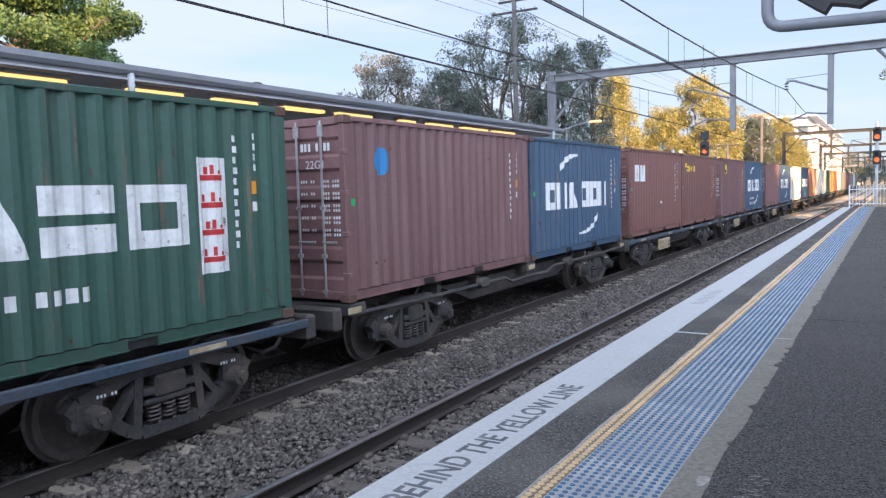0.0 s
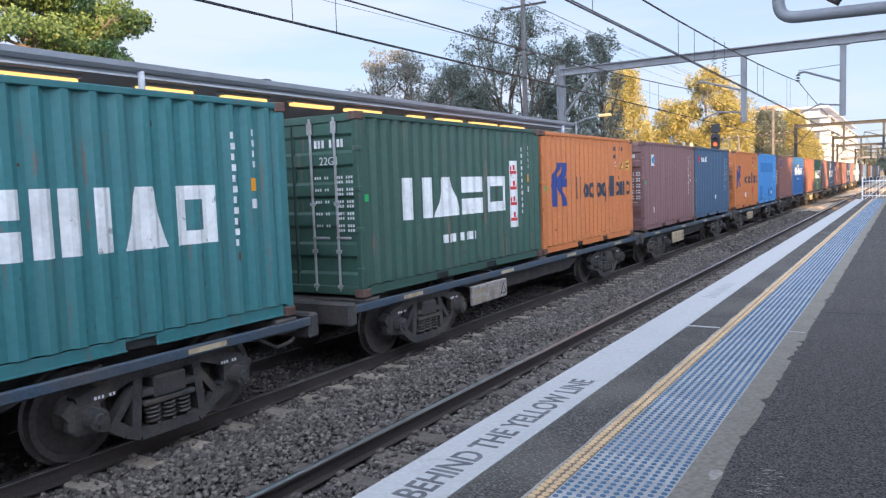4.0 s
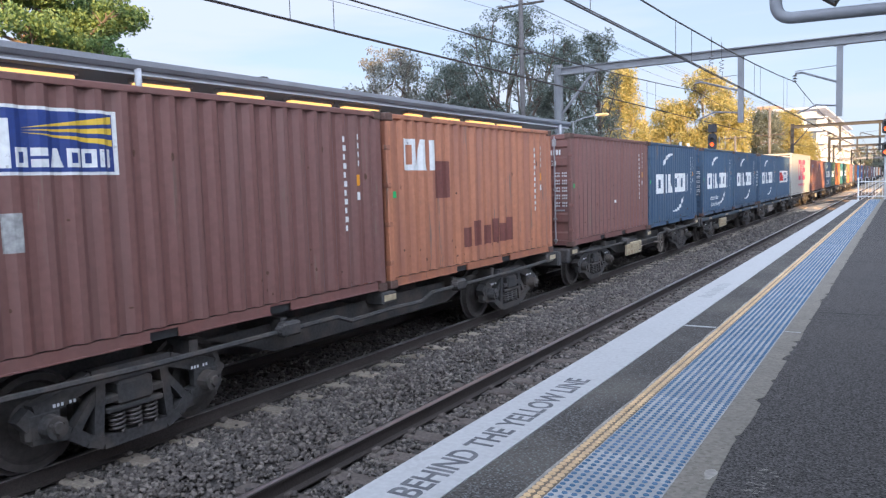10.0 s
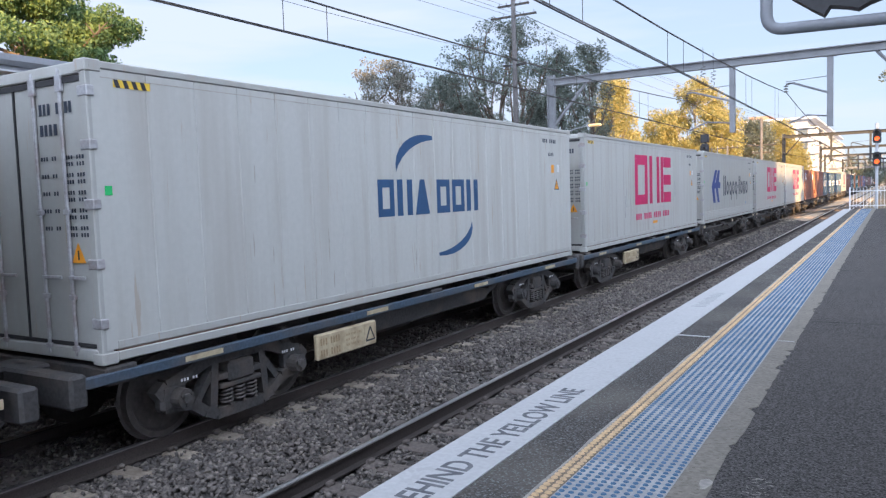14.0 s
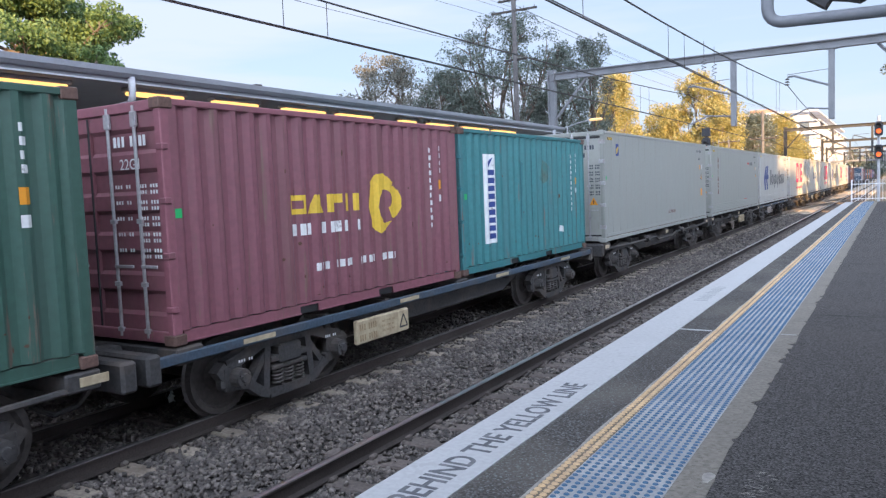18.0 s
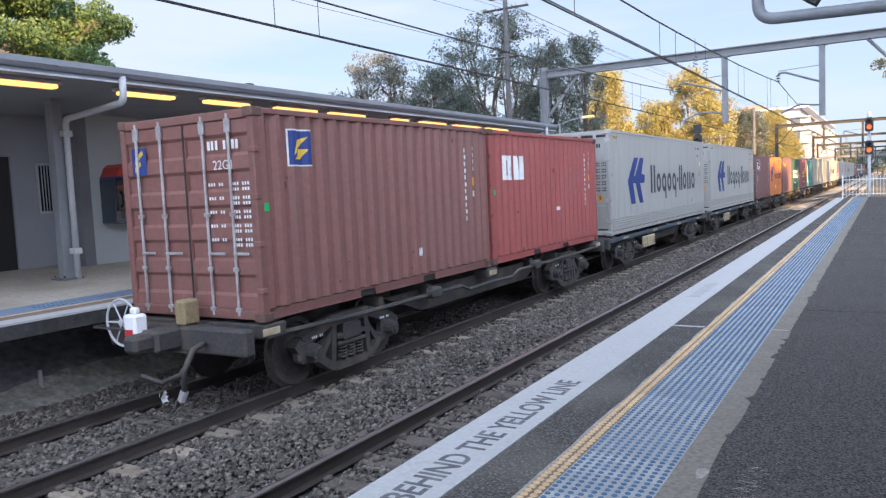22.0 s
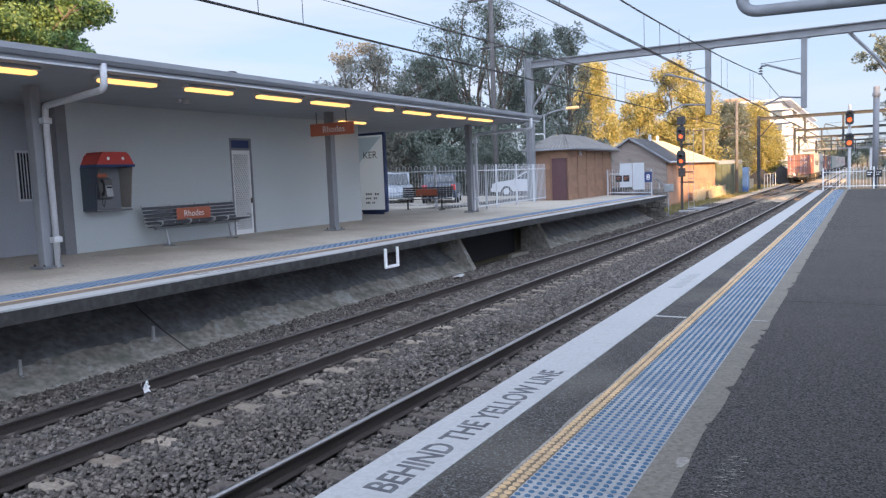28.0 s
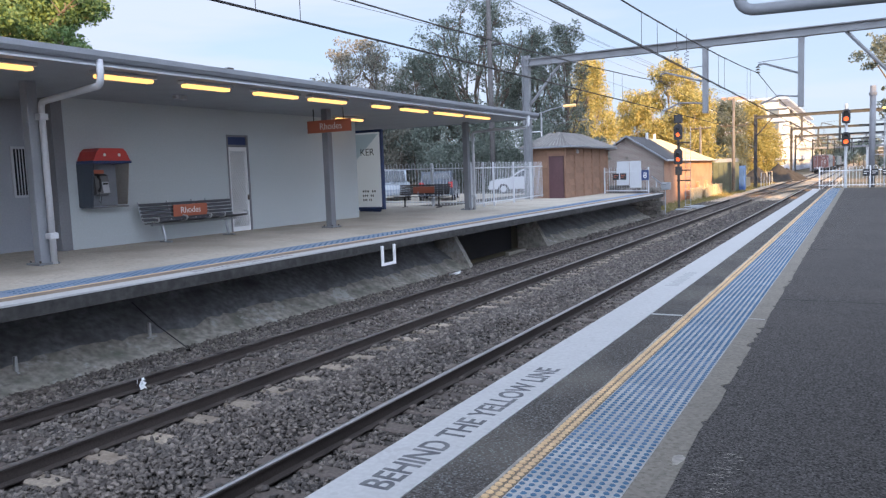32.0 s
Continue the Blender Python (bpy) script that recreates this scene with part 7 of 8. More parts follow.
for y in (128.0, 165.0, 205.0, 250.0):
    gantry(y, -11.5 + (y % 3), 5.0 + (y % 4), 6.3, ((-5.8, -7.7), (-2.1, -3.9)), "distant grey steel portal over the tracks", False)


def wire(name, label, pts, r=0.012):
    root = thing(name, label, "wire", "overhead wires")
    part("strand", Kit().path(pts, r, 5), STEEL_DARK, root)
    return root


for x in (-7.75, -3.8):
    root = thing("overhead_line", "thin dark contact wire hung from a sagging carrier", "wire", "overhead wires")
    low = 3.98 if x < -5 else 3.85
    part("contact_wire", Kit().path([(x, y, low) for y in (-25, 34, 92, 150, 260)], 0.014, 5), STEEL_DARK, root)
    part("contact_wire", Kit().path([(x + 0.05, y, low) for y in (-25, 34, 92, 150, 260)], 0.010, 5), STEEL_DARK, root)
    pts, sag = [], 4.53 if x < -5 else 4.42
    for a, b in ((-24, 34), (34, 92), (92, 150), (150, 208)):
        for i in range(13):
            y = a + (b - a) * i / 12
            pts.append((x, y, sag + (5.20 - sag) * ((y - (a + b) / 2) / ((b - a) / 2)) ** 2))
    part("carrier_wire", Kit().path(pts, 0.016, 5), STEEL_DARK, root)
    drops = [3.0, 4.0, 8.57, 9.58, 14.3, 15.3, 20.6, 21.7, 26.8, 27.9] if x < -5 else [3.6, 4.7, 9.2, 10.4, 15.1, 16.4, 24.2, 25.3, 30.65, 31.6]
    for y in drops + [36 + 5.8 * i - (4.4 if i % 2 else 0) for i in range(1, 29)]:
        m = 5 if y < 34 else 63 if y < 92 else 121 if y < 150 else 179
        top = sag + (5.20 - sag) * ((y - m) / 29) ** 2
        part("dropper", Kit().rod((x, y, low), (x, y, top), 0.006, n=4, caps=False), STEEL_DARK, root)
    if x > -5:
        for y, z0, z1 in ((18.3, 4.02, 4.26), (19.45, 4.02, 4.30)):
            part("curled_tail", Kit().path([(x, y, z1 + 0.42), (x, y, z1)] + [(x + 0.055 * math.sin(q * 0.8), y + 0.055 * math.cos(q * 0.8), z1 + (z0 - z1) * q / 24) for q in range(25)] + [(x, y, low)], 0.007, 4), STEEL_DARK, root, "curled loose wire")

# wooden and steel poles
def pole(x, y, z0, z1, r, arms, label):
    root = thing("power_pole", label, "pole", "poles")
    part("shaft", Kit().rod((x, y, z0), (x, y, z1), r, r * 0.75, 10), surface("pole_wood", (0.115, 0.11, 0.11), 0.9, grain=10, vary=0.2, stain=2, dirt=0.3, bump=0.2) if "pole_wood" not in bpy.data.materials else bpy.data.materials["pole_wood"], root, smooth=True)
    for z, w in arms:
        arm = part("cross_arm", Kit().slab(x - w, x + w, y - 0.07, y + 0.07, z - 0.06, z + 0.06, 0.01), STEEL_DARK, root)
        for s in (-0.9, -0.45, 0.45, 0.9):
            part("insulator", Kit().rod((x + s * w, y, z + 0.06), (x + s * w, y, z + 0.22), 0.04, 0.025, 6), MID_GREY, arm)
    return root


pole(-21.1, 45.0, -1.0, 16.5, 0.19, ((12.8, 1.6), (13.5, 1.1), (9.7, 0.8)), "tall grey power pole with steel cross arms")
pole(-10.6, 76.0, -1.0, 7.6, 0.16, ((5.1, 1.2), (4.4, 0.8)), "pale timber power pole with cross arms")
pole(-13.6, 76.0, -1.0, 5.2, 0.13, ((5.0, 1.0),), "pale timber power pole with cross arms")
for i, (dx, z) in enumerate(((-1.1, 12.5), (0.6, 12.5), (1.15, 12.5), (-0.7, 13.6), (0.7, 9.9))):
    pts = [(-21.1 + dx - 5 * t + 0, 45 - 75 * t, z + 3.0 * t - 5 * t * (1 - t)) for t in [q / 8 for q in range(9)]]
    wire("power_line", "thin dark power line between poles", pts, 0.011)
    pts = [(-21.1 + dx + 12 * t, 45 + 95 * t, z - 2.5 * t - 6 * t * (1 - t)) for t in [q / 8 for q in range(9)]]
    wire("power_line", "thin dark power line between poles", pts, 0.011)

# signals
def signal(x, y, base, lamps, ladder, w=1.0):
    root = thing("railway_signal", "black railway signal post with two red lamps lit", "signal", "railway signals")
    top = lamps[0] + 1.15
    part("post", Kit().rod((x, y + 0.15, base), (x, y + 0.15, top - 0.3), 0.08, n=10), PALE_GREY if not ladder else STEEL_DARK, root)
    for i, z in enumerate(lamps):
        head = part("signal_head", Kit().prism([(x - 0.27 * w, z - 0.20 * w), (x - 0.22 * w, z - 0.32 * w), (x + 0.22 * w, z - 0.32 * w), (x + 0.27 * w, z - 0.20 * w), (x + 0.27 * w, z + 0.50 * w), (x + 0.15 * w, z + 0.68 * w), (x - 0.15 * w, z + 0.68 * w), (x - 0.27 * w, z + 0.50 * w)], 1, y - 0.04, y + 0.06), BLACK, root, "black backing board")
        part("lamp", Kit().rod((x, y - 0.06, z), (x, y - 0.045, z), 0.125, n=16), RED_LAMP, head, "red lamp, lit")
        part("dark_lens", Kit().rod((x, y - 0.06, z + 0.30), (x, y - 0.045, z + 0.30), 0.105, n=16), STEEL_DARK, head)
        for zz in (z, z + 0.30):
            hoodk = Kit()
            for a in range(9):
                p, q = math.pi * a / 9, math.pi * (a + 1) / 9
                hoodk.flat([(x + 0.15 * math.cos(p), y - 0.05, zz + 0.15 * math.sin(p)), (x + 0.15 * math.cos(q), y - 0.05, zz + 0.15 * math.sin(q)), (x + 0.13 * math.cos(q), y - 0.3, zz + 0.13 * math.sin(q)), (x + 0.13 * math.cos(p), y - 0.3, zz + 0.13 * math.sin(p))])
            part("visor", hoodk, BLACK, head)
    if ladder:
        part("top_box", Kit().slab(x - 0.25, x + 0.25, y - 0.06, y + 0.25, top - 0.42, top + 0.12, 0.02), BLACK, root)
    if ladder:
        for z in (lamps[0] - 0.55, lamps[1] - 0.75, lamps[1] - 1.4):
            part("step", Kit().slab(x - 0.1, x + 0.72, y - 0.02, y + 0.35, z, z + 0.08, 0.01), STEEL_DARK, root)
        lad = part("ladder", Kit().rod((x + 0.38, y + 0.3, base), (x + 0.38, y + 0.3, lamps[0] + 0.5), 0.018, n=5).rod((x + 0.72, y + 0.3, base), (x + 0.72, y + 0.3, lamps[0] + 0.5), 0.018, n=5), GALV, root)
        for i in range(15):
            part("rung", Kit().rod((x + 0.38, y + 0.3, base + 0.3 + i * 0.3), (x + 0.72, y + 0.3, base + 0.3 + i * 0.3), 0.012, n=5), GALV, lad)
        part("trunk_box", Kit().slab(x - 0.2, x + 0.2, y + 0.05, y + 0.35, lamps[1] - 1.0, lamps[1] - 0.45, 0.02), STEEL_DARK, root)
    return root


signal(-10.33, 50.0, -1.3, (3.50, 1.93), True)
signal(-0.80, 48.5, -1.3, (3.80, 2.52), False, 0.78)

# brick house beside the line
brick = bpy.data.materials.new("brown_brickwork")
brick.use_nodes = True
_n, _l = brick.node_tree.nodes, brick.node_tree.links
bt, tcn, mp2 = _n.new("ShaderNodeTexBrick"), _n.new("ShaderNodeTexCoord"), _n.new("ShaderNodeMapping")
bt.inputs["Color1"].default_value, bt.inputs["Color2"].default_value, bt.inputs["Mortar"].default_value = (0.17, 0.105, 0.085, 1), (0.105, 0.070, 0.060, 1), (0.33, 0.30, 0.27, 1)
bt.inputs["Scale"].default_value, bt.inputs["Mortar Size"].default_value = 1.0, 0.020
bt.inputs["Brick Width"].default_value, bt.inputs["Row Height"].default_value = 0.24, 0.086
mp2.inputs["Rotation"].default_value = (radians(90), 0, 0)
_l.new(tcn.outputs["Object"], mp2.inputs["Vector"])
_l.new(mp2.outputs["Vector"], bt.inputs["Vector"])
_l.new(bt.outputs["Color"], _n["Principled BSDF"].inputs["Base Color"])
_n["Principled BSDF"].inputs["Roughness"].default_value = 0.9
# low sun on the side wall put into its orange colour
SUN_SALMON = surface("sun_salmon_wall", (0.40, 0.235, 0.16), 0.85, grain=6, vary=0.12, stain=0.8, dirt=0.3, bump=0.1)
house = thing("brick_house", "small brown brick railway house with a gabled roof", "house")
BX0, BX1, BY0, BY1, BZ, BE, BR = -17.7, -12.5, 55.5, 75.6, -1.3, 2.09, 3.85
bc = (BX0 + BX1) / 2
part("gable_wall", Kit().prism([(BX0, BZ), (BX1, BZ), (BX1, BE), (bc, BR - 0.1), (BX0, BE)], 1, BY0, BY0 + 0.25), brick, house, "brown brick gable")
part("side_wall", Kit().box(BX1 - 0.25, BX1, BY0 + 0.252, BY1, BZ, BE), SUN_SALMON, house, "side wall, coloured salmon for the sun on it")
part("back_walls", Kit().box(BX0, BX0 + 0.25, BY0 + 0.252, BY1, BZ, BE).box(BX0 + 0.25, BX1 - 0.25, BY1 - 0.25, BY1, BZ, BE), SUN_SALMON, house)
o = 0.35
MIDY = 61.5
roofk = Kit()
for i in range(24):
    y = BY0 - 0.3 + (MIDY - BY0 + 0.3) * i / 24
    d = (MIDY - BY0 + 0.3) / 24
    for x0, x1 in ((BX0 - o, bc), (BX1 + o, bc)):
        roofk.add([(x0, y, BE - 0.12), (x1, y, BR), (x1, y + d, BR), (x0, y + d, BE - 0.12), (x0, y, BE - 0.155), (x1, y, BR - 0.035), (x1, y + d * 0.93, BR - 0.008), (x0, y + d * 0.93, BE - 0.128)], [(0, 1, 2, 3), (4, 5, 1, 0)])
# roof colours carry the shade line: grey shaded front, cream sunlit rear
part("roof", roofk, surface("shaded_grey_roof", (0.10, 0.10, 0.105), 0.9, grain=7, vary=0.2, stain=0.8, dirt=0.25, bump=0.4, spec=0.1), house, "sheeted roof over the gable, coloured grey for shade")
part("rear_roof", Kit().add([(BX0 - o, MIDY, BE - 0.12), (bc, MIDY, BR - 0.03), (bc, 66.0, BR - 0.03), (BX0 - o, BY1 + o, BE - 0.12), (BX1 + o, BY1 + o, BE - 0.12), (BX1 + o, MIDY, BE - 0.12)], [(0, 1, 2, 3), (1, 5, 4, 2), (2, 4, 3)]), surface("sunlit_cream_roof", (0.62, 0.50, 0.29), 0.75, grain=7, vary=0.12, stain=0.7, dirt=0.2, bump=0.3), house, "hipped roof behind, coloured cream for sunlight")
part("barge_board", Kit().prism([(BX0 - o, BE - 0.22), (bc, BR - 0.10), (BX1 + o, BE - 0.22), (BX1 + o, BE - 0.10), (bc, BR + 0.03), (BX0 - o, BE - 0.10)], 1, BY0 - 0.36, BY0 - 0.3), MID_GREY, house)
part("gutter", Kit().rod((BX1 + o, BY0 - 0.3, BE - 0.15), (BX1 + o, BY1 + o, BE - 0.15), 0.07, n=6), PALE_GREY, house)
for y in (60.5, 63.0):
    part("chimney", Kit().rod((bc + 0.2, y, BR - 0.15), (bc + 0.2, y, BR + 0.35), 0.13, 0.11, 8), PALE_GREY, house)
for a, b in ((-15.9, -15.0), (-14.95, -14.1)):
    part("door", Kit().slab(a, b, BY0 - 0.05, BY0 - 0.002, -0.6, 2.0, 0.01), PALE_GREY, house, "pale garage door leaf")
part("wall_lamp", Kit().rod((bc, BY0 - 0.2, 2.15), (bc, BY0 - 0.2, 2.3), 0.1, 0.04, 8), STEEL_DARK, house)
for y in (60, 64, 68, 72):
    part("buttress", Kit().slab(BX1 - 0.002, BX1 + 0.25, y - 0.15, y + 0.15, BZ, 0.1, 0.02), SUN_SALMON, house)

# yard things along the line
skip = thing("green_container", "faded green steel site container", "container")
part("body", Kit().slab(-12.6, -10.9, 76.5, 82.0, -1.3, 1.7, 0.03), surface("faded_green", (0.10, 0.12, 0.085), 0.7, grain=8, vary=0.1, dirt=0.3, bump=0.1), skip)
for i in range(4):
    part("rib", Kit().slab(-12.55 + i * 0.5, -12.45 + i * 0.5, 76.45, 76.5, -1.2, 1.6, 0.01), surface("faded_green_rib", (0.085, 0.10, 0.075), 0.7, dirt=0.3, bump=0.1) if "faded_green_rib" not in bpy.data.materials else bpy.data.materials["faded_green_rib"], skip)
cab = thing("relay_cabinet", "grey lineside cabinet with a railing on top", "cabinet")
part("body", Kit().slab(-13.6, -11.6, 84, 87, -1.33, 2.1, 0.03), MID_GREY, cab)
blue = thing("portable_toilet", "blue portable cabin beside the track", "cabin")
part("body", Kit().slab(-11.2, -10.5, 83.0, 84.2, -1.3, 1.3, 0.05), surface("blue_plastic", (0.03, 0.085, 0.26), 0.5, grain=8, vary=0.1, dirt=0.2, bump=0.03), blue)
wall = thing("lineside_barrier", "low pale concrete and timber barriers beside the track", "barrier")
rnd = random.Random(11)
for i in range(7):
    y = 62 + i * 5.2
    part("panel", Kit().slab(-11.9 + rnd.uniform(-0.3, 0.3), -11.6, y, y + 3.6, -1.3, -0.3 + rnd.uniform(-0.4, 0.3), 0.03), CREAM, wall)
rail_yel = thing("handrail", "pale yellow handrail beside the track", "railing")
for i in range(5):
    part("post", Kit().rod((-9.9, 92 + i * 3, -1.3), (-9.9, 92 + i * 3, 0.4), 0.04, n=6), PALE_GREY, rail_yel)
part("rail", Kit().rod((-9.9, 92, 0.4), (-9.9, 104, 0.4), 0.04, n=6), YELLOW, rail_yel)
for i, (x, y, r, h) in enumerate(((-12.6, 112, 3.2, 2.4), (-10.4, 118, 3.4, 2.7), (-8.9 - 1.0, 126, 3.5, 2.0))):
    k = Kit()
    for a in range(9):
        for b in range(20):
            q = a / 8
            t = 2 * math.pi * b / 20
            rr = r * q * (1 + 0.15 * noise.noise((math.cos(t) * 2, math.sin(t) * 2, i)))
            k.v.append((x + rr * math.cos(t), y + rr * math.sin(t), -1.35 + h * (1 - q) ** 1.1 + 0.12 * noise.noise((rr, t, i))))
    for a in range(8):
        for b in range(20):
            k.f.append((a * 20 + b, a * 20 + (b + 1) % 20, (a + 1) * 20 + (b + 1) % 20, (a + 1) * 20 + b))
    # near-black soil colour holds the shade on the heaps
    tagged(part("earth_mound", k, surface("shaded_soil", (0.03, 0.027, 0.025), 0.95, grain=5, vary=0.3, dirt=0.2, bump=0.4) if i == 0 else bpy.data.materials["shaded_soil"], smooth=True), "heap of soil and ballast, coloured dark for shade", "mound", "soil heaps")

# car park
# rubble wall and leftovers beside the signal
stone_wall = thing("stone_wall", "rough grey stone retaining wall at the platform's end", "wall")
rnd = random.Random(31)
RUBBLE = surface("rubble_stone", (0.17, 0.155, 0.14), 0.95, grain=10, vary=0.3, stain=2, dirt=0.35, bump=0.5, random_tint=0.25)
for i in range(7):
    for j in range(6):
        x = -11.6 + j * 0.36 + (0.18 if i % 2 else 0)
        s_ = rnd.uniform(-0.03, 0.03)
        part("stone", Kit().slab(x, x + 0.34, 41.0 + s_, 41.45 + s_, -1.33 + i * 0.25, -1.33 + i * 0.25 + 0.24, 0.03), RUBBLE, stone_wall)
stops = thing("cable_trough", "stack of pale concrete troughs and pipes by the track", "rubble")
for i in range(9):
    x, y = rnd.uniform(-10.2, -9.3), rnd.uniform(46.5, 50.5)
    part("trough", Kit().slab(x, x + 0.9, y, y + 0.2, -1.30, -1.30 + rnd.uniform(0.1, 0.28), 0.02), COPING if i % 2 else GALV, stops)
gate = thing("ramp_rail", "grey steel handrail sloping off the platform's end", "railing")
part("rail", Kit().path([(-9.75, 40.6, 1.0), (-9.6, 42.2, 0.55), (-9.6, 43.4, 0.5)], 0.035, 6), GALV, gate)
for y, h in ((41.2, 0.83), (43.3, 0.50)):
    part("post", Kit().rod((-9.66, y, -1.3), (-9.66, y, h), 0.035, n=6), GALV, gate)
part("box", Kit().slab(-9.9, -9.4, 43.2, 43.6, 0.2, 0.62, 0.02), GALV, gate)
fence_y = thing("yard_fence", "low weathered timber yard fence in the sun", "fence")
for i in range(26):
    y = 66.5 + i * 0.36
    part("paling", Kit().slab(-12.15, -12.10, y, y + 0.30, -1.33, -0.25 + rnd.uniform(-0.25, 0.15), 0.01), CREAM, fence_y)
tagged(part("car_park", Kit().box(-70, -14.95, 27.3, 62, -1.3, 0.235), ASPHALT), "asphalt car park behind the platform", "car park", kind="structure")


def car(x, y, z, turn, colour, label, van=False):
    root = thing("car", label, "car", "parked cars", at=pose(x, y, z, 0, 0, turn))
    L, H = 4.3, (1.62 if van else 1.45)
    m = surface("car_paint", colour, 0.3, grain=5, vary=0.02, dirt=0.08, bump=0.0, spec=0.6)
    low = [(-2.15, 0.30), (-2.1, 0.62), (-1.95, 0.85), (-0.9, 0.95), (2.05, 0.98), (2.15, 0.6), (2.12, 0.28)]
    part("body", Kit().prism(low, 0, -0.86, 0.86), m, root)
    up = [(-0.95, 0.95), (-0.25, H - 0.05), (0.0, H), (1.5, H), (1.75, H - 0.08), (2.02, 0.97)]
    part("cabin", Kit().prism(up, 0, -0.74, 0.74), m, root)
    gl = surface("car_glass", (0.05, 0.06, 0.07), 0.08, grain=5, vary=0.02, dirt=0.0, bump=0.0, spec=0.8) if "car_glass" not in bpy.data.materials else bpy.data.materials["car_glass"]
    for s in (-1, 1):
        for a in ([(-0.75, 1.0), (-0.2, H - 0.12), (0.45, H - 0.1), (0.45, 1.0)], [(0.53, 1.0), (0.53, H - 0.1), (1.45, H - 0.12), (1.75, 1.0)]):
            part("side_window", Kit().prism(a, 0, s * 0.742, s * 0.75), gl, root)
    part("windscreen", Kit().add([(-0.68, -0.93, 1.0), (0.68, -0.93, 1.0), (0.62, -0.29, H - 0.08), (-0.62, -0.29, H - 0.08)], [(0, 1, 2, 3)]), gl, root, at=Matrix.Translation((0, -0.012, 0.008)))
    part("rear_window", Kit().add([(-0.66, 2.0, 1.05), (0.66, 2.0, 1.05), (0.62, 1.78, H - 0.12), (-0.62, 1.78, H - 0.12)], [(3, 2, 1, 0)]), gl, root, at=Matrix.Translation((0, 0.012, 0.008)))
    for s in (-1, 1):
        part("headlight", Kit().slab(s * 0.62 - 0.16, s * 0.62 + 0.16, -2.12, -2.0, 0.62, 0.78, 0.02), PALE_GREY, root)
        part("tail_light", Kit().slab(s * 0.70 - 0.10, s * 0.70 + 0.10, 2.08, 2.16, 0.65, 0.92, 0.02), INK["red"], root)
        for yy in (-1.3, 1.3):
            tyre = part("wheel", Kit().rod((s * 0.70, yy, 0.31), (s * 0.88, yy, 0.31), 0.31, n=20), BLACK, root)
            part("rim", Kit().rod((s * 0.87, yy, 0.31), (s * 0.89, yy, 0.31), 0.19, n=12), PALE_GREY, tyre)
    part("bumper", Kit().slab(-0.84, 0.84, -2.2, -2.05, 0.32, 0.52, 0.03), m, root)
    return root


car(-21.4, 33.2, 0.235, 34, (0.24, 0.27, 0.31), "silver people mover parked facing the fence", True)
car(-18.7, 33.4, 0.235, 205, (0.035, 0.05, 0.075), "dark blue hatchback parked with its tail to the fence")
car(-25.2, 36.2, 0.235, 30, (0.36, 0.38, 0.40), "pale grey van parked behind the fence", True)
car(-29.5, 39.0, 0.235, 80, (0.30, 0.32, 0.34), "grey hatchback parked far behind the fence")
car(-17.4, 41.6, 0.235, -68, (0.50, 0.52, 0.55), "white sedan parked behind the white fence")

# the white block of flats in the distance
flats = thing("apartment_building", "long white apartment block with balconies", "building")
AX0, AX1, AY0, AY1 = -36.0, -16.6, 200.0, 316.0
FLAT_WHITE = surface("flat_white", (0.48, 0.52, 0.60), 0.7, grain=2, vary=0.05, stain=0.1, dirt=0.12, bump=0)
part("outer_wall", Kit().box(AX0, AX1, AY0, AY1, -1.3, 14.3), FLAT_WHITE, flats)
part("top_floor", Kit().box(AX0 + 2, AX1 - 1.2, AY0 + 2, AY1 - 3, 14.3, 16.6), PALE_GREY, flats)
part("roof", Kit().slab(AX0 + 0.5, AX1 + 0.8, AY0 + 0.5, AY1 - 2, 16.6, 17.1, 0.1), FLAT_WHITE, flats, "flat white roof")
part("plant_room", Kit().box(AX0 + 4, AX0 + 9, AY0 + 8, AY0 + 18, 17.1, 18.6), surface("terracotta_panel", (0.36, 0.22, 0.16), 0.8, grain=3, vary=0.1, dirt=0.2, bump=0), flats)
PANE = surface("flat_glass", (0.10, 0.125, 0.15), 0.12, grain=2, vary=0.1, dirt=0.0, bump=0)
for f in range(5):
    z = -0.6 + f * 3.05
    part("floor_slab", Kit().box(AX0 - 0.2, AX1 + 1.3, AY0 - 1.0, AY1 + 0.2, z + 2.75, z + 3.0), FLAT_WHITE, flats)
    for i in range(6):
        x = AX0 + 0.8 + i * 3.1
        part("window", Kit().box(x, x + 2.1, AY0 - 0.06, AY0 - 0.02, z + 0.5, z + 2.5), PANE, flats)
    for i in range(14):
        y = AY0 + 1.5 + i * 8.1
        part("window", Kit().box(AX1 + 0.02, AX1 + 0.06, y, y + 5.2, z + 0.3, z + 2.5), PANE, flats)
        part("balustrade", Kit().box(AX1 + 1.2, AX1 + 1.26, y - 0.6, y + 5.8, z + 0.0, z + 0.95), FLAT_WHITE, flats)
        if i % 2 == 0:
            part("fin", Kit().box(AX1, AX1 + 1.3, y - 1.5, y - 1.2, z - 0.05, z + 2.75), FLAT_WHITE, flats)

# footbridge and roofs at the end of the line
bridge = thing("footbridge", "distant pale steel footbridge across the tracks", "bridge")
part("deck", Kit().box(-26, 20, 240, 243, 4.9, 5.4), DARK_GREY, bridge)
part("roof", Kit().box(-26, 20, 239.5, 243.5, 8.3, 8.6), MID_GREY, bridge)
for i in range(24):
    x = -26 + i * 2
    part("strut", Kit().rod((x, 240, 5.4), (x + (1 if i % 2 else -1), 240, 8.3), 0.12, n=5), DARK_GREY, bridge)
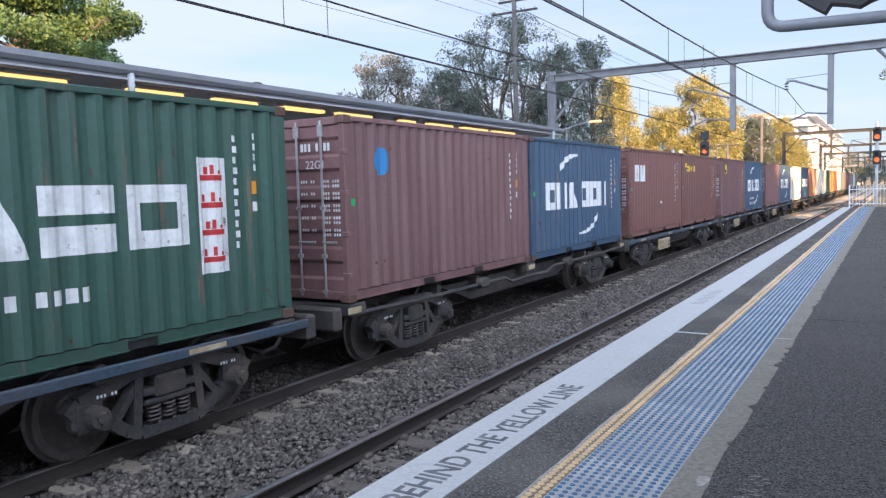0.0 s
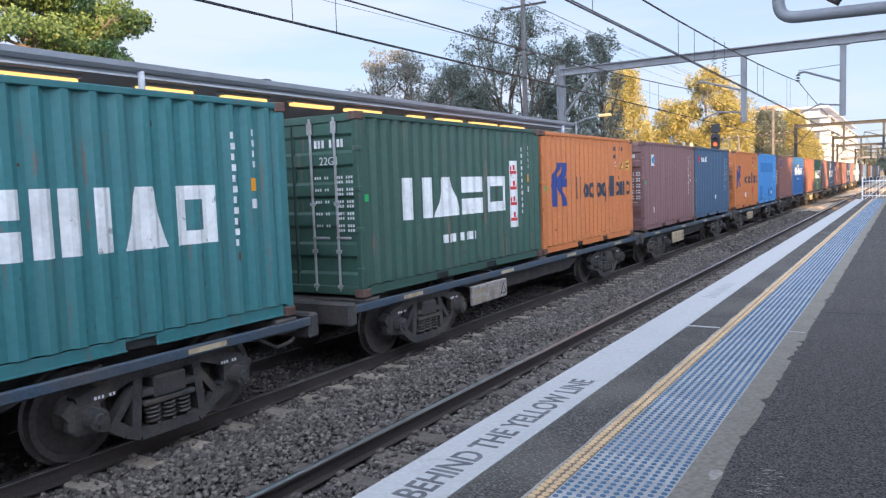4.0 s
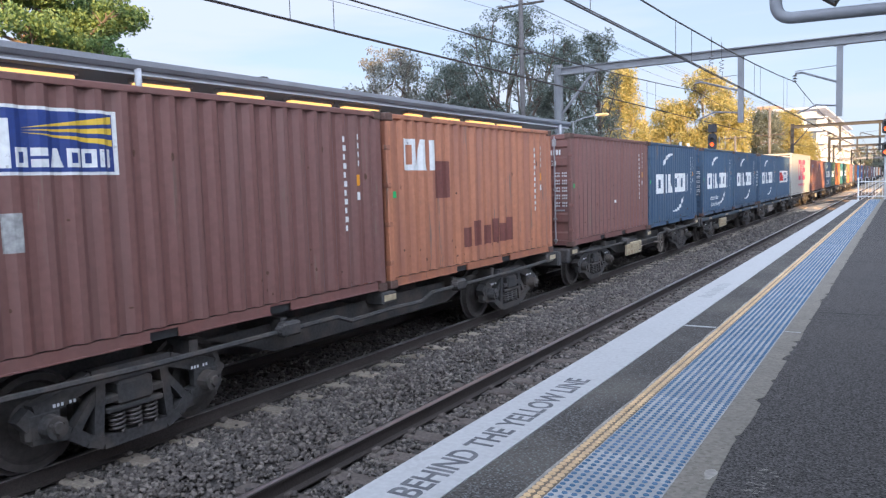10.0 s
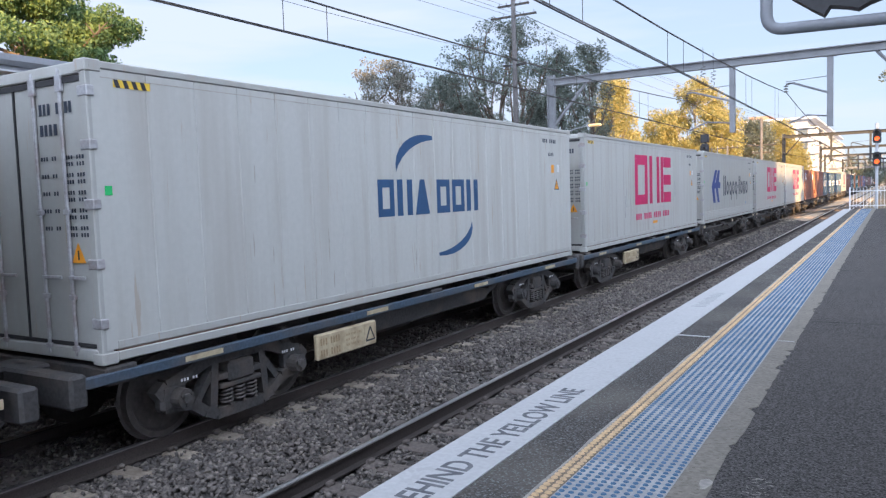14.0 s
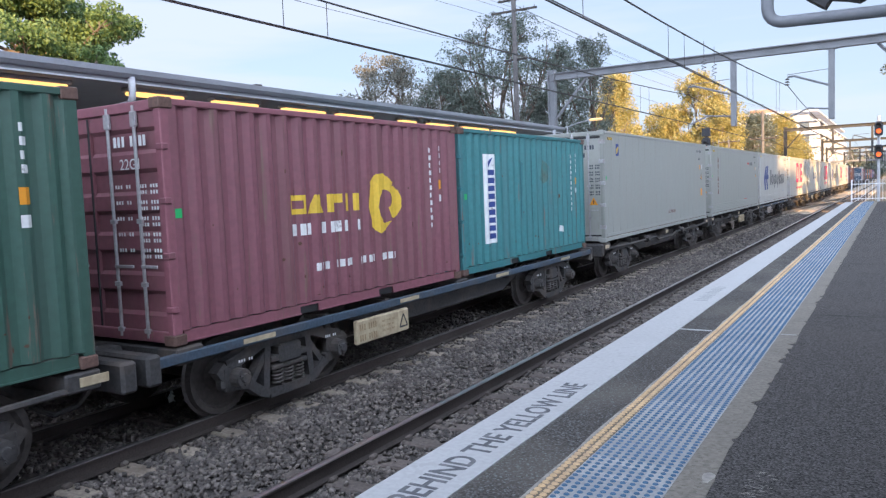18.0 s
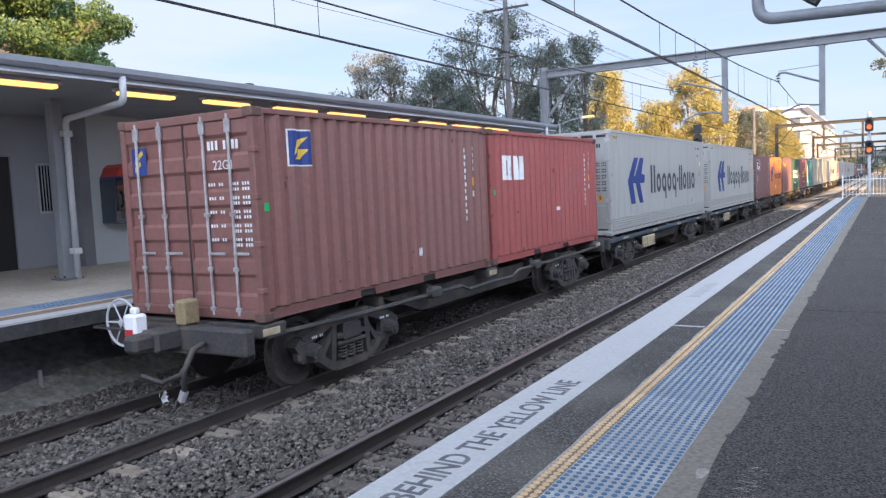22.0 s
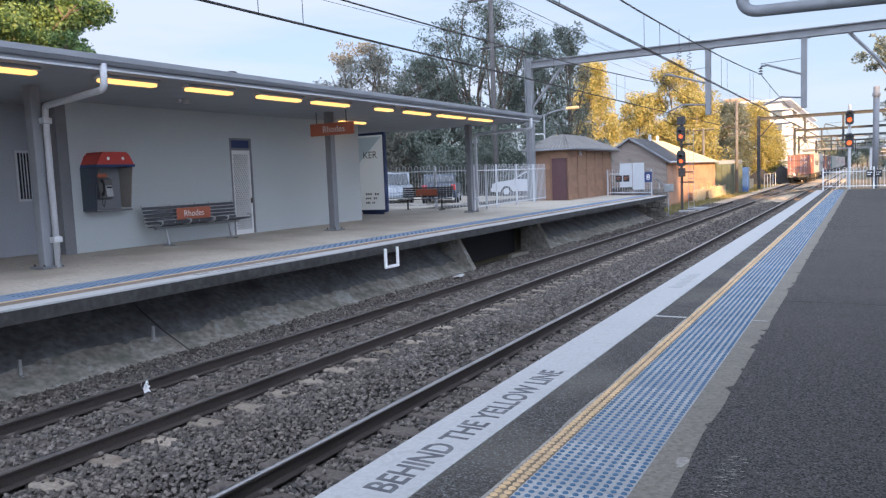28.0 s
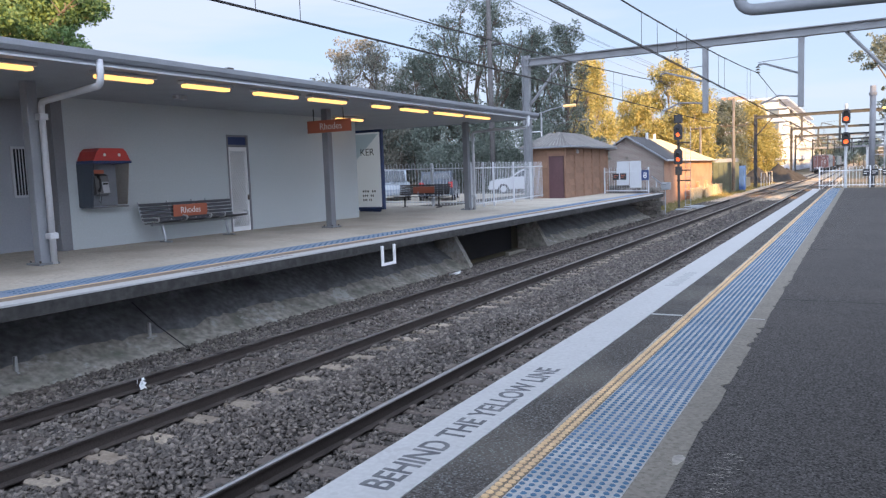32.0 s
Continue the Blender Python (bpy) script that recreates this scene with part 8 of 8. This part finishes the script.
for x in (-24, -12.5, 1.5, 14):
    part("pier", Kit().box(x - 0.5, x + 0.5, 240.5, 242.5, -1.3, 4.9), PALE_GREY, bridge)
far_sheds = thing("distant_sheds", "row of distant grey station roofs", "building")
for i, (x0, x1, y, z) in enumerate(((6, 22, 350, 4.5), (-30, -12, 400, 6.0), (2, 40, 440, 7.0), (-60, -20, 450, 9.0))):
    part("block", Kit().box(x0, x1, y, y + 14, -1.3, z), PALE_GREY if i % 2 else OLD_ASPHALT, far_sheds)
    part("roof", Kit().slab(x0 - 0.6, x1 + 0.6, y - 0.6, y + 14.6, z, z + 0.4, 0.05), MID_GREY, far_sheds)

# litter on the track
bag = thing("plastic_litter", "crumpled white plastic bag lying on a rail", "litter")
k = Kit()
rnd = random.Random(2)
for i in range(10):
    k.flat([(FAR - 0.66 + rnd.uniform(-0.05, 0.05), 6.55 + rnd.uniform(-0.05, 0.05), RAIL - 0.16 + rnd.uniform(0, 0.17)) for _ in range(4)])
part("bag", k, WHITE, bag)
bag = thing("plastic_litter", "crumpled pale plastic litter on the ballast", "litter")
k = Kit()
for i in range(12):
    k.flat([(-9.45 + rnd.uniform(-0.12, 0.12), 17.6 + rnd.uniform(-0.25, 0.25), -1.18 + rnd.uniform(0, 0.10)) for _ in range(4)])
part("bag", k, WHITE, bag)
board = thing("sleeper_offcut", "short grey plank lying under the platform edge", "plank")
part("plank", Kit().slab(-10.0, -9.85, 22.0, 23.4, -1.16, -1.06, 0.01), COPING, board)


# ---- trees ----
def leaf_mat(name, a, b, c, thin=0.3):
    m = bpy.data.materials.new(name)
    m.use_nodes = True
    n, l = m.node_tree.nodes, m.node_tree.links
    bs2 = n["Principled BSDF"]
    geo2, ramp2 = n.new("ShaderNodeNewGeometry"), n.new("ShaderNodeValToRGB")
    ramp2.color_ramp.elements[0].color, ramp2.color_ramp.elements[1].color = rgb(a), rgb(c)
    e = ramp2.color_ramp.elements.new(0.5)
    e.color = rgb(b)
    l.new(geo2.outputs["Random Per Island"], ramp2.inputs["Fac"])
    l.new(ramp2.outputs["Color"], bs2.inputs["Base Color"])
    bs2.inputs["Roughness"].default_value = 0.6
    tr = n.new("ShaderNodeBsdfTranslucent")
    mix = n.new("ShaderNodeMixShader")
    mix.inputs["Fac"].default_value = thin
    l.new(ramp2.outputs["Color"], tr.inputs["Color"])
    l.new(bs2.outputs[0], mix.inputs[1])
    l.new(tr.outputs[0], mix.inputs[2])
    l.new(mix.outputs[0], n["Material Output"].inputs["Surface"])
    return m


# greys raised to stand in for haze over these trees
LEAF_DARK = leaf_mat("dark_leaves", (0.105, 0.130, 0.112), (0.16, 0.192, 0.165), (0.215, 0.25, 0.215), 0.5)
# low sun's gold put into the leaf colour itself
LEAF_SUNLIT = leaf_mat("sunlit_gold_leaves", (0.23, 0.228, 0.088), (0.34, 0.318, 0.125), (0.45, 0.39, 0.17), 0.42)
LEAF_BRIGHT = leaf_mat("broad_green_leaves", (0.058, 0.110, 0.043), (0.110, 0.185, 0.067), (0.185, 0.270, 0.092), 0.4)
LEAF_DRY = leaf_mat("thin_leaves", (0.115, 0.117, 0.10), (0.17, 0.168, 0.14), (0.225, 0.22, 0.18), 0.4)
BARK = surface("bark", (0.135, 0.105, 0.085), 0.9, grain=8, vary=0.3, stain=1.5, dirt=0.3, bump=0.4)
PALE_BARK = surface("pale_bark", (0.30, 0.27, 0.235), 0.9, grain=8, vary=0.25, stain=1.5, dirt=0.3, bump=0.3)


def leaves(blobs, count, size, seed, long=1.6):
    """Many small bent leaves in clumps; each blob: centre, radius, flattening."""
    r = np.random.RandomState(seed)
    w = np.array([b[1] ** 2 for b in blobs])
    which = r.choice(len(blobs), count, p=w / w.sum())
    c = np.array([b[0] for b in blobs])[which]
    rad = np.array([b[1] for b in blobs])[which]
    fl = np.array([b[2] for b in blobs])[which]
    d = r.normal(size=(count, 3))
    d /= np.linalg.norm(d, axis=1)[:, None]
    p = d * (r.uniform(0.25, 1.0, count) ** 0.5 * rad)[:, None]
    p[:, 2] *= fl
    p += c
    u = r.normal(size=(count, 3))
    u[:, 2] -= 0.4
    u /= np.linalg.norm(u, axis=1)[:, None]
    q = np.cross(u, r.normal(size=(count, 3)))
    q /= np.linalg.norm(q, axis=1)[:, None] + 1e-9
    s = size * r.uniform(0.6, 1.4, count)[:, None]
    v = np.stack([p - u * s * long / 2, p + q * s / 2, p + u * s * long / 2, p - q * s / 2], 1)
    me = bpy.data.meshes.new("crown")
    me.vertices.add(count * 4)
    me.vertices.foreach_set("co", v.ravel())
    me.loops.add(count * 4)
    me.loops.foreach_set("vertex_index", np.arange(count * 4))
    me.polygons.add(count)
    me.polygons.foreach_set("loop_start", np.arange(count) * 4)
    me.update(calc_edges=True)
    return me


def tree(x, y, z, h, spread, seed, mat, bark=None, count=20000, size=0.12, limbs=10, low=0.35, clump=0.6, label="", flat=0.7, long=1.8, twigs=4, rise=0.5, belly=0.45, stems=1, lean=0.0):
    """A tapered trunk or two, long limbs that rise and fork to the crown's rim, and clumps of small leaves at their ends."""
    r = random.Random(seed)
    root = thing("tree", label, "tree", "trees beyond the station")
    blobs, lim, rad = [], Kit(), h * 0.016
    lines = []
    for k in range(stems):
        dx, dy = (k - (stems - 1) / 2) * spread * 0.5, r.uniform(-0.4, 0.4)
        top = 0.93 if k == 0 else r.uniform(0.7, 0.88)
        line = [Vector((x + dx * (i / 6) + lean * h * (i / 6) ** 2 + 0.03 * h * r.uniform(-1, 1) * (i > 0), y + dy * i / 6 + 0.02 * h * r.uniform(-1, 1), z + h * top * i / 6)) for i in range(7)]
        part("trunk", Kit().path(line, [rad * (1.2 - 0.17 * i) for i in range(7)], 8), bark or BARK, root, smooth=True)
        lines.append(line)
    for i in range(limbs):
        line = lines[i % stems]
        g = (i + 0.5) / limbs
        f = low + (1.0 - low) * g
        wide = spread * (math.sin(math.pi * min(1.0, (0.12 + 0.88 * g) ** (math.log(0.5) / math.log(0.12 + 0.88 * belly)))) * 0.9 + 0.12)
        a = i * 2.4 + r.uniform(-0.6, 0.6)
        reach = wide * r.uniform(0.75, 1.1)
        start = max(0.12, f - rise * reach / h - r.uniform(0.02, 0.10))
        j = min(5, int(start * 6))
        base = line[j].lerp(line[j + 1], min(1.0, start * 6 - j))
        tip = Vector((line[6].x * 0.4 + x * 0.6 + math.cos(a) * reach, y + math.sin(a) * reach, z + h * min(0.96, f)))
        bow = base.lerp(tip, 0.5) + Vector((r.uniform(-1, 1) * 0.1 * reach, r.uniform(-1, 1) * 0.1 * reach, -0.12 * (tip - base).length * (0.4 + rise)))
        lim.path([base, bow, tip], [rad * 0.5, rad * 0.33, rad * 0.12], 5)
        for s in range(twigs):
            u = r.uniform(0.45, 1.0)
            stem = bow.lerp(tip, u)
            d = Vector((r.uniform(-1, 1), r.uniform(-1, 1), r.uniform(-0.4, 0.9))) * (0.16 * spread + 0.5)
            e = stem + d
            lim.path([stem, stem.lerp(e, 0.5) + Vector((0, 0, 0.06)), e], [rad * 0.16, rad * 0.11, rad * 0.05], 4)
            for q in range(3):
                c = stem.lerp(e, r.uniform(0.5, 1.15)) + Vector((r.uniform(-1, 1), r.uniform(-1, 1), r.uniform(-0.5, 0.6))) * clump * 0.9
                blobs.append((tuple(c), clump * r.uniform(0.45, 1.15), flat))
    for line in lines:
        for q in range(6):
            blobs.append((tuple(line[6] + Vector((r.uniform(-1, 1), r.uniform(-1, 1), r.uniform(-0.6, 0.6))) * clump * 1.2), clump * r.uniform(0.5, 1.0), flat))
    tagged(part("bough", lim, bark or BARK, root, "forking branches"), kind="stuff")
    tagged(part("crown", leaves(blobs, count, size, seed, long), mat, root, "clumps of small leaves"), kind="stuff")
    return root


tree(-51.6, 30.5, -0.8, 19.0, 6.9, 1, LEAF_BRIGHT, count=135000, size=0.15, limbs=52, low=0.34, clump=1.25, label="large dense tree with broad green leaves, partly sunlit", flat=0.55, twigs=5, rise=0.3)
tree(-43.6, 63.0, -0.8, 15.4, 7.4, 2, LEAF_DRY, count=22000, size=0.12, limbs=34, low=0.35, clump=0.85, label="thin half-bare tree with small brownish leaves", twigs=5, rise=1.1, stems=2, belly=0.35)
tree(-38.9, 66.0, -0.8, 13.0, 3.8, 12, LEAF_DRY, count=9000, size=0.12, limbs=24, low=0.30, clump=0.8, label="thin half-bare tree with small brownish leaves", twigs=4, rise=1.1)
tree(-30.2, 62.0, -0.8, 17.2, 5.0, 3, LEAF_DARK, count=27000, size=0.11, limbs=38, low=0.33, clump=0.9, label="tall grey-green gum tree with layered foliage", twigs=5, rise=0.9, stems=3, belly=0.55)
tree(-35.0, 61.0, -0.8, 13.2, 4.2, 4, LEAF_DARK, count=20000, size=0.11, limbs=26, low=0.22, clump=0.9, label="grey-green spreading tree beside the car park", twigs=5, rise=0.6, stems=2, belly=0.5)
tree(-25.6, 64.0, -0.8, 15.0, 1.7, 5, LEAF_DARK, count=8200, size=0.08, limbs=22, low=0.30, clump=0.55, label="slender dark she-oak with drooping leaves", flat=1.5, long=4.2, twigs=4, rise=1.3, belly=0.4)
tree(-22.2, 62.0, -0.8, 14.8, 2.1, 6, LEAF_DARK, count=9000, size=0.08, limbs=22, low=0.30, clump=0.55, label="slender dark she-oak with drooping leaves", flat=1.5, long=4.2, twigs=4, rise=1.3, belly=0.4)
tree(-31.3, 97.0, -1.0, 16.4, 2.9, 7, LEAF_SUNLIT, PALE_BARK, count=26000, size=0.13, limbs=30, low=0.10, clump=0.85, label="slim tree, leaves coloured gold for the low sun", flat=1.4, long=3.0, twigs=5, rise=0.9, belly=0.4)
tree(-27.4, 106.0, -1.0, 12.2, 3.6, 8, LEAF_SUNLIT, PALE_BARK, count=22000, size=0.13, limbs=24, low=0.08, clump=0.9, label="broad tree, leaves coloured gold for the low sun", flat=1.2, long=2.4, twigs=5, rise=0.6)
tree(-22.3, 106.0, -1.0, 16.6, 4.6, 9, LEAF_SUNLIT, PALE_BARK, count=36000, size=0.13, limbs=34, low=0.12, clump=0.85, label="tall tree, leaves coloured gold for the low sun", flat=1.0, long=2.2, twigs=5, rise=0.7, belly=0.5, stems=2)
tree(-19.6, 104.0, -1.0, 11.8, 3.0, 10, LEAF_SUNLIT, PALE_BARK, count=20000, size=0.13, limbs=22, low=0.06, clump=0.9, label="broad tree, leaves coloured gold for the low sun", flat=1.2, long=2.4, twigs=5, rise=0.6)
tree(-18.2, 124.0, -1.0, 11.8, 2.7, 13, LEAF_DARK, count=26000, size=0.14, limbs=30, low=0.03, clump=1.0, label="dense dark creeper-covered tree", flat=1.2, twigs=4, rise=0.4)
tree(-15.0, 127.0, -1.0, 11.8, 1.7, 14, LEAF_SUNLIT, count=15000, size=0.14, limbs=24, low=0.05, clump=0.8, label="creeper-covered tree, leaves coloured gold for sunlight", flat=1.3, twigs=4, rise=0.4)
tree(-13.0, 129.0, -1.0, 8.6, 1.6, 17, LEAF_SUNLIT, count=12000, size=0.14, limbs=20, low=0.05, clump=0.8, label="creeper-covered tree, leaves coloured gold for sunlight", flat=1.3, twigs=4, rise=0.4)
tree(4.6, 72.0, -1.2, 15.0, 4.0, 15, LEAF_DARK, count=16000, size=0.13, limbs=20, low=0.35, clump=0.6, label="dark gum tree beside the platform's end", twigs=5, rise=0.8, stems=2)
for i, (x, y, h, spread) in enumerate(((13.5, 49.5, 13.0, 3.8), (10.5, 57.0, 11.0, 3.2), (14.0, 66.0, 13.5, 3.8), (11.5, 76.0, 12.0, 3.6), (14.0, 87.0, 13.0, 3.8))):
    tree(x, y, -1.2, h, spread, 40 + i, LEAF_DARK, count=3600, size=0.26, limbs=16, low=0.30, clump=0.75, label="open-crowned gum tree whose shade dapples the line", twigs=4, rise=0.9, stems=2)
rnd = random.Random(21)
for i in range(22):
    x, y = -50 + i * 1.3 + rnd.uniform(-0.6, 0.6), 53 + rnd.uniform(-3, 5)
    root = thing("shrub", "dark dense shrub along the car park's edge", "shrub", "shrubs")
    blobs = [((x + rnd.uniform(-1.2, 1.2), y + rnd.uniform(-1, 1), 0.6 + rnd.uniform(0, 5.2)), rnd.uniform(0.6, 1.2), 0.9) for _ in range(13)]
    k = Kit()
    for b in blobs:
        k.path([(x, y, 0.2), tuple(b[0])], [0.06, 0.02], 4)
    part("stems", k, BARK, root)
    tagged(part("foliage", leaves(blobs, 4200, 0.12, 100 + i), LEAF_DRY if i % 3 == 1 and x < -32 else LEAF_DARK, root, "small dark leaves"), kind="stuff")
for i in range(9):
    x, y = -27.5 + i * 1.45 + rnd.uniform(-0.4, 0.4), 47.5 + rnd.uniform(-1, 2)
    root = thing("shrub", "dense olive-green shrub behind the parked cars", "shrub", "shrubs")
    blobs = [((x + rnd.uniform(-1.2, 1.2), y + rnd.uniform(-0.8, 0.8), 0.5 + rnd.uniform(0, 2.9)), rnd.uniform(0.5, 0.95), 0.85) for _ in range(12)]
    k = Kit()
    for b in blobs:
        k.path([(x, y, 0.2), tuple(b[0])], [0.05, 0.02], 4)
    part("stems", k, BARK, root)
    tagged(part("foliage", leaves(blobs, 3600, 0.11, 300 + i), LEAF_DARK, root, "small olive leaves"), kind="stuff")
far_wood = [((rnd.uniform(-26, 70), rnd.uniform(300, 420), rnd.uniform(0, 9)), rnd.uniform(2.0, 4.0), 0.8) for _ in range(110)]
stems = Kit()
for b in far_wood:
    stems.rod((b[0][0], b[0][1], -1.3), b[0], 0.25, 0.1, 5)
wood = thing("far_trees", "distant belt of grey-green trees beyond the line", "trees", kind="stuff")
part("stems", stems, BARK, wood)
tagged(part("foliage", leaves(far_wood, 26000, 0.55, 77), LEAF_DARK, wood, "far leaves"), kind="stuff")
grass = Kit()
rs2 = np.random.RandomState(5)
for i in range(9000):
    x, y = (rs2.uniform(-13.5, -9.9), 44 + 90 * rs2.uniform() ** 1.2)
    h, dx, dy = rs2.uniform(0.06, 0.30), rs2.uniform(-0.1, 0.1), rs2.uniform(-0.1, 0.1)
    grass.v += [(x - 0.03, y, -1.33), (x + 0.03, y, -1.33), (x + dx, y + dy, -1.33 + h)]
    grass.f.append((i * 3, i * 3 + 1, i * 3 + 2))
gm = grass.mesh("grass", fix=False)
tagged(part("grass", gm, leaf_mat("dry_grass", (0.13, 0.125, 0.04), (0.20, 0.175, 0.065), (0.29, 0.235, 0.10))), "dry yellow-green grass and weeds beside the track", "grass", kind="stuff")


# ---- what moves ----
def motions():
    for ob, y, z in MOVING:
        walk(ob, [(0.0, pose(FAR, y, z)), (32.0, pose(FAR, y + SPEED * 32.0, z))])
    for sets, moment in WHEELS:
        for ob in sets:
            at = ob.matrix_basis.translation.copy()
            t0, t1 = max(moment - 0.9, 0.1), min(moment + 1.3, 31.9)
            rows, n = [(0.0, Matrix.Translation(at))], 0
            if t1 > t0:
                steps = int((t1 - t0) * FPS)
                rows += [(t0 + s / FPS, Matrix.Translation(at) @ pose(0, 0, 0, -math.degrees(SPEED / 0.46 / FPS) * s)) for s in range(steps + 1)]
                n = steps
            rows.append((32.0, Matrix.Translation(at) @ pose(0, 0, 0, -math.degrees(SPEED / 0.46 / FPS) * n)))
            walk(ob, rows)


motions()
